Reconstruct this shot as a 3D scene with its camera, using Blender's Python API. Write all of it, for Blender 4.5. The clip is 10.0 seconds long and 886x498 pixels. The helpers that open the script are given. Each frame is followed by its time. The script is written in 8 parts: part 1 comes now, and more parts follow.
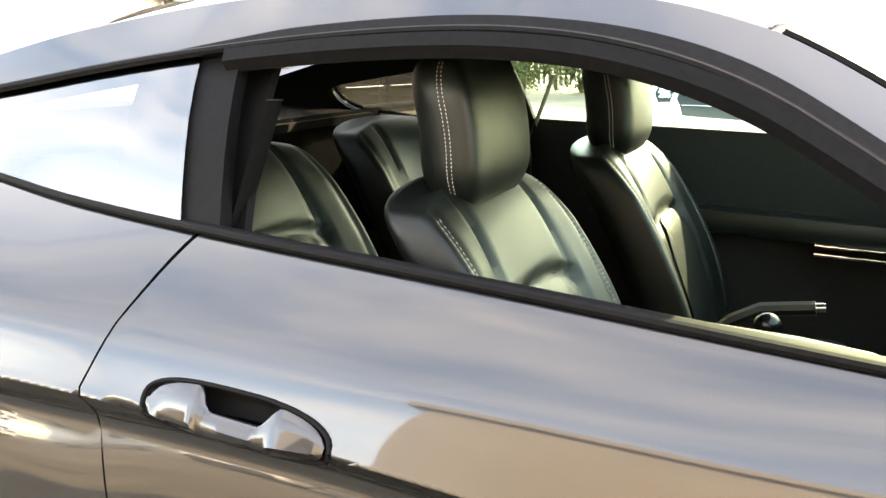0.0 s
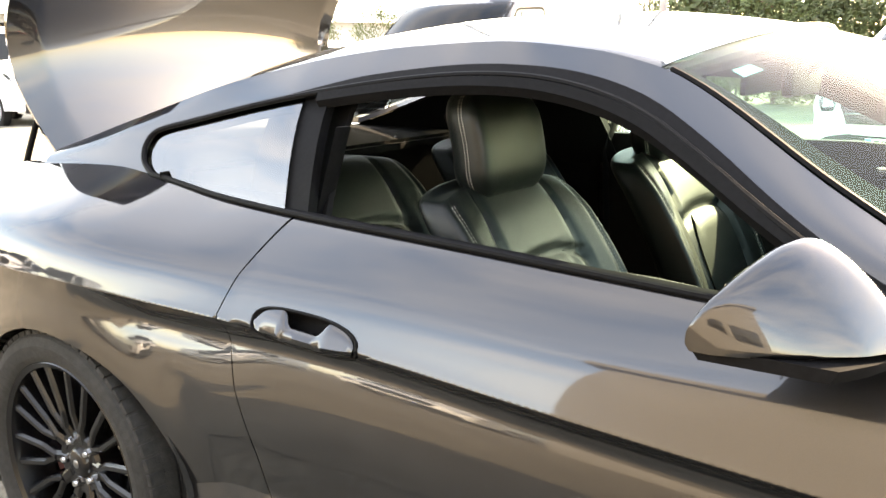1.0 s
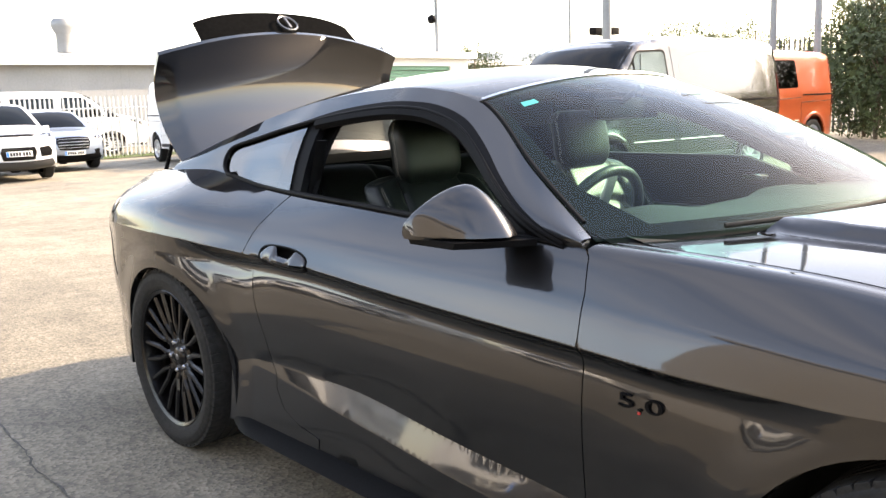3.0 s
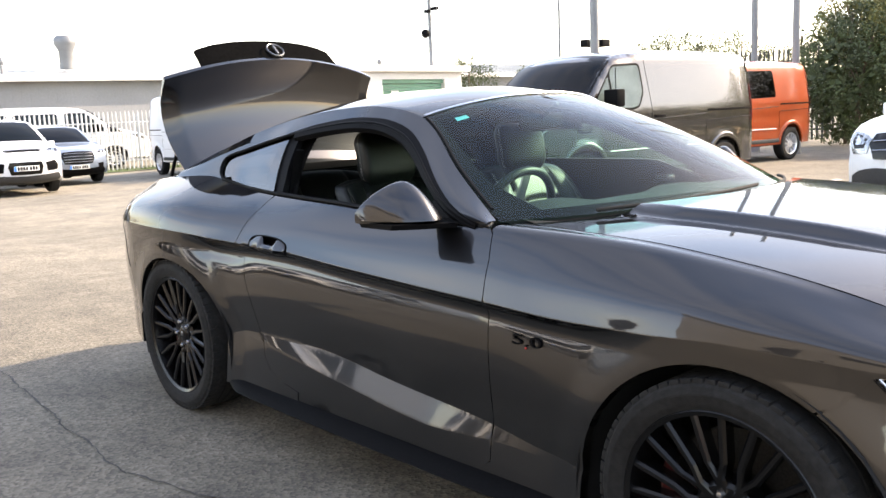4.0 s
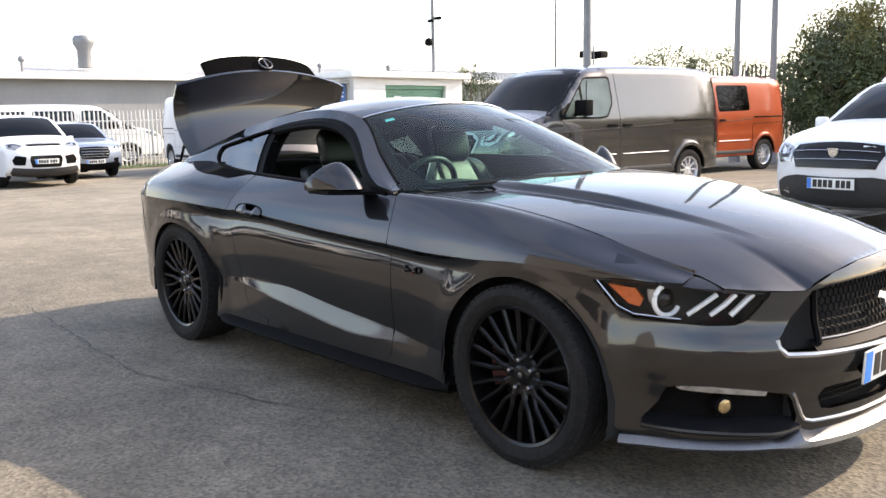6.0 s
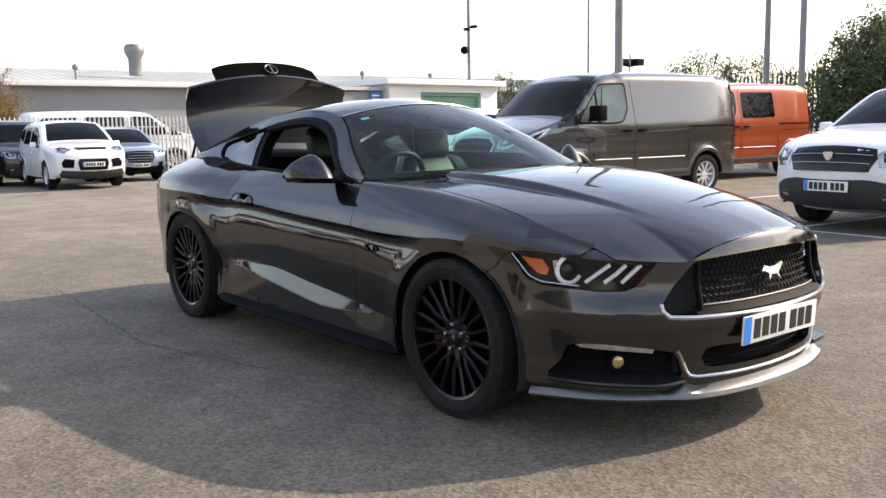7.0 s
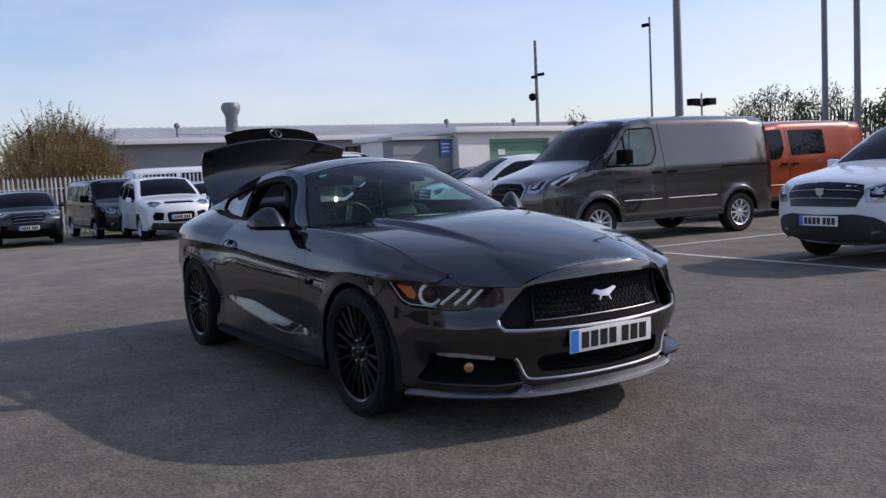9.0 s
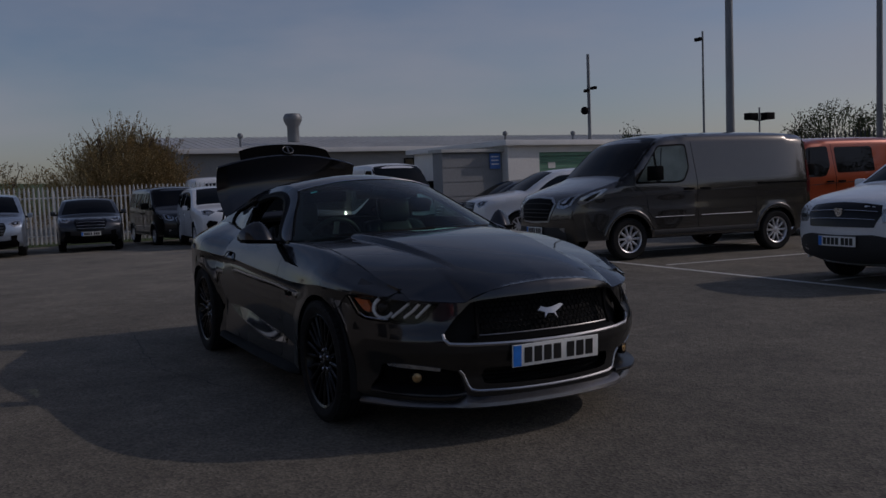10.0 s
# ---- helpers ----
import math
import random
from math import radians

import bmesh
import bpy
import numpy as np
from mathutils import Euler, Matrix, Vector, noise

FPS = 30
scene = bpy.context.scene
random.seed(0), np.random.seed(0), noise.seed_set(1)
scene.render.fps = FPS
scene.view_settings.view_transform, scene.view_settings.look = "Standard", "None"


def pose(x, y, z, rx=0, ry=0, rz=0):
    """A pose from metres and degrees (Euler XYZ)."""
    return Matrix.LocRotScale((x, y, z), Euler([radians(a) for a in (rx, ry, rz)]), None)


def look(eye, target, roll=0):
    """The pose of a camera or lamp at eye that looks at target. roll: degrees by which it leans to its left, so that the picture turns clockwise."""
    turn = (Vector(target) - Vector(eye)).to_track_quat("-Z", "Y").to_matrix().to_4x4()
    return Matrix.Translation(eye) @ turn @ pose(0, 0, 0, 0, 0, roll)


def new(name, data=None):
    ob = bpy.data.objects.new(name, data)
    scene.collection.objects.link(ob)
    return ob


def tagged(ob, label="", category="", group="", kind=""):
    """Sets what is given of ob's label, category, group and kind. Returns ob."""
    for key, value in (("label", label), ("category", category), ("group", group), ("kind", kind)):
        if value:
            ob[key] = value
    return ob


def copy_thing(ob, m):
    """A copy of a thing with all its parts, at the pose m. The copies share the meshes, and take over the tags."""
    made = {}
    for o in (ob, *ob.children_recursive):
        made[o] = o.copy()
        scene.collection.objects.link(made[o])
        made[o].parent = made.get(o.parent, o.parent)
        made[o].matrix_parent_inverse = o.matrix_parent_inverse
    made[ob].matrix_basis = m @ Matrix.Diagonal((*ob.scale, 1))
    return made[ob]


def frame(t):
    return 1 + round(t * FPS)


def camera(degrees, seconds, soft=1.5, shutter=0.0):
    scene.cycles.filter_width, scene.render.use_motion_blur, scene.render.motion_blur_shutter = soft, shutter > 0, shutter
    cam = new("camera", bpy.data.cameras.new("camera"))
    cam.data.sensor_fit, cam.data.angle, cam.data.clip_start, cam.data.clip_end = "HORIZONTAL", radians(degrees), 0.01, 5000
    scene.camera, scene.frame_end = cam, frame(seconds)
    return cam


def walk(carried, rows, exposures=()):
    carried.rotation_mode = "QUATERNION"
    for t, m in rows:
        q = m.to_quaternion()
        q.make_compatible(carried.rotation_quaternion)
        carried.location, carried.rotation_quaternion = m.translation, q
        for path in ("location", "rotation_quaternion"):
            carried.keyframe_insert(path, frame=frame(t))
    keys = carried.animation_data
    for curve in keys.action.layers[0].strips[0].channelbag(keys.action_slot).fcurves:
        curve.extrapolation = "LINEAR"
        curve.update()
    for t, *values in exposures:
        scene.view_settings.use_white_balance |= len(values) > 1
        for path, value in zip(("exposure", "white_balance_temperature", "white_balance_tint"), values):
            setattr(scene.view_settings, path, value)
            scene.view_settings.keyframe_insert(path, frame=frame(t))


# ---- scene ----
cam = camera(53.2, 10.0)
PATH = [
    (0, (0.023, -1.666, 1.25), (-0.739, 0.123, 0.782), 1.8),
    (0.5, (0.237, -1.884, 1.28), (-0.717, -0.181, 0.846), 1.7),
    (1, (0.54, -1.971, 1.3), (-0.611, -0.394, 0.867), -1.0),
    (1.5, (0.874, -2.005, 1.274), (-0.446, -0.555, 0.881), -2.0),
    (2, (1.117, -2.082, 1.273), (-0.265, -0.686, 0.895), -2.3),
    (3.3, (1.954, -2.399, 1.289), (0.474, -1.093, 0.965), -2.2),
    (3.5, (2.064, -2.446, 1.299), (0.579, -1.145, 0.976), -2.5),
    (4, (2.361, -2.629, 1.291), (0.892, -1.306, 0.982), -2.5),
    (4.5, (2.597, -2.743, 1.3), (1.142, -1.404, 0.999), -2.5),
    (5, (2.927, -2.873, 1.302), (1.454, -1.551, 1.013), -2.3),
    (5.5, (3.221, -3.021, 1.284), (1.742, -1.706, 0.995), -1.9),
    (6, (3.513, -3.157, 1.273), (2.03, -1.848, 0.977), -1.2),
    (6.2, (3.613, -3.169, 1.254), (2.121, -1.87, 0.961), -1.1),
    (7.3, (4.412, -3.171, 1.215), (2.841, -1.962, 0.948), -1.4),
    (7.5, (4.57, -3.181, 1.216), (2.99, -1.983, 0.958), -1.8),
    (8, (4.887, -3.099, 1.223), (3.279, -1.934, 0.994), -2.3),
    (8.5, (5.188, -2.981, 1.247), (3.538, -1.869, 1.045), -2.5),
    (9, (5.473, -2.904, 1.242), (3.782, -1.85, 1.071), -2.8),
    (9.5, (5.746, -2.765, 1.27), (4.016, -1.773, 1.114), -2.6),
    (10, (5.961, -2.54, 1.27), (4.195, -1.612, 1.129), -2.1),
]
EXPOSURES = [(0, 4.5, 11200, 14), (0.5, 4.3, 11000, 14), (1, 3.98, 10700, 14), (1.5, 3.22, 10300, 15), (2, 3.02, 9700, 15), (3.5, 2.58, 8500, 16), (5, 2.26, 8000, 16), (6, 2.02, 7900, 16), (7.5, 1.32, 7700, 16),
             (8, 1.03, 7200, 17), (8.5, 0.66, 6350, 21), (9, 0.28, 6300, 22), (9.5, -0.56, 6350, 22), (10, -1.46, 6400, 22)]
walk(cam, [(t, look(eye, target, roll)) for t, eye, target, roll in PATH], EXPOSURES)

# ---- daylight ----
SUN_WAY = Vector((0.5, 1.5, 1.0)).normalized()
world = bpy.data.worlds.new("sky")
scene.world = world
world.use_nodes = True
wt = world.node_tree
sky = wt.nodes.new("ShaderNodeTexSky")
sky.sky_type, sky.sun_disc = "NISHITA", False
sky.sun_elevation = math.asin(SUN_WAY.z)
sky.sun_rotation = math.atan2(SUN_WAY.x, SUN_WAY.y)
sky.air_density, sky.dust_density, sky.ozone_density = 1.0, 1.1, 2.5
# thin streaked cloud over the whole sky
tc = wt.nodes.new("ShaderNodeTexCoord")
mp = wt.nodes.new("ShaderNodeMapping")
mp.inputs["Scale"].default_value = (1.1, 1.6, 5.5)
mp.inputs["Rotation"].default_value = (0.12, 0.05, 0.7)
cl = wt.nodes.new("ShaderNodeTexNoise")
cl.inputs["Scale"].default_value, cl.inputs["Detail"].default_value, cl.inputs["Roughness"].default_value = 1.5, 5, 0.52
ramp = wt.nodes.new("ShaderNodeValToRGB")
ramp.color_ramp.elements[0].position, ramp.color_ramp.elements[1].position = 0.36, 0.80
mix = wt.nodes.new("ShaderNodeMix")
mix.data_type = "RGBA"
mix.inputs[7].default_value = (4.9, 5.1, 5.5, 1)
fac = wt.nodes.new("ShaderNodeMath")
fac.operation = "MULTIPLY"
fac.inputs[1].default_value = 0.78
wt.links.new(tc.outputs["Generated"], mp.inputs["Vector"])
wt.links.new(mp.outputs[0], cl.inputs["Vector"])
wt.links.new(cl.outputs["Fac"], ramp.inputs["Fac"])
height = wt.nodes.new("ShaderNodeSeparateXYZ")
thin = wt.nodes.new("ShaderNodeMapRange")
thin.inputs[1].default_value, thin.inputs[2].default_value, thin.inputs[3].default_value, thin.inputs[4].default_value = 0.12, 0.55, 1.0, 0.42
cover = wt.nodes.new("ShaderNodeMath")
cover.operation = "MULTIPLY"
wt.links.new(tc.outputs["Generated"], height.inputs[0])
wt.links.new(height.outputs["Z"], thin.inputs[0])
wt.links.new(ramp.outputs["Color"], cover.inputs[0])
wt.links.new(thin.outputs[0], cover.inputs[1])
wt.links.new(cover.outputs[0], fac.inputs[0])
wt.links.new(fac.outputs[0], mix.inputs["Factor"])
wt.links.new(sky.outputs["Color"], mix.inputs[6])
wt.links.new(mix.outputs[2], wt.nodes["Background"].inputs["Color"])
wt.nodes["Background"].inputs["Strength"].default_value = 0.135
sun = new("sun", bpy.data.lights.new("sun", "SUN"))
sun.data.energy, sun.data.angle, sun.data.color = 2.0, radians(0.55), (1.0, 0.93, 0.82)
sun.matrix_world = look(SUN_WAY * 60, (0, 0, 0))

# ---- materials ----
def material(name, colour, rough=0.5, metal=0.0, coat=0.0, grain=0.0, grain_scale=40.0, stain=0.0, stain_scale=1.5, bump=0.0, bump_scale=60.0, vary=0.0, spec=0.5, other=None):
    """Principled surface with fine grain, broad stains, relief and a spread of tone from piece to piece."""
    m = bpy.data.materials.new(name)
    m.use_nodes = True
    t = m.node_tree
    b = t.nodes["Principled BSDF"]
    b.inputs["Roughness"].default_value, b.inputs["Metallic"].default_value = rough, metal
    b.inputs["Coat Weight"].default_value, b.inputs["Coat Roughness"].default_value = coat, 0.02
    b.inputs["Specular IOR Level"].default_value = spec
    b.inputs["Base Color"].default_value = (*colour, 1)
    geo = t.nodes.new("ShaderNodeTexCoord")
    last = None
    def layer(value, scale, detail, dark):
        nonlocal last
        n = t.nodes.new("ShaderNodeTexNoise")
        n.inputs["Scale"].default_value, n.inputs["Detail"].default_value = scale, detail
        t.links.new(geo.outputs["Object"], n.inputs["Vector"])
        r = t.nodes.new("ShaderNodeMapRange")
        r.inputs[1].default_value, r.inputs[2].default_value = 0.3, 0.7
        r.inputs[3].default_value, r.inputs[4].default_value = 1 - value, 1 + value * dark
        t.links.new(n.outputs["Fac"], r.inputs[0])
        x = t.nodes.new("ShaderNodeVectorMath")
        x.operation = "MULTIPLY"
        if last is None:
            x.inputs[0].default_value = colour
        else:
            t.links.new(last, x.inputs[0])
        t.links.new(r.outputs[0], x.inputs[1])
        last = x.outputs[0]
    if stain:
        layer(stain, stain_scale, 5, 0.6)
    if grain:
        layer(grain, grain_scale, 3, 1.0)
    if vary:
        o = t.nodes.new("ShaderNodeObjectInfo")
        r = t.nodes.new("ShaderNodeMapRange")
        r.inputs[3].default_value, r.inputs[4].default_value = 1 - vary, 1 + vary
        t.links.new(o.outputs["Random"], r.inputs[0])
        x = t.nodes.new("ShaderNodeVectorMath")
        x.operation = "MULTIPLY"
        if last is None:
            x.inputs[0].default_value = colour
        else:
            t.links.new(last, x.inputs[0])
        t.links.new(r.outputs[0], x.inputs[1])
        last = x.outputs[0]
    if last is not None:
        t.links.new(last, b.inputs["Base Color"])
    if bump:
        n = t.nodes.new("ShaderNodeTexNoise")
        n.inputs["Scale"].default_value, n.inputs["Detail"].default_value = bump_scale, 4
        t.links.new(geo.outputs["Object"], n.inputs["Vector"])
        u = t.nodes.new("ShaderNodeBump")
        u.inputs["Strength"].default_value, u.inputs["Distance"].default_value = bump, 0.01
        t.links.new(n.outputs["Fac"], u.inputs["Height"])
        t.links.new(u.outputs[0], b.inputs["Normal"])
    return m


def glass(name, colour, clear, face_on=0.04, grazing=0.9):
    """A pane: part clear, part gloss, with its mirror share set by the angle of view."""
    m = bpy.data.materials.new(name)
    m.use_nodes = True
    t = m.node_tree
    t.nodes.remove(t.nodes["Principled BSDF"])
    out = t.nodes["Material Output"]
    see, shine, mixer, lean, power, share = (t.nodes.new("ShaderNode" + k) for k in ("BsdfTransparent", "BsdfGlossy", "MixShader", "LayerWeight", "Math", "MapRange"))
    see.inputs["Color"].default_value = (*[c * clear for c in colour], 1)
    shine.inputs["Roughness"].default_value = 0.01
    shine.inputs["Color"].default_value = (1, 1, 1, 1)
    lean.inputs["Blend"].default_value = 0.5
    power.operation, power.inputs[1].default_value = "POWER", 5.0
    share.inputs[3].default_value, share.inputs[4].default_value = face_on, grazing
    t.links.new(lean.outputs["Facing"], power.inputs[0])
    t.links.new(power.outputs[0], share.inputs[0])
    t.links.new(share.outputs[0], mixer.inputs[0])
    t.links.new(see.outputs[0], mixer.inputs[1])
    t.links.new(shine.outputs[0], mixer.inputs[2])
    t.links.new(mixer.outputs[0], out.inputs["Surface"])
    return m


def asphalt_material():
    m = material("asphalt", (0.1, 0.098, 0.09), 0.88)
    t = m.node_tree
    b = t.nodes["Principled BSDF"]
    geo = t.nodes.new("ShaderNodeTexCoord")
    def noise_of(scale, detail):
        n = t.nodes.new("ShaderNodeTexNoise")
        n.inputs["Scale"].default_value, n.inputs["Detail"].default_value = scale, detail
        t.links.new(geo.outputs["Object"], n.inputs["Vector"])
        return n.outputs["Fac"]
    stone = t.nodes.new("ShaderNodeTexVoronoi")
    stone.inputs["Scale"].default_value = 72
    t.links.new(geo.outputs["Object"], stone.inputs["Vector"])
    def ranged(src, lo, hi, a, z):
        r = t.nodes.new("ShaderNodeMapRange")
        r.inputs[1].default_value, r.inputs[2].default_value, r.inputs[3].default_value, r.inputs[4].default_value = a, z, lo, hi
        t.links.new(src, r.inputs[0])
        return r.outputs[0]
    def mul(a, b2):
        x = t.nodes.new("ShaderNodeMath")
        x.operation = "MULTIPLY"
        t.links.new(a, x.inputs[0])
        t.links.new(b2, x.inputs[1])
        return x.outputs[0]
    chips = t.nodes.new("ShaderNodeSeparateColor")
    t.links.new(stone.outputs["Color"], chips.inputs[0])
    tone = mul(ranged(chips.outputs[0], 0.64, 1.42, 0, 1), ranged(noise_of(0.35, 6), 0.78, 1.25, 0.3, 0.7))
    tone = mul(tone, ranged(noise_of(6, 5), 0.82, 1.15, 0.3, 0.7))
    tone = mul(tone, ranged(noise_of(1.6, 8), 0.85, 1.12, 0.35, 0.65))
    # tone paler towards the fence, darker towards positive x
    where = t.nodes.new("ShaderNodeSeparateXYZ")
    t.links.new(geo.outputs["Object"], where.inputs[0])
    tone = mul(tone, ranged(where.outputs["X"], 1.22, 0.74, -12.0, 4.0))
    x = t.nodes.new("ShaderNodeVectorMath")
    x.operation = "SCALE"
    x.inputs[0].default_value = (0.160, 0.141, 0.109)
    t.links.new(tone, x.inputs["Scale"])
    t.links.new(x.outputs[0], b.inputs["Base Color"])
    u = t.nodes.new("ShaderNodeBump")
    u.inputs["Strength"].default_value, u.inputs["Distance"].default_value = 0.6, 0.005
    t.links.new(stone.outputs["Distance"], u.inputs["Height"])
    t.links.new(u.outputs[0], b.inputs["Normal"])
    return m


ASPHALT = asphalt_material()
PAINT = material("grey_metallic_paint", (0.026, 0.0263, 0.0285), 0.33, 0.92, 1.0, grain=0.12, grain_scale=1400)
PAINT.node_tree.nodes["Principled BSDF"].inputs["Coat IOR"].default_value = 1.6
PAINT.node_tree.nodes["Principled BSDF"].inputs["Coat Roughness"].default_value = 0.035
PAINT.node_tree.nodes["Principled BSDF"].inputs["Specular Tint"].default_value = (0.3, 0.3, 0.32, 1)
GLOSS_BLACK = material("gloss_black", (0.004, 0.004, 0.0045), 0.2, 0.0, 0.0, spec=0.32, grain=0.2, grain_scale=80)
TRIM = material("black_trim", (0.0045, 0.0045, 0.005), 0.55, grain=0.25, grain_scale=120, spec=0.05)
LID_BLACK = material("matt_black_panel", (0.005, 0.005, 0.005), 0.55, grain=0.25, grain_scale=60, spec=0.0)
DARK = material("dark_cavity", (0.006, 0.006, 0.006), 0.9, grain=0.3, grain_scale=20)
RUBBER = material("tyre_rubber", (0.015, 0.015, 0.015), 0.8, spec=0.25, grain=0.35, grain_scale=60, stain=0.3, stain_scale=6, bump=0.2, bump_scale=200)
LEATHER = material("black_leather", (0.0032, 0.0046, 0.004), 0.42, spec=0.26, grain=0.2, grain_scale=60, bump=0.1, bump_scale=500)
PLASTIC = material("dash_plastic", (0.007, 0.007, 0.0075), 0.65, spec=0.25, grain=0.2, grain_scale=90, bump=0.2, bump_scale=500)
CLOTH = material("headlining", (0.005, 0.005, 0.0055), 0.95, spec=0.1, grain=0.25, grain_scale=200)
CARPET = material("carpet", (0.004, 0.004, 0.004), 1.0, spec=0.1, grain=0.4, grain_scale=300, bump=0.5, bump_scale=300)
THREAD = material("pale_stitching", (0.4, 0.39, 0.36), 0.8, grain=0.2)
CHROME = material("chrome", (0.62, 0.62, 0.63), 0.16, 1.0, grain=0.05)
SPLITTER = material("satin_grey", (0.19, 0.19, 0.195), 0.35, 0.9, grain=0.1, grain_scale=150, stain=0.15, stain_scale=8)
SATIN_BLACK = material("satin_black_lip", (0.016, 0.0165, 0.019), 0.3, 0.3, grain=0.2, grain_scale=90)
SATIN = material("satin_silver", (0.45, 0.45, 0.46), 0.3, 0.9, grain=0.08, grain_scale=200)
CALIPER = material("dark_red_caliper", (0.06, 0.006, 0.006), 0.5, grain=0.25, stain=0.3, stain_scale=20)
RED = material("red_enamel", (0.35, 0.02, 0.02), 0.4, grain=0.15)
STEEL = material("brake_steel", (0.035, 0.034, 0.033), 0.45, 0.8, grain=0.3, grain_scale=150)
AMBER = material("amber_lens", (0.6, 0.12, 0.025), 0.12, 0.0, 0.8, grain=0.15, grain_scale=80)
LAMP_WHITE = material("lamp_white", (0.8, 0.8, 0.78), 0.2, 0.0, 0.8, grain=0.08, grain_scale=90)
LAMP_RED = material("tail_lens", (0.10, 0.01, 0.012), 0.12, 0.0, 0.8, grain=0.2)
PLATE_WHITE = material("plate_white", (0.8, 0.8, 0.76), 0.35, grain=0.04, stain=0.06, stain_scale=9)
PLATE_BLUE = material("plate_blue", (0.02, 0.2, 0.68), 0.35, grain=0.08)
INK = material("plate_black", (0.012, 0.012, 0.012), 0.4, grain=0.1)
TEAL = material("teal_sticker", (0.03, 0.45, 0.5), 0.4, grain=0.12)
FOG_GLASS = material("fog_lens", (0.42, 0.27, 0.11), 0.15, 0.4, 0.8, grain=0.3, grain_scale=120)
LAMP_CLEAR = material("lamp_clear", (0.4, 0.41, 0.42), 0.15, 0.7, 0.8, grain=0.35, grain_scale=30)
CLEAR = glass("clear_glass", (0.68, 0.94, 0.85), 0.98, 0.025, 0.72)
TINT = glass("tinted_glass", (0.5, 0.56, 0.54), 0.28, 0.15)
LENS = glass("lamp_lens", (1, 1, 1), 0.95, 0.025)
WHITE_PAINT = material("white_car_paint", (0.78, 0.79, 0.8), 0.35, 0, 0.9, grain=0.03, stain=0.05, stain_scale=2)
VAN_PAINT = material("stone_grey_metallic", (0.078, 0.071, 0.063), 0.26, 0.75, 1.0, grain=0.06, grain_scale=500, stain=0.08)
VAN_PAINT.node_tree.nodes["Principled BSDF"].inputs["Coat IOR"].default_value = 1.65
ORANGE_PAINT = material("orange_paint", (0.42, 0.064, 0.011), 0.35, 0.25, 0.8, grain=0.06, stain=0.1)
BLACK_PAINT = material("black_car_paint", (0.01, 0.01, 0.011), 0.3, 0.3, 0.9, grain=0.1, stain=0.15)
NAVY_PAINT = material("dark_blue_grey_paint", (0.02, 0.023, 0.03), 0.3, 0.5, 0.9, grain=0.1, stain=0.15)
SILVER_PAINT = material("silver_blue_paint", (0.3, 0.36, 0.45), 0.3, 0.6, 0.9, grain=0.06, stain=0.08)
GREY_WALL = material("grey_cladding", (0.24, 0.25, 0.26), 0.6, grain=0.06, grain_scale=12, stain=0.1, stain_scale=0.5)
ROOF_SHEET = material("grey_roof_sheet", (0.5, 0.5, 0.48), 0.6, grain=0.08, grain_scale=14, stain=0.15, stain_scale=0.6)
WHITE_WALL = material("white_wall", (0.78, 0.77, 0.74), 0.65, grain=0.04, grain_scale=20, stain=0.1, stain_scale=0.8)
GREEN_DOOR = material("green_shutter", (0.13, 0.3, 0.2), 0.5, grain=0.08, stain=0.12)
SIGN_BLUE = material("blue_sign", (0.05, 0.16, 0.45), 0.5, grain=0.1)
GALV = material("galvanised_steel", (0.55, 0.55, 0.54), 0.5, 0.3, grain=0.1, grain_scale=30, stain=0.15, stain_scale=4, vary=0.12)
POLE_GREY = material("grey_pole", (0.2, 0.21, 0.22), 0.5, 0.4, grain=0.12, stain=0.15)
LINE_WHITE = material("worn_white_line", (0.66, 0.65, 0.6), 0.8, grain=0.35, grain_scale=55, stain=0.2, stain_scale=3)
GRASS = material("grass", (0.07, 0.1, 0.03), 0.9, grain=0.4, grain_scale=30, stain=0.3, stain_scale=2, bump=0.6)
BARK = material("bark", (0.1, 0.075, 0.05), 0.9, grain=0.3, grain_scale=25, bump=0.5)
LEAF_OLIVE = material("leaf_yellow_green", (0.16, 0.15, 0.045), 0.6, stain=0.45, stain_scale=1.1, grain=0.4, grain_scale=9)
LEAF = material("leaf_green", (0.06, 0.08, 0.026), 0.6, stain=0.5, stain_scale=1.2, grain=0.4, grain_scale=9)
LEAF_GOLD = material("leaf_olive_gold", (0.36, 0.26, 0.115), 0.65, stain=0.4, stain_scale=1.5, grain=0.4, grain_scale=9)
BRICK_TAN = material("tan_wall", (0.21, 0.197, 0.178), 0.7, grain=0.08, grain_scale=15, stain=0.1)

# ---- building tools ----
def flat(v):
    return Vector(v)


def finish(bm, sharp=38):
    bm.normal_update()
    for f in bm.faces:
        f.smooth = True
    lim = radians(sharp)
    for e in bm.edges:
        if len(e.link_faces) == 2 and e.calc_face_angle(0) > lim:
            e.smooth = False
    return bm


def mesh_of(name, bm, mat, sharp=38):
    finish(bm, sharp)
    me = bpy.data.meshes.new(name)
    bm.to_mesh(me)
    bm.free()
    true_way = me.attributes.get("true_way")
    if true_way:
        ways = np.zeros(len(me.loops) * 3, np.float32)
        true_way.data.foreach_get("vector", ways)
        me.attributes.remove(true_way)
        me.normals_split_custom_set([tuple(v) for v in ways.reshape(-1, 3)])
    if mat:
        me.materials.append(mat)
    return me


def part(name, bm, mat, parent=None, label="", sharp=38):
    """Links a bmesh, or a mesh made before, as one object under its parent."""
    ob = new(name, bm if isinstance(bm, bpy.types.Mesh) else mesh_of(name, bm, mat, sharp))
    if parent is not None:
        ob.parent = parent
    return tagged(ob, label=label)


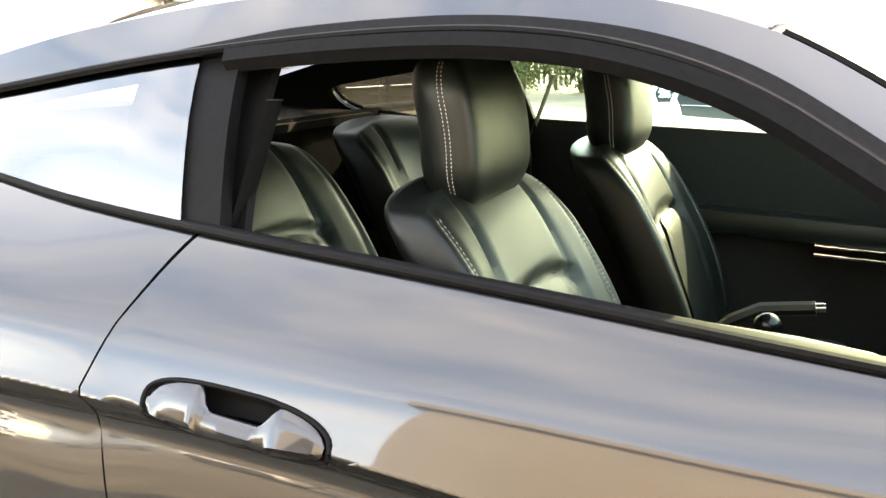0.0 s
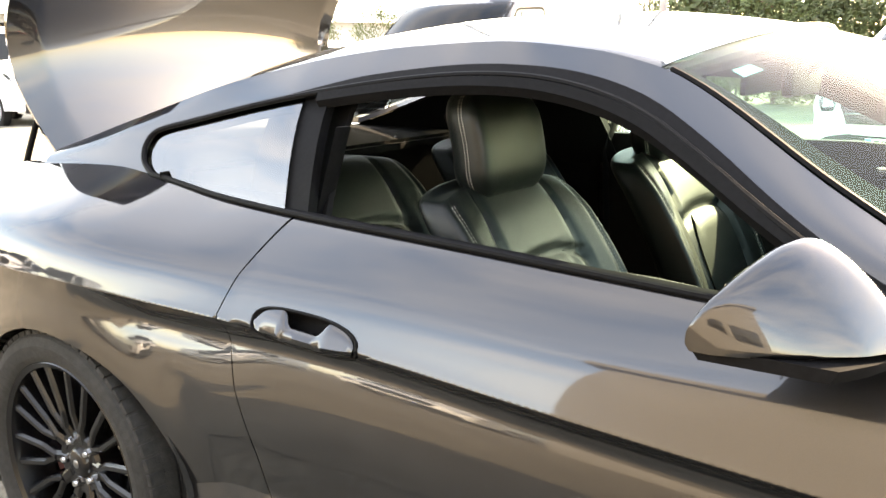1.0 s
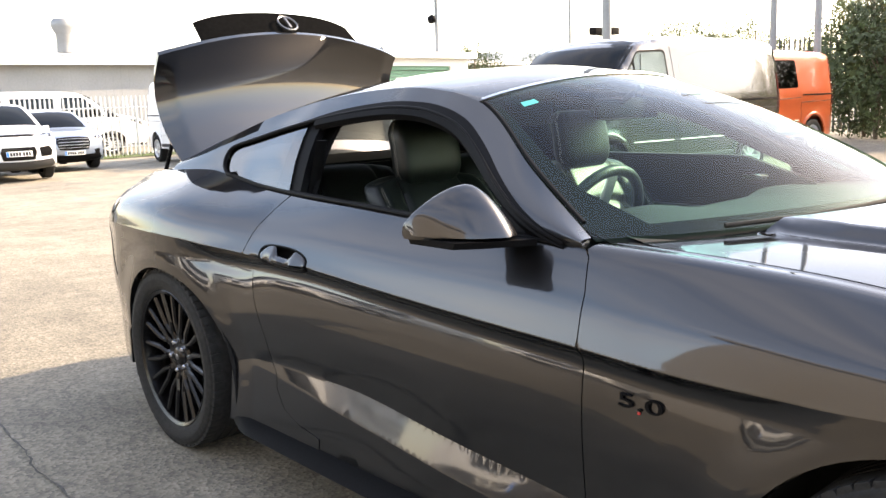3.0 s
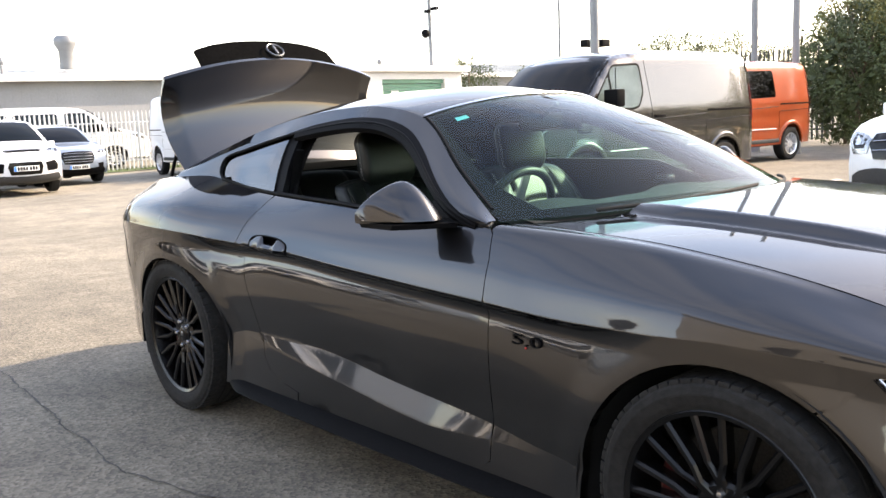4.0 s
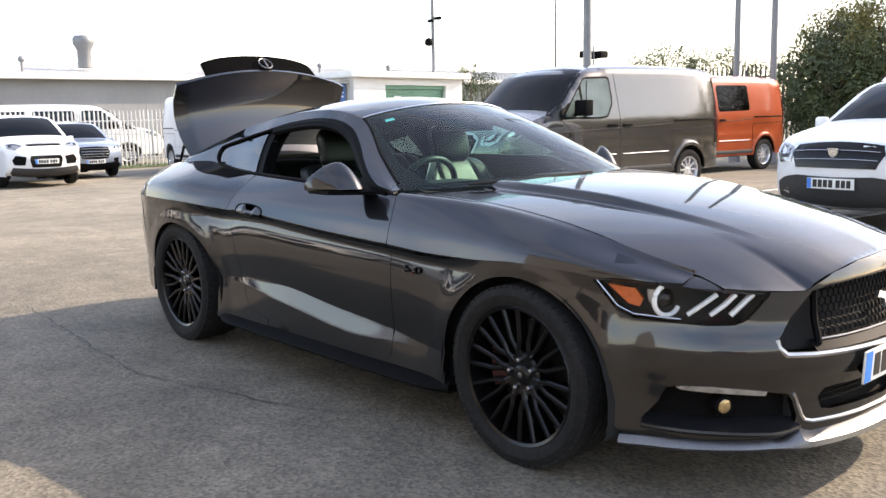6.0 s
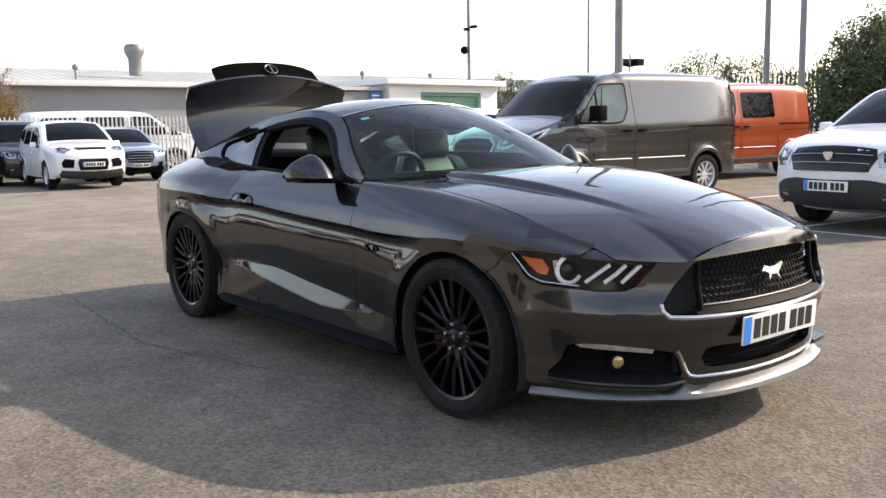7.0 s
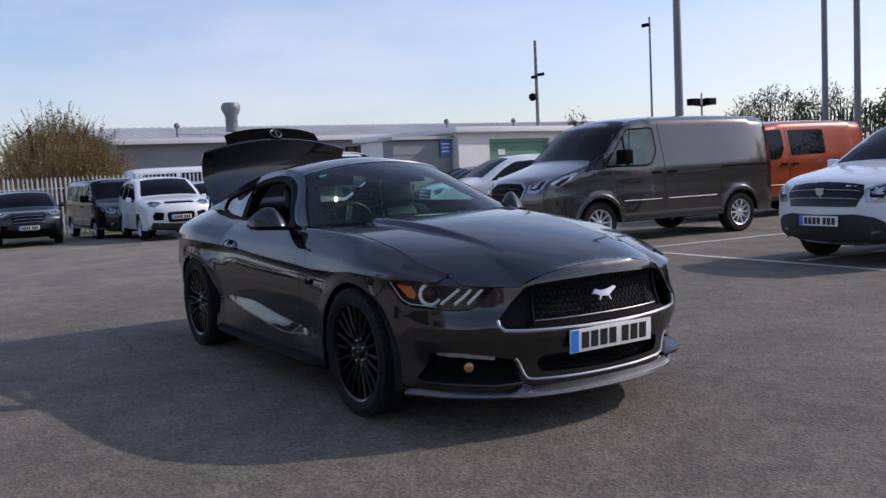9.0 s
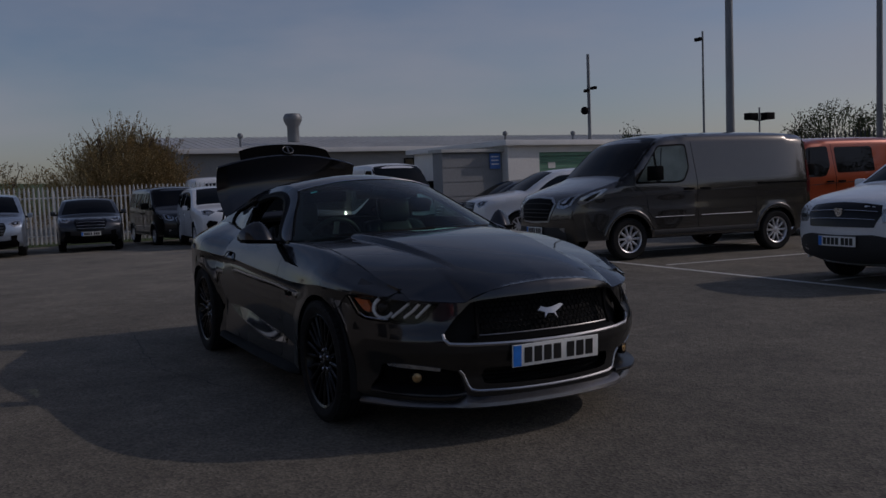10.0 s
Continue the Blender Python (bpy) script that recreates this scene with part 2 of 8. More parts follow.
def thing(name, label, category, at=None, group="", kind=""):
    ob = new(name)
    ob.empty_display_size = 0.2
    if at is not None:
        ob.matrix_basis = at
    return tagged(ob, label, category, group, kind)


def spline(*pts):
    """A smooth curve through (x, y) pairs, flat beyond its ends."""
    xs, ys = np.array([p[0] for p in pts], float), np.array([p[1] for p in pts], float)
    if xs[0] > xs[-1]:
        xs, ys = xs[::-1], ys[::-1]
    d = np.diff(ys) / np.diff(xs)
    m = np.zeros(len(xs))
    m[1:-1] = np.where(d[1:] * d[:-1] > 0, 2 * d[1:] * d[:-1] / (d[1:] + d[:-1] + 1e-12 * np.sign(d[1:] + d[:-1] + 1e-15)), 0)
    m[0], m[-1] = d[0], d[-1]
    def at(x):
        x = min(max(x, xs[0]), xs[-1])
        i = int(min(max(np.searchsorted(xs, x) - 1, 0), len(xs) - 2))
        h = xs[i + 1] - xs[i]
        s = (x - xs[i]) / h
        return float(ys[i] * (1 + 2 * s) * (1 - s) ** 2 + m[i] * h * s * (1 - s) ** 2 + ys[i + 1] * s * s * (3 - 2 * s) + m[i + 1] * h * s * s * (s - 1))
    return at


def inside(pts, poly):
    pts, poly = np.asarray(pts, float), np.asarray(poly, float)
    hit = np.zeros(len(pts), bool)
    a = poly
    b = np.roll(poly, -1, 0)
    for (x0, y0), (x1, y1) in zip(a, b):
        if y0 == y1:
            continue
        c = (y0 > pts[:, 1]) != (y1 > pts[:, 1])
        hit ^= c & (pts[:, 0] < (x1 - x0) * (pts[:, 1] - y0) / (y1 - y0) + x0)
    return hit


def resample(poly, step, closed=True):
    out = []
    n = len(poly)
    for i in range(n if closed else n - 1):
        a, b = np.array(poly[i], float), np.array(poly[(i + 1) % n], float)
        k = max(1, int(math.ceil(np.linalg.norm(b - a) / step)))
        out += [tuple(a + (b - a) * j / k) for j in range(k)]
    if not closed:
        out.append(tuple(poly[-1]))
    return out


def smooth_path(pts, rounds=2, closed=False):
    """Corner cutting."""
    p = [np.array(q, float) for q in pts]
    for _ in range(rounds):
        q = [] if closed else [p[0]]
        for i in range(len(p) if closed else len(p) - 1):
            a, b = p[i], p[(i + 1) % len(p)]
            q += [a * 0.75 + b * 0.25, a * 0.25 + b * 0.75]
        if not closed:
            q.append(p[-1])
        p = q
    return [tuple(q) for q in p]


def sheet(outline, fn, step=0.03, holes=(), lines=(), depth=0.012, out=(0, 0, 1), bm=None, polished=False):
    """A curved panel: a plane outline with holes and feature lines, filled with small triangles, laid on the surface fn(u, v) and given a turned-in rim."""
    from mathutils.geometry import delaunay_2d_cdt
    loops = [resample(outline, step)] + [resample(h, step) for h in holes]
    verts, edges = [], []
    for lp in loops:
        k = len(verts)
        verts += lp
        edges += [(k + i, k + (i + 1) % len(lp)) for i in range(len(lp))]
    for ln in lines:
        lp = resample(ln, step, False)
        lp = [p for p, ok in zip(lp, inside(lp, outline)) if ok]
        if len(lp) < 2:
            continue
        k = len(verts)
        verts += lp
        edges += [(k + i, k + i + 1) for i in range(len(lp) - 1)]
    edge_pts = np.array(verts)
    lo, hi = edge_pts.min(0), edge_pts.max(0)
    grid = []
    row, y = 0, lo[1] + step * 0.5
    while y < hi[1]:
        xs = np.arange(lo[0] + (step * 0.5 if row % 2 else 0), hi[0], step)
        grid += [(x, y) for x in xs]
        y += step * 0.87
        row += 1
    if grid:
        grid = np.array(grid)
        ok = inside(grid, outline)
        for h in holes:
            ok &= ~inside(grid, h)
        grid = grid[ok]
        if len(grid):
            near = np.array([((edge_pts - g) ** 2).sum(1).min() for g in grid])
            grid = grid[near > (0.55 * step) ** 2]
            verts += [tuple(g) for g in grid]
    vs, _, fs, *_ = delaunay_2d_cdt([Vector(v) for v in verts], edges, [], 0, 1e-6)
    cen = np.array([np.mean([vs[i] for i in f], 0) for f in fs])
    ok = inside(cen, outline)
    for h in holes:
        ok &= ~inside(cen, h)
    bm = bm or bmesh.new()
    layer = bm.loops.layers.float_vector.new("true_way") if polished else None
    made = [bm.verts.new(fn(*v)) for v in vs]
    place = {made[i]: (float(vs[i][0]), float(vs[i][1])) for i in range(len(vs))}
    faces = []
    for f, good in zip(fs, ok):
        if good and len(set(f)) == 3:
            try:
                faces.append(bm.faces.new([made[i] for i in f]))
            except ValueError:
                pass
    for v in made:
        if not v.link_faces:
            bm.verts.remove(v)
    bm.normal_update()
    total = sum((f.normal * f.calc_area() for f in faces), Vector())
    if total.dot(Vector(out)) < 0:
        bmesh.ops.reverse_faces(bm, faces=faces)
        bm.normal_update()
    if depth:
        rim = [e for f in faces for e in f.edges if len(e.link_faces) == 1]
        twin = {}
        for e in rim:
            for v in e.verts:
                if v not in twin:
                    twin[v] = (v.co - v.normal * depth)
        twin = {v: bm.verts.new(c) for v, c in twin.items()}
        for e in rim:
            lp = e.link_loops[0]
            a, b = lp.vert, lp.link_loop_next.vert
            bm.faces.new((b, a, twin[a], twin[b]))
    if polished:
        # shading that follows the surface itself, one-sided along the feature lines
        e = 0.003
        on_line = {(round(p[0], 5), round(p[1], 5)) for ln in lines for p in resample(ln, step, False)}
        known = {}
        def way(u, v):
            n = (Vector(fn(u + e, v)) - Vector(fn(u - e, v))).cross(Vector(fn(u, v + e)) - Vector(fn(u, v - e)))
            return n.normalized() if n.length > 1e-12 else Vector()
        for f in faces:
            cu = sum(place[v][0] for v in f.verts) / 3
            cv = sum(place[v][1] for v in f.verts) / 3
            for lp in f.loops:
                u, v = place[lp.vert]
                if (round(u, 5), round(v, 5)) in on_line:
                    q = 0.0034 / max(math.hypot(cu - u, cv - v), 0.0034)
                    n = way(u + q * (cu - u), v + q * (cv - v))
                else:
                    if lp.vert not in known:
                        known[lp.vert] = way(u, v)
                    n = known[lp.vert]
                n = n if n.dot(f.normal) > 0 else -n
                lp[layer] = n if n.dot(f.normal) > 0.35 else Vector()
    return bm


def box(bm, x0, x1, y0, y1, z0, z1, bevel=0.0, m=None):
    r = bmesh.ops.create_cube(bm, size=1.0, matrix=Matrix.Translation(((x0 + x1) / 2, (y0 + y1) / 2, (z0 + z1) / 2)) @ Matrix.Diagonal((abs(x1 - x0), abs(y1 - y0), abs(z1 - z0), 1)))
    vs = r["verts"]
    if bevel:
        es = list({e for v in vs for e in v.link_edges})
        g = bmesh.ops.bevel(bm, geom=es, offset=bevel, segments=2, profile=0.6, affect="EDGES")
        vs = list({v for f in g["faces"] for v in f.verts} | {v for v in vs if v.is_valid})
    if m is not None:
        bmesh.ops.transform(bm, matrix=m, verts=vs)
    return bm


def rod(bm, a, b, r, r2=None, n=10, caps=True):
    a, b = Vector(a), Vector(b)
    way = b - a
    m = Matrix.Translation((a + b) / 2) @ way.to_track_quat("Z", "Y").to_matrix().to_4x4()
    bmesh.ops.create_cone(bm, cap_ends=caps, segments=n, radius1=r, radius2=r if r2 is None else r2, depth=way.length, matrix=m)
    return bm


def tube(bm, pts, r, n=8, ry=None, closed=False):
    """A tube of (possibly flattened) round section along a path."""
    pts = [Vector(p) for p in pts]
    rings = []
    k = len(pts)
    for i, p in enumerate(pts):
        a = pts[(i - 1) % k] if closed or i else p
        b = pts[(i + 1) % k] if closed or i < k - 1 else p
        way = (b - a).normalized()
        up = Vector((0, 0, 1)) if abs(way.z) < 0.93 else Vector((1, 0, 0))
        side = way.cross(up).normalized()
        up = side.cross(way)
        rings.append([bm.verts.new(p + side * (r * math.cos(2 * math.pi * j / n)) + up * ((ry or r) * math.sin(2 * math.pi * j / n))) for j in range(n)])
    for i in range(k if closed else k - 1):
        a, b = rings[i], rings[(i + 1) % k]
        for j in range(n):
            bm.faces.new((a[j], a[(j + 1) % n], b[(j + 1) % n], b[j]))
    if not closed:
        bm.faces.new(rings[0][::-1])
        bm.faces.new(rings[-1])
    bmesh.ops.recalc_face_normals(bm, faces=bm.faces)
    return bm


def lathe(bm, profile, n=48, axis="Y"):
    """Turns (radius, along) pairs round an axis."""
    rings = []
    for r, h in profile:
        ring = []
        for j in range(n):
            c, s = math.cos(2 * math.pi * j / n) * r, math.sin(2 * math.pi * j / n) * r
            ring.append(bm.verts.new((c, h, s) if axis == "Y" else ((c, s, h) if axis == "Z" else (h, c, s))))
        rings.append(ring)
    for a, b in zip(rings, rings[1:]):
        for j in range(n):
            bm.faces.new((a[j], a[(j + 1) % n], b[(j + 1) % n], b[j]))
    return bm


def grid_of(bm, fn, us, vs):
    g = [[bm.verts.new(fn(u, v)) for v in vs] for u in us]
    for i in range(len(us) - 1):
        for j in range(len(vs) - 1):
            bm.faces.new((g[i][j], g[i + 1][j], g[i + 1][j + 1], g[i][j + 1]))
    return bm


def lin(a, b, n):
    return [a + (b - a) * i / (n - 1) for i in range(n)]


def solid(bm, depth):
    """Gives an open sheet a thickness."""
    bm.normal_update()
    bmesh.ops.solidify(bm, geom=list(bm.faces), thickness=depth)
    return bm


def recalc(bm):
    bmesh.ops.recalc_face_normals(bm, faces=bm.faces)
    return bm

# ---- ground ----
def land(x):
    """Height of the yard, which falls gently towards the fence."""
    return -0.0155 * max(0.0, min(-6 - x, 34.0)) * min(1.0, max(0.0, (-6 - x)) / 4)


bm = bmesh.new()
xs = [-4000, -400, -80, -40] + lin(-36, 20, 29) + [40, 80, 400, 4000]
ys = [-4000, -400, -80, -30] + lin(-20, 24, 11) + [40, 80, 400, 4000]
grid_of(bm, lambda x, y: Vector((x, y, land(x))), xs, ys)
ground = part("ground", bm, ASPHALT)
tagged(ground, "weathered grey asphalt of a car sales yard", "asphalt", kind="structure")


def painted_line(a, b, wide=0.1):
    a, b = Vector((*a, 0)), Vector((*b, 0))
    way = (b - a).normalized()
    side = Vector((-way.y, way.x, 0)) * wide / 2
    bm = bmesh.new()
    n = max(2, int((b - a).length / 0.25))
    rows = []
    for i in range(n + 1):
        p = a.lerp(b, i / n)
        j = 0.006 * noise.noise(p * 7)
        rows.append([bm.verts.new(p + side * (1 + j * 9) + Vector((0, 0, 0.004))), bm.verts.new(p - side * (1 - j * 7) + Vector((0, 0, 0.004)))])
    for r, q in zip(rows, rows[1:]):
        bm.faces.new((r[0], q[0], q[1], r[1]))
    recalc(bm)
    return tagged(part("bay_line", bm, LINE_WHITE), "worn white painted parking bay line on asphalt", "road marking", "parking bay lines", "structure")


painted_line((-7.6, 6.34), (6.0, 5.55))
for x in (-3.95, -1.12, 1.6, 4.3):
    painted_line((x, 6.14 - x * 0.058), (x + 0.42, 10.6 - x * 0.06))
painted_line((-6.4, 6.3), (-5.95, 10.6))


def joint(pts, wide, seed):
    """A ragged dark joint or crack in the asphalt."""
    random.seed(seed)
    path = resample(pts, 0.05, False)
    bm = bmesh.new()
    rows = []
    for k, (x, y) in enumerate(path):
        a, b = path[max(k - 1, 0)], path[min(k + 1, len(path) - 1)]
        t = Vector((b[0] - a[0], b[1] - a[1], 0)).normalized()
        n = Vector((-t.y, t.x, 0))
        j = 0.025 * noise.noise(Vector((x * 3, y * 3, seed))) + 0.008 * random.uniform(-1, 1)
        w = wide * random.uniform(0.35, 1.3)
        c = Vector((x, y, land(x) + 0.004)) + n * j
        rows.append([bm.verts.new(c + n * w / 2), bm.verts.new(c - n * w / 2)])
    for r, q in zip(rows, rows[1:]):
        bm.faces.new((r[0], q[0], q[1], r[1]))
    recalc(bm)
    return tagged(part("asphalt_joint", bm, JOINT), "ragged dark joint in the asphalt", "joint", "joints in the asphalt", "structure")


JOINT = material("joint_tar", (0.06, 0.058, 0.052), 0.9, grain=0.4, grain_scale=40)
joint([(-3.2, -1.28), (-2.45, -1.34), (-0.79, -1.43)], 0.008, 3)
joint([(-0.79, -1.43), (0.0, -1.2), (0.53, -0.99)], 0.007, 5)

# ---- the grey coupe: skin ----
WS = 0.12  # metres of panel height for one step between two feature lines
SIDE_Z = [
    spline((-2.5, 0.16), (2.2, 0.16)),
    None,
    spline((-2.4, 0.40), (-1.0, 0.40), (-0.78, 0.44), (-0.3, 0.45), (0.15, 0.41), (0.57, 0.378), (0.8, 0.35), (1.1, 0.335), (2.0, 0.33)),
    None, None,
    spline((-2.45, 0.80), (-2.1, 0.81), (-1.75, 0.83), (-1.35, 0.83), (-1.0, 0.815), (-0.75, 0.806), (-0.45, 0.80), (-0.1, 0.78), (0.2, 0.765), (0.6, 0.75), (0.9, 0.738), (1.1, 0.74), (1.36, 0.755), (1.7, 0.735), (2.0, 0.70)),
    None,
    spline((-2.4, 0.93), (-2.2, 0.965), (-2.0, 0.995), (-1.75, 1.025), (-1.4, 1.04), (-1.2, 1.025), (-0.95, 0.998), (-0.7, 0.985), (-0.3, 0.974), (0, 0.962), (0.5, 0.947), (0.6, 0.944), (1.0, 0.925), (1.36, 0.885), (1.7, 0.808), (2.0, 0.735)),
    spline((-2.4, 0.95), (-2.0, 1.01), (-1.4, 1.05), (-0.7, 0.99), (0.5, 0.955), (0.6, 0.955), (1.0, 0.94), (1.36, 0.90), (1.7, 0.83), (1.95, 0.765), (2.1, 0.735), (2.25, 0.70)),
]
SIDE_Y = [
    spline((-2.45, 0.50), (-2.3, 0.68), (-2.1, 0.79), (-1.75, 0.89), (-0.9, 0.90), (0.9, 0.90), (1.6, 0.89), (2.0, 0.76)),
    None,
    spline((-2.45, 0.50), (-2.3, 0.69), (-2.1, 0.80), (-1.75, 0.90), (-1.35, 0.92), (-0.9, 0.872), (0, 0.868), (0.6, 0.872), (1.0, 0.885), (1.6, 0.895), (2.0, 0.76)),
    spline((-2.45, 0.52), (-2.3, 0.71), (-2.1, 0.82), (-1.75, 0.92), (-1.35, 0.945), (-0.9, 0.892), (0, 0.885), (0.6, 0.888), (1.0, 0.90), (1.36, 0.905), (1.7, 0.872), (2.0, 0.75)),
    None,
    spline((-2.45, 0.54), (-2.3, 0.71), (-2.1, 0.815), (-1.93, 0.88), (-1.75, 0.925), (-1.35, 0.955), (-1.0, 0.927), (-0.75, 0.906), (-0.3, 0.90), (0.2, 0.902), (0.6, 0.906), (1.0, 0.908), (1.36, 0.905), (1.7, 0.86), (2.0, 0.74)),
    None,
    spline((-2.4, 0.50), (-2.2, 0.60), (-2.0, 0.65), (-1.75, 0.668), (-1.4, 0.676), (-1.2, 0.693), (-0.95, 0.719), (-0.7, 0.742), (-0.3, 0.775), (0, 0.79), (0.5, 0.812), (0.6, 0.813), (1.0, 0.795), (1.36, 0.785), (1.7, 0.77), (2.0, 0.68)),
    spline((-2.4, 0.47), (-2.0, 0.61), (-1.4, 0.632), (-0.7, 0.70), (0.5, 0.765), (0.6, 0.755), (1.0, 0.74), (1.7, 0.735), (1.95, 0.69), (2.25, 0.5)),
]
FRONT_WHEEL, REAR_WHEEL = (1.352, 0.341), (-1.352, 0.350)
ARCHES = ((1.345, 0.295, 0.405), (-1.335, 0.29, 0.41))


def crease_share(x):
    """How far the hollow under the shoulder crease is formed: it runs out over both wheels."""
    k = max(0.0, min(1.0, (x + 1.27) / 0.25, (1.25 - x) / 0.35))
    return k * k * (3 - 2 * k)


def hollow_lean(x):
    """Lean of the skin, up and out, at the bottom of that hollow."""
    return -(0.165 + 0.05 * math.exp(-((x + 0.35) / 0.35) ** 2) + 0.24 * math.exp(-((x + 0.95) / 0.2) ** 2))


def side_section(x):
    z = [f(x) if f else 0 for f in SIDE_Z]
    y = [f(x) if f else 0 for f in SIDE_Y]
    leaf = max(0.0, min(1.0, (x + 0.90) / 0.75)) * max(0.0, min(1.0, (0.86 - x) / 0.6))
    leaf = leaf * leaf * (3 - 2 * leaf)
    z[1], y[1] = z[2] - 0.02 - 0.065 * leaf, y[2] + 0.002 + 0.024 * leaf
    y[0] = max(y[0], y[1] - 0.004)
    z[3] = 0.5 * (z[2] + z[5]) - 0.01
    ledge = 0.022 * crease_share(x) * (1 + 0.9 * math.exp(-((x + 0.95) / 0.2) ** 2))
    z[4], y[4] = z[5] - 0.052 - 0.022 * math.exp(-((x + 0.95) / 0.2) ** 2), y[5] - ledge - 0.004
    z[6] = z[5] + 0.5 * (z[7] - z[5])
    y[6] = y[5] + 0.30 * (y[7] - y[5]) - 0.006
    haunch = max(0.0, 1 - abs(x + 1.5) / 0.75)
    y[6] += 0.036 * haunch * (2 - haunch)
    if x > 0.75:
        k = min(1.0, (x - 0.75) / 0.5)
        y[6] += 0.018 * k
    return y, z


def skin(x, w):
    """Half width and height on the flank: x along the car, w the feature line, from 0 at the sill to 7 at the waist and 8 at the bonnet seam."""
    y, z = side_section(x)
    w = min(max(w, 0.0), 8.0)
    i = min(int(w), 7)
    s = w - i
    def tangent(v, k, right):
        if k in (1, 2):
            return (v[k + 1] - v[k]) if right else (v[k] - v[k - 1])
        if k == 5:
            one = (v[k + 1] - v[k]) if right else (v[k] - v[k - 1])
            return sharp * one + (1 - sharp) * 0.5 * (v[k + 1] - v[k - 1])
        if k == 0:
            return v[1] - v[0]
        if k == 8:
            return v[8] - v[7]
        return 0.5 * (v[k + 1] - v[k - 1])
    # the shoulder crease fades out before both wheels
    sharp = max(0.0, min(1.0, (x + 1.22) / 0.3)) * max(0.0, min(1.0, (1.2 - x) / 0.25))
    sharp = sharp * sharp * (3 - 2 * sharp)
    def herm(v):
        a, b = tangent(v, i, True), tangent(v, i + 1, False)
        if i in (1, 4):
            a = b = v[i + 1] - v[i]
        if i == 3 and v is y:
            b += crease_share(x) * (hollow_lean(x) * (z[4] - z[3]) - b)
        if i == 4 and v is y:
            a += crease_share(x) * (hollow_lean(x) * (z[5] - z[4]) - a)
            b += crease_share(x) * (1.0 * (z[5] - z[4]) - b)
        return v[i] * (1 + 2 * s) * (1 - s) ** 2 + a * s * (1 - s) ** 2 + v[i + 1] * s * s * (3 - 2 * s) + b * s * s * (s - 1)
    yy, zz = herm(y), herm(z)
    for cx, cz, r in ARCHES:
        d = math.hypot(x - cx, zz - cz) - r
        if -0.03 < d < 0.12:
            f = 1 - max(d, 0) / 0.12
            yy += 0.011 * f * f * (3 - 2 * f)
    return yy, zz


def w_at(x, z):
    lo, hi = 0.0, 8.0
    for _ in range(22):
        mid = (lo + hi) / 2
        if skin(x, mid)[1] < z:
            lo = mid
        else:
            hi = mid
    return lo


def on_side(pts):
    return [(x, w_at(x, z) * WS) for x, z in pts]


def flank(s, inset=0.0):
    def at(x, w):
        y, z = skin(x, w / WS)
        return Vector((x, s * (y - inset), z))
    return at


def arch_arc(k, x0, x1, n=22):
    """Points on a wheel arch between two places along the car."""
    cx, cz, r = ARCHES[k]
    a0, a1 = math.acos(max(-1, min(1, (x0 - cx) / r))), math.acos(max(-1, min(1, (x1 - cx) / r)))
    return [(cx + r * math.cos(a), cz + r * math.sin(a)) for a in lin(a0, a1, n)]


# roof line: the gutter between roof and side, and the middle of the roof
RAIL_Y = spline((0.56, 0.785), (0.27, 0.667), (0, 0.54), (-0.06, 0.525), (-0.3, 0.505), (-0.6, 0.50), (-0.9, 0.515), (-1.2, 0.556), (-1.5, 0.600), (-1.75, 0.622), (-1.95, 0.625))
RAIL_Z = spline((0.56, 0.957), (0.27, 1.10), (0, 1.248), (-0.06, 1.272), (-0.2, 1.303), (-0.4, 1.32), (-0.6, 1.314), (-0.83, 1.292), (-1.1, 1.242), (-1.42, 1.152), (-1.75, 1.06), (-1.95, 1.02))
ROOF_Z = spline((0.2, 1.29), (0.05, 1.345), (-0.3, 1.383), (-0.6, 1.383), (-0.9, 1.358), (-1.15, 1.315), (-1.45, 1.215), (-1.75, 1.105), (-1.95, 1.04))


def upper(x, g):
    """Half width and height above the waist: g 0 at the waist, 1 at the gutter, 2 in the middle of the roof."""
    if g <= 1:
        y0, z0 = SIDE_Y[7](x), SIDE_Z[7](x)
        y1, z1 = RAIL_Y(x), RAIL_Z(x)
        b = 0.022 * math.sin(math.pi * g)
        # behind the door the pillar grows out of the shoulder in one hollow sweep
        k = max(0.0, min(1.0, (-0.85 - x) / 0.35))
        k = k * k * (3 - 2 * k)
        if k == 0:
            return y0 + (y1 - y0) * g + b, z0 + (z1 - z0) * g + 0.4 * b
        ys, zs = side_section(x)
        ty, tz = 0.8 * 0.5 * (ys[8] - ys[6]), 0.8 * 0.5 * (zs[8] - zs[6])
        h = 0.55 * g * (1 - g) ** 2 * k
        b *= 1 - 0.7 * k
        return y0 + (y1 - y0) * g + b + (ty - (y1 - y0)) * h, z0 + (z1 - z0) * g + 0.4 * b + (tz - (z1 - z0)) * h
    y1, z1 = RAIL_Y(x), RAIL_Z(x)
    a = (g - 1) * math.pi / 2
    return y1 * (1 - (g - 1)), z1 + (ROOF_Z(x) - z1) * math.sin(a) ** 0.85


def g_at(x, z):
    lo, hi = 0.0, 1.0
    for _ in range(20):
        mid = (lo + hi) / 2
        if upper(x, mid)[1] < z:
            lo = mid
        else:
            hi = mid
    return lo


GS = 0.32


def cabin(s, inset=0.0):
    def at(x, g):
        y, z = upper(x, min(max(g / GS, 0.0), 1.0))
        return Vector((x, s * (y - inset), z - inset * 0.6))
    return at


def on_cabin(pts):
    return [(x, g_at(x, z) * GS) for x, z in pts]


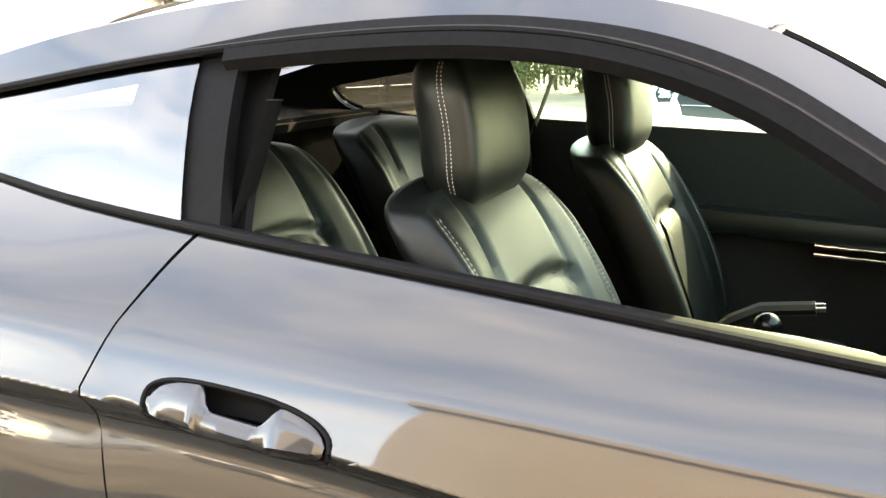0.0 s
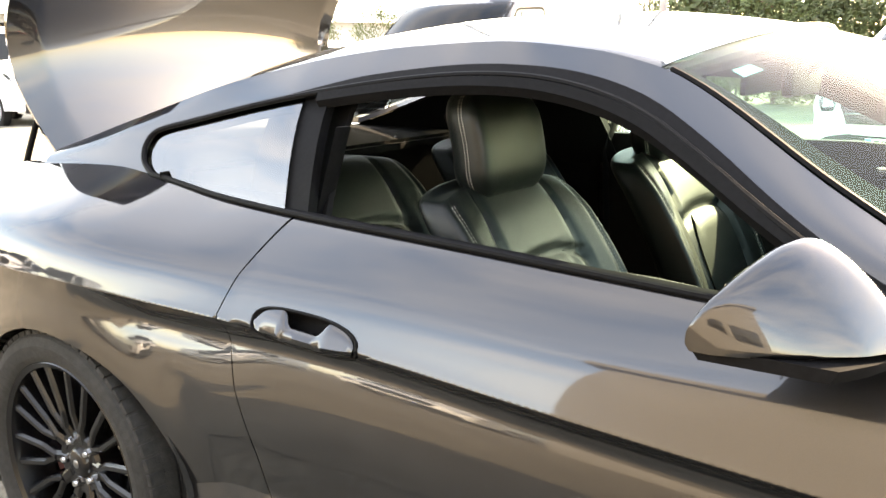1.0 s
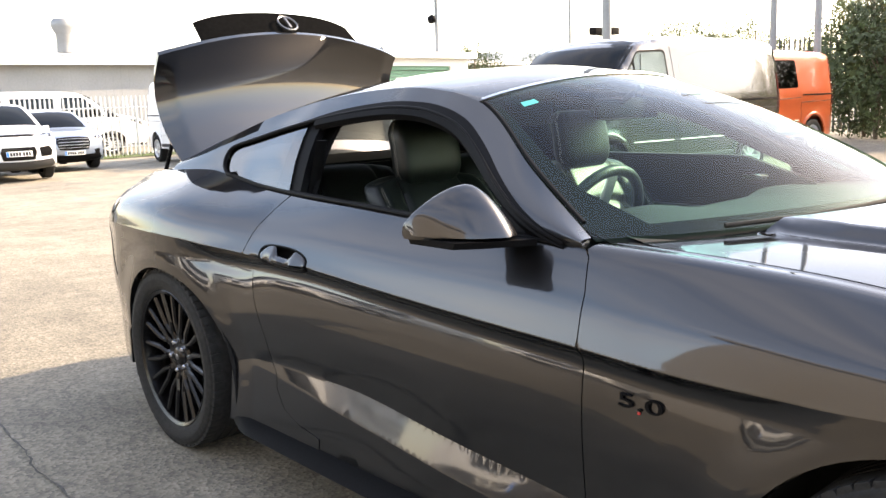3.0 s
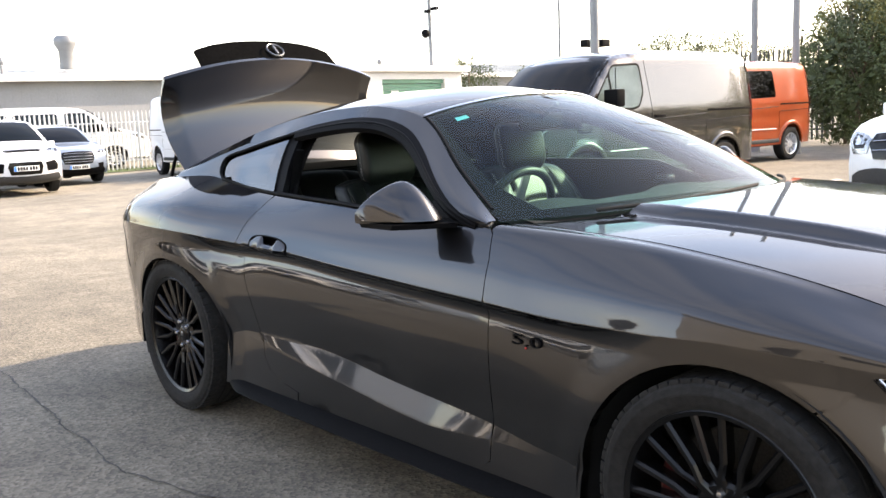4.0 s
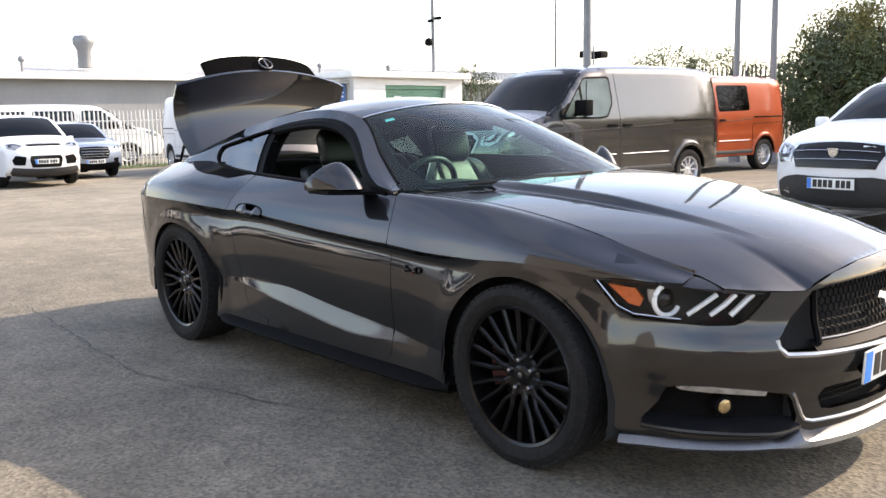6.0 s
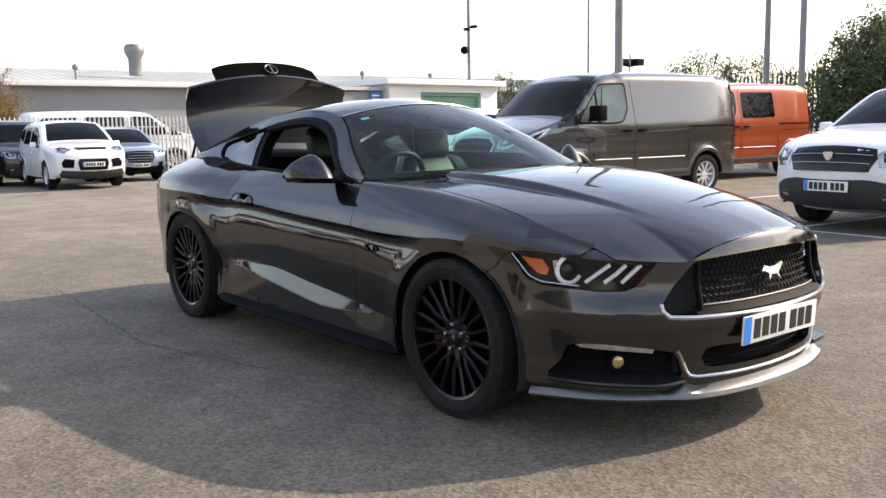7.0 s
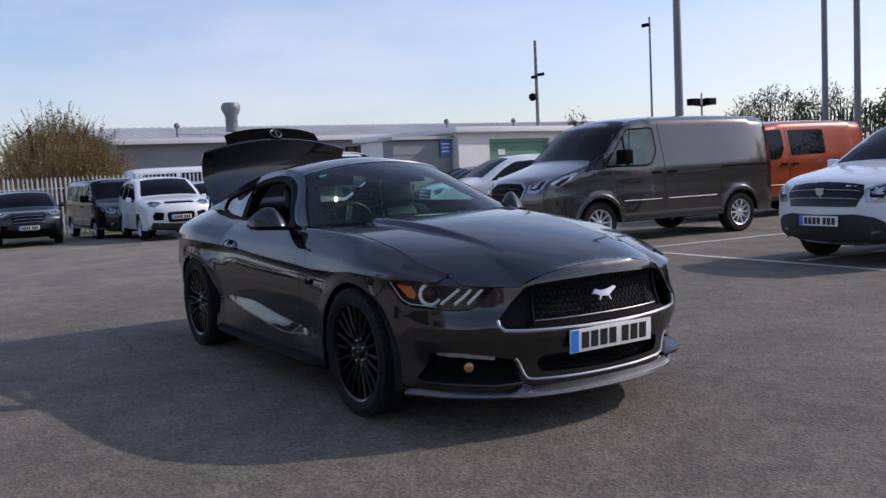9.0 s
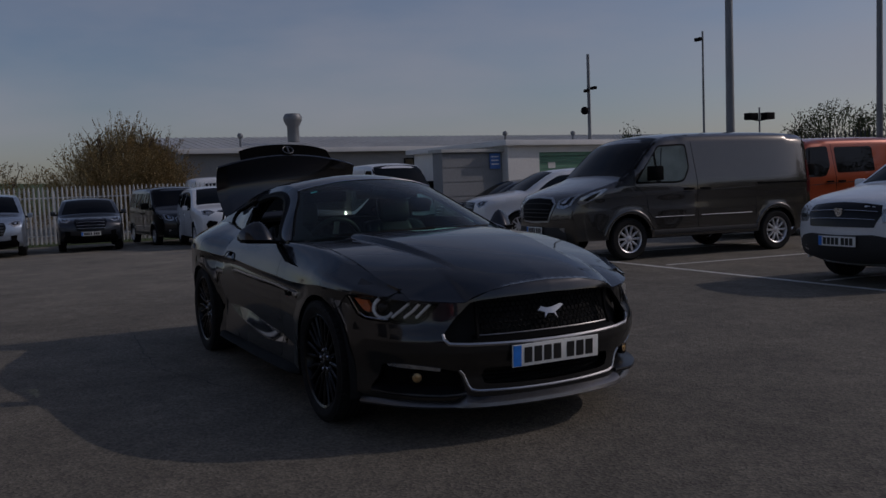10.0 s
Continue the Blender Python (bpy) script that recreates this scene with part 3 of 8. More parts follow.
# bonnet
BONNET_Z = spline((0.6, 1.0), (0.8, 1.008), (1.0, 1.004), (1.3, 0.985), (1.6, 0.945), (1.9, 0.888), (2.1, 0.835), (2.24, 0.785))
BULGE = spline((0.6, 0.50), (1.0, 0.475), (1.9, 0.375), (2.3, 0.33))


def bonnet_at(x, y):
    ze, zc = SIDE_Z[8](x), BONNET_Z(x)
    k = min(1.0, abs(y) / 0.74)
    # a raised middle between two long shoulders that run out towards the nose
    lift = 0.030 * max(0.0, min(1.0, (2.0 - x) / 0.6))
    s = max(0.0, min(1.0, (BULGE(x) - abs(y)) / 0.05 + 0.5))
    z = ze + (zc - lift - ze) * (1 - k ** 2.1) + lift * s * s * (3 - 2 * s)
    # the front edge rolls down to meet the nose and the headlamps
    back = (NOSE_EDGE_X(abs(y)) - x) / 0.42
    if back < 1:
        xe = NOSE_EDGE_X(abs(y))
        over = SIDE_Z[8](xe) + (BONNET_Z(xe) - SIDE_Z[8](xe)) * (1 - k ** 2.1) - NOSE_EDGE_Z(abs(y))
        z -= over * (1 - max(back, 0.0)) ** 2
    return Vector((x, y, z))


# nose: plan line round the front, by way along it from the middle
NOSE = [(2.290, 0.0), (2.286, 0.12), (2.272, 0.25), (2.247, 0.36), (2.205, 0.47), (2.14, 0.58), (2.05, 0.68), (1.94, 0.76), (1.82, 0.815), (1.70, 0.852), (1.56, 0.885)]
NOSE_A = [0.0]
for p, q in zip(NOSE, NOSE[1:]):
    NOSE_A.append(NOSE_A[-1] + math.dist(p, q))
NOSE_X, NOSE_Y = spline(*zip(NOSE_A, [p[0] for p in NOSE])), spline(*zip(NOSE_A, [p[1] for p in NOSE]))
NOSE_IN = spline((0.14, 0.07), (0.19, 0.03), (0.24, 0.018), (0.32, 0.018), (0.40, -0.004), (0.46, -0.022), (0.51, -0.024), (0.555, -0.013), (0.60, 0.001), (0.66, 0.007), (0.72, 0.012), (0.745, 0.018), (0.77, 0.028), (0.80, 0.055))


def a_of_y(y):
    return float(np.interp(abs(y), [p[1] for p in NOSE], NOSE_A))


def a_of_x(x):
    return float(np.interp(-x, [-p[0] for p in NOSE], NOSE_A))


def nose_at(a, z, inset=0.0):
    s = 1 if a >= 0 else -1
    a = abs(a)
    x, y = NOSE_X(a), NOSE_Y(a)
    dx, dy = NOSE_X(a + 0.01) - NOSE_X(a - 0.01), NOSE_Y(a + 0.01) - NOSE_Y(a - 0.01)
    if a < 0.02:
        dx, dy = 0, 1
    n = math.hypot(dx, dy)
    side = max(0.0, min(1.0, (a - 0.75) / 0.35))
    d = NOSE_IN(z) * (1 - 0.55 * side) + inset
    # flared lip over the wheel, as on the wing
    cx, cz, r = ARCHES[0]
    e = math.hypot(x - cx, z - cz) - r
    if -0.03 < e < 0.12:
        f = 1 - max(e, 0) / 0.12
        d -= 0.011 * f * f * (3 - 2 * f)
    out = Vector((x - d * dy / n, y + d * dx / n, z))
    # towards the wheel the bumper lies in one surface with the wing
    if x < 1.86 and 0.22 < z < 0.75:
        k = min(1.0, (1.86 - x) / 0.16)
        k = k * k * (3 - 2 * k)
        out.y += k * (skin(x, w_at(x, z))[0] - inset - out.y)
    out.y *= s
    return out


NOSE_EDGE_Z = spline((0.0, 0.783), (0.2, 0.772), (0.34, 0.748), (0.425, 0.718), (0.447, 0.70), (0.47, 0.70), (0.56, 0.706), (0.66, 0.715), (0.74, 0.726))
NOSE_EDGE_X = spline(*[(y, nose_at(a_of_y(y), NOSE_EDGE_Z(y)).x - 0.004) for y in lin(0, 0.74, 20)])

coupe = thing("sports_coupe", "dark grey metallic coupe with black wheels and raised boot lid", "car")

DOOR = [(-0.725, 0.99), (-0.762, 0.89), (-0.784, 0.815), (-0.788, 0.755), (-0.765, 0.66), (-0.72, 0.53), (-0.685, 0.43), (-0.665, 0.365), (-0.62, 0.31), (-0.54, 0.28), (-0.4, 0.265), (0.0, 0.255), (0.57, 0.245), (0.596, 0.27), (0.603, 0.5), (0.603, 0.75), (0.596, 0.86), (0.575, 0.93), (0.56, 0.955)]
WAIST = [(x, 7 * WS) for x in lin(0.555, -0.72, 40)]
GAP = 0.0016
CREASES = [[(x, k * WS) for x in lin(-2.2, 1.62, 130)] for k in (1, 2, 4.6, 4.82, 4.94, 5, 5.05, 5.14)]


def shift(pts, d):
    return [(x + d, w) for x, w in pts]


rear_gap = on_side([(-0.722, 0.988)] + DOOR[1:11])       # waist down to the foot of the door
front_gap = on_side(DOOR[12:-1] + [(0.562, 0.945)])     # foot of the door up to the waist
door_outline = [(-0.72, 7 * WS)] + shift(rear_gap, GAP)[1:] + on_side([(0.0, 0.255)]) + shift(front_gap, -GAP)[:-1] + [(0.555, 7 * WS)] + WAIST[1:-1]

quarter_outline = (
    [(-0.728, 7 * WS)] + shift(rear_gap, -GAP)[1:-1] + on_side([(-0.42, 0.262), (-0.42, 0.215), (-0.95, 0.20)])
    + on_side(arch_arc(1, -0.943, -1.725)) + on_side([(-1.76, 0.24), (-1.95, 0.25), (-2.18, 0.28), (-2.26, 0.45), (-2.28, 0.62)])
    + [(-2.27, 4.2 * WS), (-2.25, 5 * WS), (-2.2, 6 * WS), (-2.12, 7 * WS)] + [(x, 7 * WS) for x in lin(-2.0, -0.78, 30)])
fender_outline = (
    [(0.5625, 7 * WS), (0.60, 8 * WS)] + [(x, 8 * WS) for x in lin(0.65, 1.945, 34)] + on_side([(1.94, 0.731), (1.85, 0.733), (1.73, 0.738), (1.664, 0.725), (1.61, 0.665)])
    + on_side(arch_arc(0, 1.56, 0.95)) + on_side([(0.94, 0.235), (0.595, 0.235)]) + shift(front_gap, GAP)[1:-1])

STEP = 0.026
def handle_mid(x):
    return 0.818 - 0.055 * (x + 0.685)


HANDLE_RING = [(-0.56 + 0.128 * math.copysign(abs(math.cos(a)) ** 0.75, math.cos(a)), handle_mid(-0.56 + 0.128 * math.cos(a)) + 0.034 * math.copysign(abs(math.sin(a)) ** 0.75, math.sin(a))) for a in lin(0, 2 * math.pi, 49)[:-1]]
handle_hole = on_side(HANDLE_RING)
for s, side in ((-1, "offside"), (1, "nearside")):
    fine = STEP if s < 0 else 0.05
    out = (0, s, 0.2)
    door = part("door", sheet(door_outline, flank(s), fine, holes=[handle_hole], lines=[[p for p in ln if not -0.72 < p[0] < -0.40] for ln in ([[q for q in c if q[0] < -0.6] for c in CREASES] + [[q for q in c if q[0] > -0.5] for c in CREASES])], depth=0.02, out=out, polished=s < 0), PAINT, coupe)
    part("quarter_panel", sheet(quarter_outline, flank(s), fine, lines=CREASES, depth=0.03, out=out, polished=s < 0), PAINT, coupe)
    wing = part("front_wing", sheet(fender_outline, flank(s), fine, lines=CREASES, depth=0.03, out=out, polished=s < 0), PAINT, coupe)
    # side frame: pillars and gutter round the side windows
    dlo = [(-1.255, 1.034), (-1.30, 1.052), (-1.325, 1.085), (-1.318, 1.118), (-1.285, 1.132), (-1.19, 1.150), (-1.0, 1.189), (-0.8, 1.222), (-0.6, 1.248), (-0.4, 1.262), (-0.23, 1.252), (-0.07, 1.212), (0.07, 1.14), (0.19, 1.072), (0.32, 1.008), (0.42, 0.970), (0.495, 0.950)]
    dlo = smooth_path(dlo, 3)
    frame_outline = on_cabin(dlo) + [(0.505, 0), (0.555, 0)] + [(x, GS) for x in lin(0.545, -1.745, 60)] + [(-1.75, 0)] + [(x, 0) for x in lin(-1.7, -1.27, 14)]
    part("side_frame", sheet(frame_outline, cabin(s), fine, depth=0.02, out=(0, s, 0.4), polished=s < 0), PAINT, coupe)
    inner = [(x * 0.995, max(0.0, g - 0.004)) for x, g in frame_outline]
    part("pillar_trim", sheet(inner, cabin(s, 0.045), 0.05, depth=0.0, out=(0, -s, 0)), CLOTH, coupe)
    # black seals round the opening
    bm = bmesh.new()
    loop = on_cabin(dlo) + [(x, 0.004) for x in lin(0.47, -1.25, 54)]
    tube(bm, [cabin(s, -0.001)(x, g) for x, g in loop], 0.0065, 8, closed=True)
    tube(bm, [flank(s, 0.022)(x, 7 * WS) + Vector((0, 0, -0.002)) for x in lin(-0.8, 0.54, 40)], 0.016, 8, ry=0.012)
    part("window_seal", bm, TRIM, coupe)
    bm = bmesh.new()
    wide = [cabin(s, 0.012)(x, g * 0.965 - 0.003) for x, g in on_cabin(dlo) if x > -0.80]
    tube(bm, wide, 0.02, 6)
    part("door_seal", bm, TRIM, coupe)
    # broad black weather strip along the roof and windscreen pillar
    run = on_cabin(dlo)
    run = run[min(range(len(run)), key=lambda k: run[k][0]):]
    edge = []
    for k, (x, g) in enumerate(run):
        a, b = run[max(k - 1, 0)], run[min(k + 1, len(run) - 1)]
        t = Vector((b[0] - a[0], b[1] - a[1])).normalized()
        wide = 0.002 + 0.016 * max(0.0, min(1.0, (x + 0.95) / 0.25)) + 0.012 * max(0.0, min(1.0, (x + 0.3) / 0.4))
        edge.append((x - t.y * wide, g + t.x * wide))
    edge = [(x, max(g, 0.002)) for x, g in edge]
    part("weather_strip", sheet(run + edge[::-1], cabin(s, -0.003), 0.03, depth=0.006, out=(0, s, 0.4)), TRIM, coupe)
    # quarter glass and the black post before it
    q_top = [p for p in dlo if p[0] < -0.845]
    q_out = on_cabin(q_top) + [(-0.835, g_at(-0.835, 1.213) * GS), (-0.765, 0.004)] + [(x, 0.004) for x in lin(-0.81, -1.24, 9)]
    pane = part("quarter_window", sheet(q_out, cabin(s, 0.006), 0.05, depth=0.004, out=(0, s, 0.2)), TINT, coupe)
    post = [(-0.768, 0.0), (-0.838, g_at(-0.838, 1.211) * GS), (-0.772, g_at(-0.772, 1.224) * GS), (-0.70, 0.0)]
    part("door_post", sheet(post, cabin(s, 0.012), 0.05, depth=0.025, out=(0, s, 0.2)), TRIM, coupe)
    # lined pillar behind the door, inside the glass
    bm = bmesh.new()
    grid_of(bm, lambda u, v: cabin(s, 0.05 + 0.03 * math.sin(math.pi * u))(-0.69 - 0.07 * v - 0.25 * u, GS * (0.98 * v)), lin(0, 1, 7), lin(0, 1, 12))
    recalc(bm)
    part("pillar_lining", solid(bm, 0.012), CLOTH, coupe)
    # small black triangle in the corner of the door window
    tri = [(0.488, 0.0), (0.42, g_at(0.42, 0.968) * GS), (0.32, g_at(0.32, 1.006) * GS), (0.25, g_at(0.25, 1.036) * GS), (0.24, 0.0)]
    part("mirror_sail", sheet(tri, cabin(s, 0.014), 0.04, depth=0.02, out=(0, s, 0.2)), TRIM, door)
    # sill skirt
    bm = bmesh.new()
    rows = []
    for x in lin(-0.93, 0.97, 40):
        y = 0.892 + 0.012 * math.sin((x + 0.93) / 1.9 * math.pi)
        e = min(1.0, (x + 0.93) / 0.12, (0.97 - x) / 0.12)
        prof = [(y - 0.03, 0.236), (y + 0.002, 0.226), (y + 0.012 + 0.025 * e, 0.207), (y + 0.012 + 0.040 * e, 0.194), (y + 0.005 + 0.032 * e, 0.182), (y - 0.12, 0.172)]
        rows.append([bm.verts.new((x, s * p, q)) for p, q in prof])
    for a, b in zip(rows, rows[1:]):
        for j in range(5):
            bm.faces.new((a[j], a[j + 1], b[j + 1], b[j]))
    recalc(bm)
    part("side_skirt", solid(bm, 0.01), TRIM, coupe)
    part("sill_panel", sheet(on_side([(-0.92, 0.19), (0.95, 0.19), (0.95, 0.262), (0.58, 0.262), (-0.42, 0.275), (-0.92, 0.255)]), flank(s, 0.003), 0.05, depth=0.01, out=out), PAINT, coupe)
    # dark inside of the flank and the wheel wells
    part("inner_flank", sheet([(-2.2, 0.3 * WS), (-1.8, 0.3 * WS), (-1.8, 4.6 * WS), (-0.9, 4.6 * WS), (-0.9, 0.3 * WS), (0.9, 0.3 * WS), (0.9, 4.6 * WS), (1.8, 4.6 * WS), (1.9, 6.6 * WS), (0.6, 7.6 * WS), (0.6, 6.8 * WS), (-2.1, 6.8 * WS)], flank(s, 0.05), 0.12, depth=0, out=out), DARK, coupe)
    for (cx, cz, r), deep in zip(ARCHES, (0.36, 0.36)):
        bm = bmesh.new()
        us = lin(-0.25, math.pi + 0.25, 24)
        grid_of(bm, lambda u, v: Vector((cx + (r + 0.012) * math.cos(u), s * v, cz + (r + 0.012) * math.sin(u))), us, [0.90, 0.75, 0.52])
        vs = [bm.verts.new((cx + (r + 0.012) * math.cos(u), s * 0.52, cz + (r + 0.012) * math.sin(u))) for u in us]
        bm.faces.new(vs)
        recalc(bm)
        part("wheel_well", bm, DARK, coupe)

# roof, windscreen and rear window
def roof_fn(x, q):
    """q: way across, metres from the middle."""
    s = 1 if q >= 0 else -1
    g = 2 - min(1.0, abs(q) / 0.5)
    y, z = upper(x, g)
    return Vector((x, s * y, z))


def header_x(u):
    return -0.055 + 0.13 * (1 - abs(u) ** 2.2)


def roof_end(u):
    return -1.16 + 0.10 * abs(u) ** 2


across = lin(-1, 1, 25)
roof_outline = [(header_x(u), 0.5 * u) for u in across] + [(roof_end(u), 0.5 * u) for u in reversed(across)]
roof = part("roof", sheet(roof_outline, roof_fn, 0.035, depth=0.02, polished=True), PAINT, coupe)
part("headlining", sheet([(x * 0.98, y * 0.97) for x, y in roof_outline], lambda x, y: roof_fn(x, y) - Vector((0, 0, 0.035)), 0.07, depth=0, out=(0, 0, -1)), CLOTH, coupe)


def screen_at(u, v):
    """u across -1..1, v from the foot 0 to the header 1."""
    k = 1 - abs(u) ** 2.2
    xe = 0.553 + (-0.057 - 0.553) * v
    edge = (xe, RAIL_Y(xe) * 0.992, RAIL_Z(xe))
    b = 0.035 * math.sin(math.pi * v)
    mid = Vector((0.94, 0, 0.985)).lerp(roof_fn(header_x(0) - 0.004, 0), v) + Vector((0.5 * b, 0, b))
    return Vector((edge[0] + (mid.x - edge[0]) * k, edge[1] * u, edge[2] + (mid.z - edge[2]) * (k if v < 0.5 else k ** (1 - 0.15 * (v - 0.5)))))


sq = [(-1, 0), (1, 0), (1, 1), (-1, 1)]
windscreen = part("windscreen", sheet([(u, v) for u, v in sq], screen_at, 0.06, depth=0.004, out=(1, 0, 1)), CLEAR, coupe)
bm = bmesh.new()
tube(bm, [screen_at(u, 1.0) + Vector((0, 0, 0.002)) for u in lin(-0.99, 0.99, 30)], 0.006, 6)
part("header_seal", bm, CHROME, coupe, "thin bright strip along the top of the windscreen")
for s in (-1, 1):
    bm = bmesh.new()
    tube(bm, [screen_at(0.992 * s, v) for v in lin(0.10, 0.97, 20)], 0.006, 6)
    part("screen_seal", bm, TRIM, coupe)
for s in (-1, 1):
    part("screen_border", sheet([(s * 0.84, 0.0), (s * 0.995, 0.0), (s * 0.995, 1.0), (s * 0.95, 1.0), (s * 0.93, 0.3)], lambda u, v: screen_at(u, v) - Vector((0.003, 0, 0.005)), 0.06, depth=0, out=(1, 0, 1)), TRIM, windscreen)
part("screen_foot", sheet([(-0.86, 0.0), (0.86, 0.0), (0.86, 0.045), (-0.86, 0.045)], lambda u, v: screen_at(u, v) - Vector((0.003, 0, 0.005)), 0.06, depth=0, out=(1, 0, 1)), TRIM, windscreen)
part("screen_band", sheet([(-0.95, 0.965), (0.95, 0.965), (0.95, 1.0), (-0.95, 1.0)], lambda u, v: screen_at(u, v) - Vector((0.003, 0, 0.005)), 0.06, depth=0, out=(1, 0, 1)), TRIM, windscreen)
far_pane = [(0.30, 0.004)] + [(x, g - 0.002) for x, g in reversed(on_cabin(smooth_path([(-0.84, 1.214), (-0.6, 1.246), (-0.4, 1.26), (-0.23, 1.248), (-0.07, 1.208), (0.07, 1.122), (0.2, 1.032)], 2)))] + [(-0.86, 0.004)]
part("door_window", sheet(far_pane, cabin(1, 0.01), 0.06, depth=0.004, out=(0, 1, 0.2)), CLEAR, [o for o in coupe.children if o.name.startswith("door") and "_" not in o.name][1])
rear_outline = [(roof_end(u) - 0.012, 0.49 * u) for u in across] + [(-1.72, 0.46 * u) for u in reversed(across)]
rear_glass = part("rear_window", sheet(rear_outline, lambda x, y: roof_fn(x, y) - Vector((0, 0, 0.004)), 0.06, depth=0.004), TINT, coupe)

# bonnet
hood_front = [(NOSE_EDGE_X(abs(y)), y) for y in lin(-0.675, 0.675, 41)]
hood_side = [(x, SIDE_Y[8](x) - 0.005) for x in lin(1.96, 0.70, 24)]
hood_rear = [(0.63 + 0.32 * (1 - (abs(u)) ** 2.2), 0.735 * u) for u in lin(0.985, -0.985, 25)]
hood_outline = hood_front + hood_side + hood_rear + [(x, -y) for x, y in reversed(hood_side)]
hood_lines = [[(x, q * BULGE(x) + d) for x in lin(0.98, 2.05, 40)] for q in (1, -1) for d in (-0.026, -0.013, 0.0, 0.013, 0.026)]
bonnet = part("bonnet", sheet(hood_outline, bonnet_at, 0.028, lines=hood_lines, depth=0.02, polished=True), PAINT, coupe)
cowl_rows = bmesh.new()
grid_of(cowl_rows, lambda u, v: screen_at(u, 0.06).lerp(Vector((0.68 + 0.30 * (1 - abs(u) ** 2.2), 0.75 * u, 0.915 + 0.04 * (1 - abs(u) ** 2))), v), lin(-1, 1, 25), lin(0, 1, 5))
recalc(cowl_rows)
part("cowl_panel", solid(cowl_rows, 0.01), TRIM, coupe)
bm = bmesh.new()
grid_of(bm, lambda u, v: bonnet_at(u, v) - Vector((0, 0, 0.05)), lin(0.7, 1.84, 8), lin(-0.66, 0.66, 8))
part("engine_bay_cover", bm, DARK, coupe)

# front bumper with openings for grille, lower intake and fog lamps


ay = a_of_y
GRILLE = [(ay(0.435), 0.697), (ay(0.507), 0.622), (ay(0.553), 0.55), (ay(0.55), 0.525), (ay(0.53), 0.504), (ay(0.45), 0.497), (ay(0.2), 0.492), (0.0, 0.49)]
GRILLE = [(0.0, 0.722), (ay(0.25), 0.716), (ay(0.38), 0.708)] + GRILLE
INTAKE = [(0.0, 0.365), (ay(0.33), 0.372), (ay(0.375), 0.368), (ay(0.392), 0.335), (ay(0.375), 0.296), (ay(0.33), 0.287), (0.0, 0.278)]
FOG = [(ay(0.505), 0.362), (ay(0.56), 0.374), (ay(0.70), 0.389), (ay(0.765), 0.396), (ay(0.778), 0.386), (ay(0.79), 0.33), (ay(0.812), 0.27), (ay(0.80), 0.248), (ay(0.70), 0.240), (ay(0.56), 0.240), (ay(0.478), 0.252), (ay(0.470), 0.28), (ay(0.487), 0.335)]
LAMP = [(a_of_x(1.668), 0.725), (a_of_x(1.75), 0.635), (a_of_x(1.80), 0.612), (ay(0.76), 0.604), (ay(0.71), 0.599), (ay(0.655), 0.602), (ay(0.625), 0.62), (ay(0.572), 0.690), (ay(0.585), 0.698), (ay(0.62), 0.703), (ay(0.68), 0.712), (a_of_x(1.85), 0.729), (a_of_x(1.73), 0.734)]
top_edge = [(0.0, 0.783), (ay(0.2), 0.772), (ay(0.34), 0.748), (ay(0.425), 0.714), (ay(0.46), 0.697), (ay(0.52), 0.699), (ay(0.568), 0.701), (ay(0.574), 0.688)]
lower_lamp = LAMP[0:7]
a_end = [(a_of_x(1.61), 0.66)]
arch_down = [(a_of_x(x), z) for x, z in arch_arc(0, 1.565, 1.742, 12)]
half = top_edge + [(a + 0.0, z - 0.003) for a, z in reversed(lower_lamp)] + a_end + arch_down + [(a_of_x(1.76), 0.215), (ay(0.80), 0.205), (ay(0.6), 0.20), (0.0, 0.20)]
bumper_outline = half[:-1] + [(0.0, 0.20)] + [(-a, z) for a, z in reversed(half[1:-1])]
mirror_half = lambda h: h + [(-a, z) for a, z in reversed(h[1:-1])]
holes = [mirror_half(GRILLE), mirror_half(INTAKE), FOG, [(-a, z) for a, z in reversed(FOG)]]
bumper = part("front_bumper", sheet(bumper_outline, nose_at, 0.024, holes=holes, depth=0.025, out=(1, 0, 0), polished=True), PAINT, coupe)
bm = bmesh.new()
grid_of(bm, lambda a, z: nose_at(a, z, 0.09), lin(-1.0, 1.0, 40), lin(0.2, 0.74, 10))
part("bumper_backing", bm, DARK, coupe)

# ---- the grey coupe: lamps, grille, wheels and fittings ----


# grille: honeycomb of thin cell walls
frame_half = [(0.0, 0.716), (ay(0.25), 0.711), (ay(0.37), 0.704), (ay(0.40), 0.60), (ay(0.405), 0.535), (ay(0.2), 0.525), (0.0, 0.523)]
mesh_zone = mirror_half(frame_half)
grille = part("grille", sheet(mirror_half(GRILLE), lambda a, z: nose_at(a, z, 0.07), 0.06, depth=0, out=(1, 0, 0)), DARK, bumper, "black honeycomb grille with chrome emblem")
bm = bmesh.new()
cell = 0.0165
seen = set()
for row in range(-1, 16):
    for col in range(-24, 25):
        cx = col * cell * 1.732 + (cell * 0.866 if row % 2 else 0)
        cz = 0.525 + row * cell * 1.5
        ring = [(cx + cell * math.sin(k * math.pi / 3), cz + cell * math.cos(k * math.pi / 3)) for k in range(6)]
        for p, q in zip(ring, ring[1:] + ring[:1]):
            key = tuple(sorted(((round(p[0], 3), round(p[1], 3)), (round(q[0], 3), round(q[1], 3)))))
            if key in seen:
                continue
            seen.add(key)
            if inside([p, q], mesh_zone).all():
                rod(bm, nose_at(p[0], p[1], 0.045), nose_at(q[0], q[1], 0.045), 0.0032, n=4, caps=False)
part("honeycomb", bm, TRIM, grille)
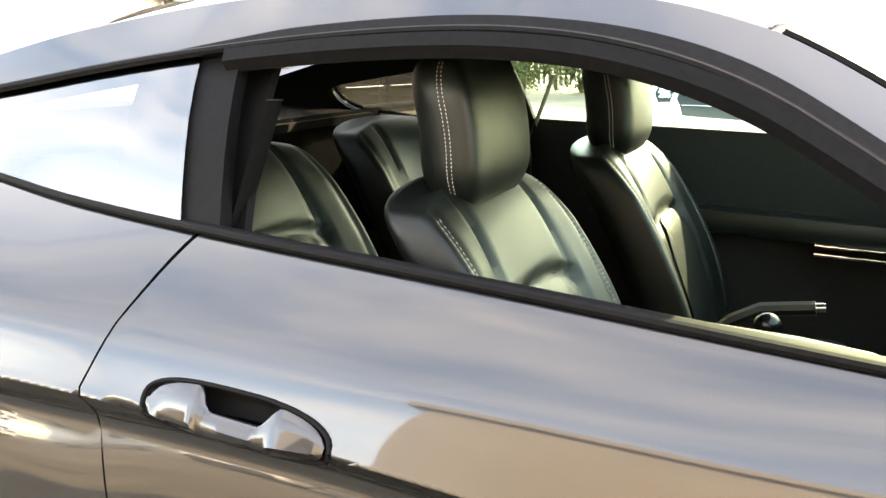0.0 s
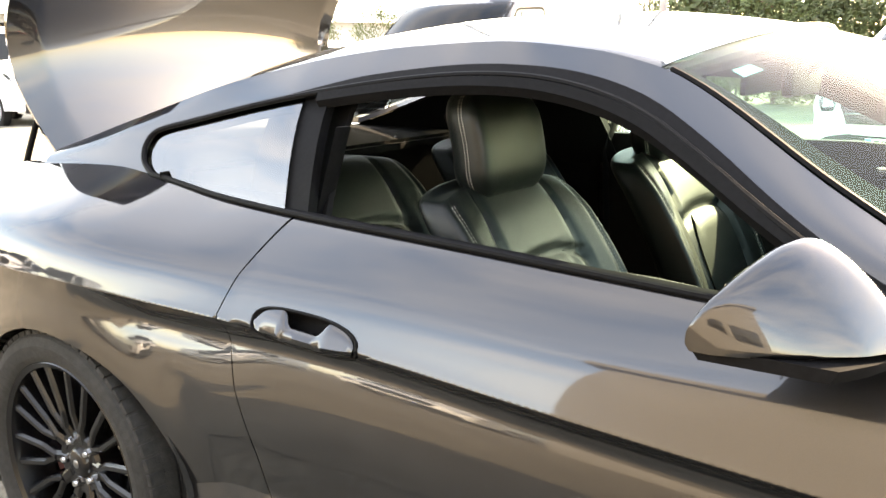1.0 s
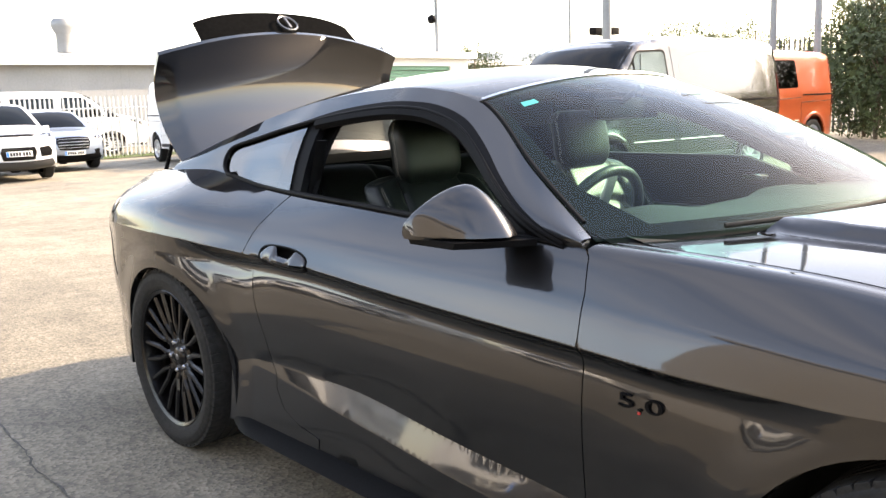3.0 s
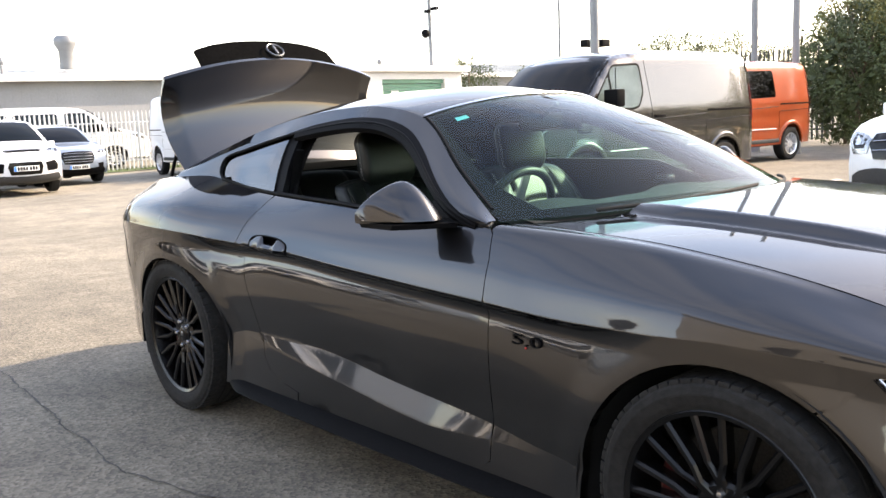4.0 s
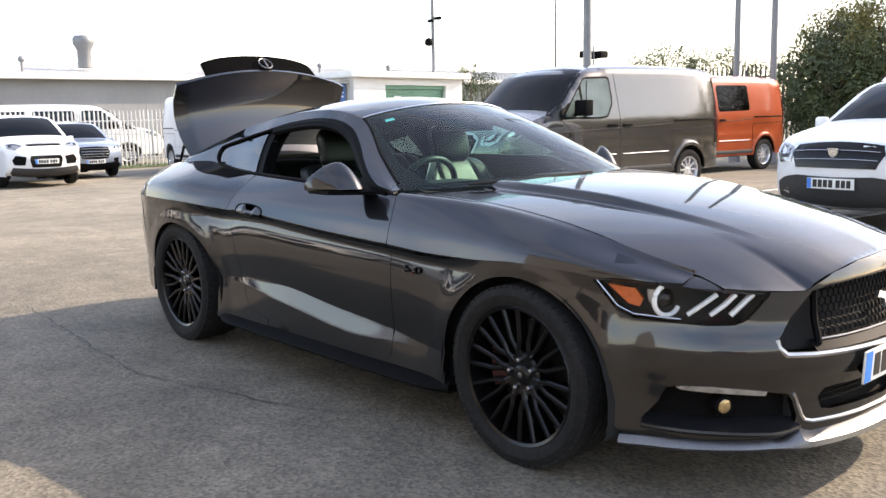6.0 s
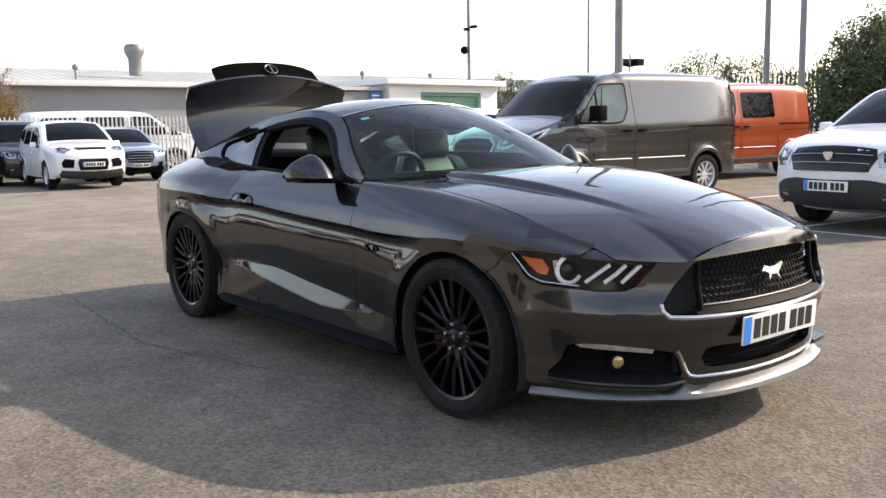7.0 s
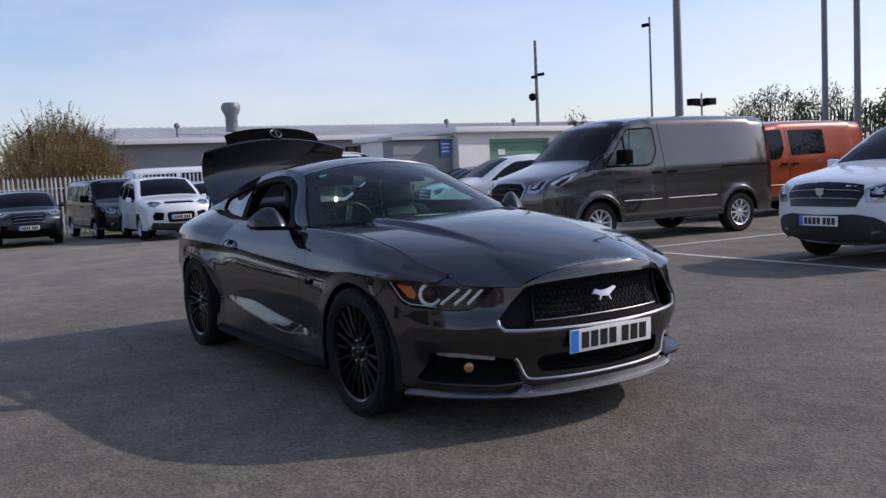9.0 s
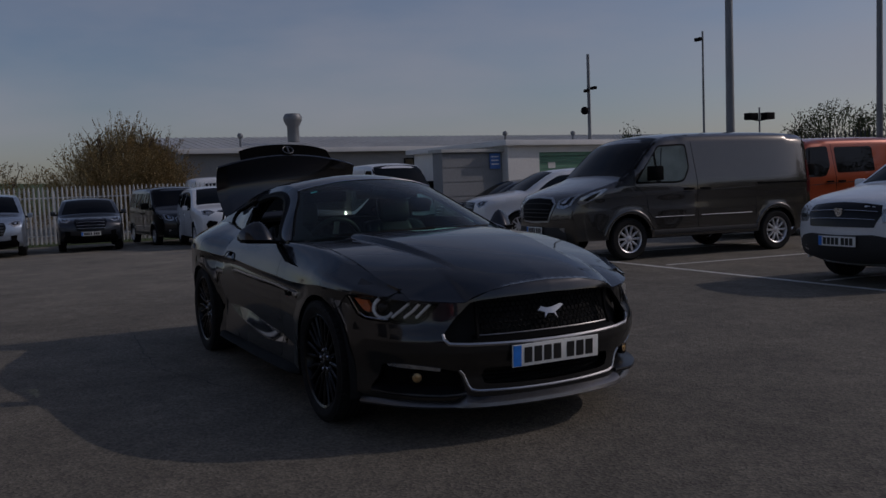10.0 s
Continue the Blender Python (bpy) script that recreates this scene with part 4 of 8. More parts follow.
for s in (-1, 1):
    bm = bmesh.new()
    tube(bm, [nose_at(s * ay(0.405), z, 0.03) for z in lin(0.52, 0.70, 8)], 0.012, 6)
    part("grille_post", bm, TRIM, grille)
# shelf under the mesh, brushed along its front edge
bm = bmesh.new()
grid_of(bm, lambda a, k: nose_at(a, 0.533 - 0.028 * k, 0.042 - 0.034 * k), lin(-ay(0.43), ay(0.43), 30), [0, 0.5, 1.0])
recalc(bm)
part("grille_shelf", solid(bm, 0.004), TRIM, grille)
bm = bmesh.new()
tube(bm, [nose_at(a, 0.533, 0.036) for a in lin(-ay(0.41), ay(0.41), 30)], 0.0045, 6)
part("shelf_edge", bm, SPLITTER, grille, "satin grey edge under the mesh")
bm = bmesh.new()
low = [(ay(0.556), 0.55), (ay(0.552), 0.525), (ay(0.53), 0.502), (ay(0.45), 0.496), (ay(0.2), 0.491), (0.0, 0.489)]
low = low + [(-a, z) for a, z in reversed(low[:-1])]
tube(bm, [nose_at(a, z, 0.004) for a, z in resample(low, 0.03, False)], 0.008, 6, ry=0.010)
part("grille_lip", bm, SATIN, bumper, "bright lower lip of the grille")
# emblem: a plain stretched shape
bm = bmesh.new()
shape = [(1.25 * u, 1.2 * v) for u, v in [(-0.062, 0.004), (-0.045, 0.022), (-0.02, 0.014), (0.02, 0.018), (0.05, 0.026), (0.068, 0.02), (0.04, 0.004), (0.02, -0.006), (0.026, -0.03), (0.012, -0.01), (-0.018, -0.008), (-0.034, -0.026), (-0.03, -0.004), (-0.05, 0.004)]]
sheet([(u, v) for u, v in shape], lambda u, v: nose_at(u, 0.625 + v, 0.012) + Vector((0.006 * math.cos(u * 18) - 0.2 * v, 0, 0)), 0.01, depth=0.012, out=(1, 0, 0), bm=bm)
part("grille_emblem", bm, SATIN, grille, "silver emblem")

# lower intake
bm = bmesh.new()
for z in (0.30, 0.32, 0.34):
    tube(bm, [nose_at(a, z, 0.05) for a in lin(-ay(0.37), ay(0.37), 24)], 0.006, 6)
part("intake_bar", bm, TRIM, bumper)
bm = bmesh.new()
edge = [(ay(0.492), 0.365), (ay(0.478), 0.345), (ay(0.452), 0.283), (ay(0.44), 0.266), (ay(0.41), 0.258), (ay(0.2), 0.252), (0.0, 0.250)]
edge = edge + [(-a, z) for a, z in reversed(edge[:-1])]
tube(bm, [nose_at(a, z, 0.0) for a, z in resample(edge, 0.02, False)], 0.006, 6, ry=0.007)
part("intake_lip", bm, SATIN, bumper, "bright edge of the lower intake")
# unseen block added to stop sunlight leaking through the bumper gaps
bm = bmesh.new()
box(bm, 1.70, 2.17, -0.46, 0.46, 0.176, 0.40, 0.02)
part("undertray", bm, DARK, bumper)
# splitter: one lip that is deep in the middle and runs out along the wings
def splitter(a1, n=80):
    bm = bmesh.new()
    rows = []
    for a in lin(-a1, a1, n):
        k = max(0.0, min(1.0, (abs(a) - ay(0.44)) / 0.12))
        k = k * k * (3 - 2 * k)
        fin = max(0.0, 1 - abs(abs(a) - ay(0.468)) / 0.045)
        out_by, top, foot = 0.042 - 0.022 * k + 0.006 * fin, 0.230 - 0.016 * k + 0.022 * fin, 0.172
        prof = [(0.03, top), (-0.005, top - 0.006), (-out_by, 0.5 * (top + foot)), (-out_by - 0.004, foot + 0.012), (-out_by * 0.6, foot), (0.10, foot)]
        rows.append([bm.verts.new(nose_at(a, max(z, 0.2), d) + Vector((0, 0, min(0, z - 0.2)))) for d, z in prof])
    for r, q in zip(rows, rows[1:]):
        for j in range(5):
            bm.faces.new((r[j], r[j + 1], q[j + 1], q[j]))
    bm.faces.new(rows[0])
    bm.faces.new(rows[-1][::-1])
    return recalc(bm)


part("splitter", splitter(a_of_x(1.76)), SPLITTER, bumper, "satin grey front splitter")
for s in (-1, 1):
    # canard: wedge shelf that closes the recess below the fog lamp, pointed at the wheel
    bm = bmesh.new()
    rows = []
    for t in lin(0, 1, 22):
        a = ay(0.462) + (a_of_x(1.83) - ay(0.462)) * t
        z = 0.250 + 0.004 * t
        o = 0.012 + 0.052 * min(1.0, t / 0.22) * (1 - t) ** 0.6
        rows.append([bm.verts.new(nose_at(s * a, z + 0.028, 0.05)), bm.verts.new(nose_at(s * a, z + 0.004, -o)), bm.verts.new(nose_at(s * a, z - 0.004, -o - 0.002)), bm.verts.new(nose_at(s * a, z - 0.014, -o + 0.006)), bm.verts.new(nose_at(s * a, z - 0.02, 0.05))])
    for r, q in zip(rows, rows[1:]):
        for j in range(5):
            bm.faces.new((r[j], r[(j + 1) % 5], q[(j + 1) % 5], q[j]))
    bm.faces.new(rows[0])
    bm.faces.new(rows[-1][::-1])
    recalc(bm)
    part("canard", bm, SATIN_BLACK, bumper)
    # fog lamp pocket, lamp and clear strip lamp
    fog = [(s * a, z) for a, z in FOG]
    part("fog_pocket", sheet(fog, lambda a, z: nose_at(a, z, 0.045), 0.03, depth=0, out=(1, 0, 0)), TRIM, bumper)
    bm = bmesh.new()
    c = nose_at(s * ay(0.672), 0.324, 0.01)
    way = (nose_at(s * ay(0.672), 0.324, 0.0) - nose_at(s * ay(0.672), 0.324, 0.1)).normalized().lerp(Vector((1, 0, 0)), 0.5).normalized()
    turn = Matrix.Translation(c) @ way.to_track_quat("Z", "Y").to_matrix().to_4x4()
    lathe(bm, [(0.036, -0.03), (0.034, 0.0), (0.024, 0.004)], 20, "Z")
    bmesh.ops.transform(bm, matrix=turn, verts=bm.verts)
    fog_lamp = part("fog_lamp", recalc(bm), TRIM, bumper)
    bm = bmesh.new()
    lathe(bm, [(0.024, 0.002), (0.02, 0.004), (0.012, 0.006), (0.0015, 0.007)], 20, "Z")
    bmesh.ops.transform(bm, matrix=turn, verts=bm.verts)
    part("fog_lens", recalc(bm), FOG_GLASS, fog_lamp, "amber-tinted fog lamp lens")
    strip = [(s * ay(0.572), 0.378), (s * ay(0.64), 0.390), (s * ay(0.70), 0.398), (s * ay(0.745), 0.398), (s * ay(0.765), 0.392), (s * ay(0.758), 0.383), (s * ay(0.70), 0.376), (s * ay(0.63), 0.369), (s * ay(0.576), 0.362)]
    part("strip_lamp", sheet(strip, lambda a, z: nose_at(a, z, -0.002), 0.02, depth=0.02, out=(1, 0, 0)), LAMP_CLEAR, bumper, "clear daytime strip lamp")
    # headlamp: dark bowl, amber corner, ring, lens and three bars under a clear cover
    lamp = [(s * a, z) for a, z in LAMP]
    headlamp = part("headlamp", sheet(lamp, lambda a, z: nose_at(a, min(z, 0.752), 0.062), 0.03, depth=0.006, out=(1, 0, 0)), DARK, coupe, "dark headlamp with amber corner and three light bars")
    fill = on_side([(1.565, 0.64), (1.60, 0.69), (1.655, 0.737), (1.674, 0.732), (1.635, 0.66), (1.61, 0.60)])
    part("wing_return", sheet(fill, flank(s, 0.006), 0.02, depth=0.01, out=(0, s, 0)), PAINT, coupe)
    # painted brow: rises from the top of the lamp to pass under the bonnet and the wing
    foot = resample(LAMP[8:], 0.02, False)
    bm = bmesh.new()
    rows = []
    for a, z in foot:
        p, q = nose_at(s * a, z - 0.002, 0.002), nose_at(s * a, z, 0.06)
        q.z = bonnet_at(q.x, q.y).z - 0.009
        rows.append([bm.verts.new(p.lerp(q, v) + Vector((0, 0, 0.006 * math.sin(math.pi * v)))) for v in lin(0, 1, 7)])
    for r, q in zip(rows, rows[1:]):
        for k in range(6):
            bm.faces.new((r[k], r[k + 1], q[k + 1], q[k]))
    recalc(bm)
    part("lamp_brow", solid(bm, 0.006), PAINT, headlamp)
    cover = part("lamp_cover", sheet(lamp, lambda a, z: nose_at(a, min(z, 0.752), 0.002 - 0.02 * max(0, z - 0.70)), 0.03, depth=0.004, out=(1, 0, 0)), LENS, headlamp)
    cover.visible_shadow = False
    edge_bm = bmesh.new()
    low_edge = [(s * a, z + 0.008) for a, z in LAMP[0:4]]
    tube(edge_bm, [nose_at(a, z, 0.012) for a, z in resample(low_edge, 0.03, False)], 0.0035, 6)
    tube(edge_bm, [nose_at(s * a, z, 0.014) for a, z in resample([(a_of_x(1.675), 0.724), (a_of_x(1.74), 0.735), (a_of_x(1.84), 0.73)], 0.02, False)], 0.003, 6)
    part("lamp_trim", edge_bm, CHROME, headlamp, "bright edging")
    amber = [(s * a_of_x(1.715), 0.712), (s * a_of_x(1.78), 0.652), (s * a_of_x(1.815), 0.644), (s * a_of_x(1.825), 0.668), (s * a_of_x(1.80), 0.704)]
    part("indicator", sheet(amber, lambda a, z: nose_at(a, z, 0.02), 0.02, depth=0.02, out=(1, s, 0)), AMBER, headlamp, "amber indicator")
    c = nose_at(s * a_of_x(1.89), 0.668, 0.038)
    way = Vector((1, -s * -0.35, 0.02)).normalized()
    turn = Matrix.Translation(c) @ way.to_track_quat("Z", "Y").to_matrix().to_4x4()
    bm = bmesh.new()
    arc = [turn @ Vector((0.050 * math.cos(a) * -s, 0.050 * math.sin(a), 0.008)) for a in lin(radians(55), radians(330), 26)]
    tube(bm, arc, 0.0085, 8)
    part("lamp_ring", recalc(bm), LAMP_WHITE, headlamp, "white light ring")
    block = [(s * a_of_x(1.832), 0.700), (s * a_of_x(1.84), 0.655), (s * a_of_x(1.862), 0.648), (s * a_of_x(1.872), 0.70)]
    part("lamp_reflector", sheet(block, lambda a, z: nose_at(a, z, 0.034), 0.02, depth=0.012, out=(1, s, 0)), LAMP_CLEAR, headlamp, "bright reflector")
    bm = bmesh.new()
    lathe(bm, [(0.036, -0.004), (0.032, 0.004), (0.022, 0.010), (0.002, 0.013)], 24, "Z")
    bmesh.ops.transform(bm, matrix=turn, verts=bm.verts)
    part("projector", recalc(bm), GLOSS_BLACK, headlamp, "glass projector")
    for k in range(3):
        y0 = 0.748 - 0.042 * k
        bm = bmesh.new()
        tube(bm, [nose_at(s * ay(y0 - 0.055 * t), 0.626 + 0.068 * t, 0.022) for t in lin(0, 1, 7)], 0.0145, 8, ry=0.0085)
        part("light_bar", recalc(bm), LAMP_WHITE, headlamp, "white light bar")

# number plates: yellow-white plate with a blue end and plain bars for the characters
def number_plate(parent, m, wide=0.52, high=0.111, bars=7):
    bm = bmesh.new()
    box(bm, -0.004, 0.004, -wide / 2, wide / 2, -high / 2, high / 2, 0.002)
    bmesh.ops.transform(bm, matrix=m, verts=bm.verts)
    plate = part("number_plate", bm, PLATE_WHITE, parent, "white number plate with blue end strip")
    bm = bmesh.new()
    box(bm, 0.0042, 0.0055, -wide / 2 + 0.003, -wide / 2 + 0.05, -high / 2 + 0.003, high / 2 - 0.003)
    bmesh.ops.transform(bm, matrix=m, verts=bm.verts)
    part("plate_end", bm, PLATE_BLUE, plate, "blue end strip")
    x = -wide / 2 + 0.068
    for k in range(bars):
        w = 0.046 * wide / 0.52
        bm = bmesh.new()
        box(bm, 0.0042, 0.0055, x, x + w, -0.039 * high / 0.111, 0.039 * high / 0.111)
        bmesh.ops.transform(bm, matrix=m, verts=bm.verts)
        part("plate_bar", bm, INK, plate)
        x += w + (0.012 if k != 3 else 0.035) * wide / 0.52
    return plate


number_plate(bumper, Matrix.Translation((2.312, 0, 0.425)) @ pose(0, 0, 0, 0, 3, 0))
bm = bmesh.new()
box(bm, 2.25, 2.306, -0.2, 0.2, 0.385, 0.465, 0.008)
part("plate_holder", bm, TRIM, bumper)


# wheels
def wheel_meshes(r_tyre, r_rim, wide):
    h = wide / 2
    bm = bmesh.new()
    # tyre section, from the inner bead round the tread to the outer bead; outside is at +h
    prof = [(r_rim, -h * 0.92), (r_rim + 0.02, -h), (r_tyre - 0.035, -h * 1.03), (r_tyre - 0.008, -h * 0.9), (r_tyre - 0.001, -h * 0.6)]
    for g in (-0.42, -0.14, 0.14, 0.42):
        prof += [(r_tyre, h * (g - 0.035)), (r_tyre - 0.006, h * (g - 0.03)), (r_tyre - 0.006, h * (g + 0.03)), (r_tyre, h * (g + 0.035))]
    prof += [(r_tyre - 0.001, h * 0.6), (r_tyre - 0.008, h * 0.9), (r_tyre - 0.02, h * 0.99), (r_tyre - 0.04, h * 1.04), (r_rim + 0.045, h * 1.04), (r_rim + 0.022, h * 1.0), (r_rim + 0.016, h * 0.985), (r_rim + 0.004, h * 0.93), (r_rim - 0.004, h * 0.88)]
    n = 96
    lathe(bm, prof, n)
    recalc(bm)
    tyre = mesh_of("tyre", bm, RUBBER, 25)
    # shoulder blocks
    bm = bmesh.new()
    for k in range(64):
        m = Matrix.Rotation(2 * math.pi * k / 64, 4, "Y")
        b2 = bmesh.new()
        box(bm, r_tyre - 0.016, r_tyre - 0.0025, h * 0.62, h * 0.95, -0.0135, 0.0135, 0.002, m)
        b2.free()
    blocks = mesh_of("tread", bm, RUBBER)
    bm = bmesh.new()
    lathe(bm, [(r_rim - 0.008, h * 0.80), (r_rim + 0.004, h * 0.86), (r_rim + 0.008, h * 0.91), (r_rim + 0.002, h * 0.95), (r_rim - 0.010, h * 0.90), (r_rim - 0.018, h * 0.6), (r_rim - 0.03, h * 0.1), (r_rim - 0.03, -h * 0.85), (r_rim + 0.002, -h * 0.95)], 64)
    recalc(bm)
    rim = mesh_of("wheel", bm, GLOSS_BLACK)
    # one forked spoke along +z
    bm = bmesh.new()
    face, hub = h * 0.84, h * 0.62
    def leg(p0, p1, w0, w1, d0, d1):
        q = []
        for (px, pz), w, d in ((p0, w0, d0), (p1, w1, d1)):
            q.append([bm.verts.new((px - w, d, pz)), bm.verts.new((px - w * 0.45, d + 0.007, pz)), bm.verts.new((px + w * 0.45, d + 0.007, pz)), bm.verts.new((px + w, d, pz)), bm.verts.new((px + w * 0.7, d - 0.04, pz)), bm.verts.new((px - w * 0.7, d - 0.04, pz))])
        for j in range(6):
            bm.faces.new((q[0][j], q[0][(j + 1) % 6], q[1][(j + 1) % 6], q[1][j]))
        bm.faces.new(q[0][::-1])
        bm.faces.new(q[1])
    R = r_rim - 0.008
    t = math.tan(math.pi / 10)
    leg((0, 0.055), (0, R * 0.40), 0.019, 0.015, hub, hub + 0.010)
    for s in (-1, 1):
        leg((s * 0.002, R * 0.36), (s * R * 0.085, R * 0.54), 0.011, 0.0105, hub + 0.010, hub + 0.016)
        leg((s * R * 0.082, R * 0.525), (s * R * 0.145, R * 0.982), 0.0105, 0.0105, hub + 0.016, face - 0.004)
    recalc(bm)
    spoke = mesh_of("spoke", bm, GLOSS_BLACK, 30)
    bm = bmesh.new()
    lathe(bm, [(0.088, hub - 0.05), (0.085, hub + 0.0), (0.075, hub + 0.008), (0.04, hub + 0.004), (0.036, hub + 0.012), (0.028, hub + 0.016), (0.001, hub + 0.017)], 40)
    recalc(bm)
    hub_me = mesh_of("hub", bm, GLOSS_BLACK)
    bm = bmesh.new()
    lathe(bm, [(0.0105, hub - 0.01), (0.0105, hub + 0.014), (0.007, hub + 0.02), (0.001, hub + 0.021)], 8)
    recalc(bm)
    nut = mesh_of("lug_nut", bm, CHROME)
    bm = bmesh.new()
    lathe(bm, [(0.09, 0.0), (0.19, 0.0), (0.19, -0.03), (0.09, -0.03), (0.09, 0.0)], 48)
    recalc(bm)
    disc = mesh_of("brake_disc", bm, STEEL)
    bm = bmesh.new()
    rows = []
    for a in lin(-0.45, 0.45, 9):
        c, s2 = math.cos(a), math.sin(a)
        rows.append([bm.verts.new((-q * c, d, q * s2)) for q, d in ((0.125, 0.035), (0.15, 0.045), (0.195, 0.045), (0.21, 0.03), (0.21, -0.06), (0.125, -0.06))])
    for p, q in zip(rows, rows[1:]):
        for j in range(6):
            bm.faces.new((p[j], p[(j + 1) % 6], q[(j + 1) % 6], q[j]))
    bm.faces.new(rows[0])
    bm.faces.new(rows[-1][::-1])
    recalc(bm)
    caliper = mesh_of("brake_caliper", bm, CALIPER)
    bm = bmesh.new()
    lathe(bm, [(0.001, hub + 0.018), (0.009, hub + 0.018), (0.011, hub + 0.0165)], 16)
    cap = mesh_of("cap_emblem", recalc(bm), SPLITTER)
    return dict(tyre=tyre, blocks=blocks, rim=rim, spoke=spoke, hub=hub_me, nut=nut, disc=disc, caliper=caliper, cap=cap)


def coupe_wheel(meshes, x, y, z, s, spin):
    w = part("wheel", meshes["rim"], None, coupe, "gloss black multi-spoke alloy wheel")
    # the outside of the wheel looks along its own +y
    w.matrix_basis = pose(x, y, z, 0, 0, 0 if s > 0 else 180) @ pose(0, 0, 0, 0, spin, 0)
    part("tyre", meshes["tyre"], None, w)
    tagged(part("tread", meshes["blocks"], None, w), kind="stuff")
    for k in range(10):
        part("spoke", meshes["spoke"], None, w).matrix_basis = pose(0, 0, 0, 0, 36 * k, 0)
    part("hub", meshes["hub"], None, w)
    for k in range(5):
        a = radians(72 * k)
        part("lug_nut", meshes["nut"], None, w, "chrome lug nut").matrix_basis = pose(0.057 * math.sin(a), 0, 0.057 * math.cos(a))
    part("cap_emblem", meshes["cap"], None, w)
    part("brake_disc", meshes["disc"], None, w)
    part("brake_caliper", meshes["caliper"], None, w, "dark red brake caliper").matrix_basis = pose(0, 0, 0, 0, -spin + 180 * (s < 0), 0)
    return w


front_set, rear_set = wheel_meshes(0.338, 0.257, 0.25), wheel_meshes(0.347, 0.260, 0.27)
for s in (-1, 1):
    coupe_wheel(front_set, FRONT_WHEEL[0], s * 0.795, 0.334, s, 9)
    coupe_wheel(rear_set, REAR_WHEEL[0], s * 0.80, 0.343, s, 22)

# door mirrors
MIRROR_DEEP = spline((0, 0.035), (0.06, 0.075), (0.15, 0.112), (0.35, 0.15), (0.6, 0.158), (0.8, 0.135), (1, 0.085))
MIRROR_HIGH = spline((0, 0.026), (0.05, 0.048), (0.12, 0.066), (0.3, 0.097), (0.45, 0.112), (0.57, 0.116), (0.70, 0.104), (0.85, 0.072), (1, 0.028))


def mirror_body(s):
    """Shell with a flat foot and one high shoulder, from the outer tip towards the door."""
    bm = bmesh.new()
    rings = []
    n = 26
    for t in lin(0, 1, 26):
        y, b = 1.035 - 0.205 * t, 0.195 + 0.09 * t
        d, h = MIRROR_DEEP(t), MIRROR_HIGH(t)
        ring = []
        for a in lin(0, math.pi, n):
            c = math.cos(a)
            # steep towards the glass, one long slope towards the front
            up = math.sin(a) ** 0.75 if c > 0 else (1 - (-c) ** 1.45) ** 0.85
            ring.append(bm.verts.new((b + d * (0.32 - 0.32 * c if c > 0 else 0.32 - 0.68 * c), s * y, 0.972 - 0.004 * t + h * up)))
        ring += [bm.verts.new((b + d * q, s * y, 0.964 - 0.004 * t)) for q in (0.85, 0.5, 0.15)]
        rings.append(ring)
    n = len(rings[0])
    for a, b in zip(rings, rings[1:]):
        for j in range(n):
            bm.faces.new((a[j], a[(j + 1) % n], b[(j + 1) % n], b[j]))
    bm.faces.new(rings[0])
    bm.faces.new(rings[-1][::-1])
    return recalc(bm)


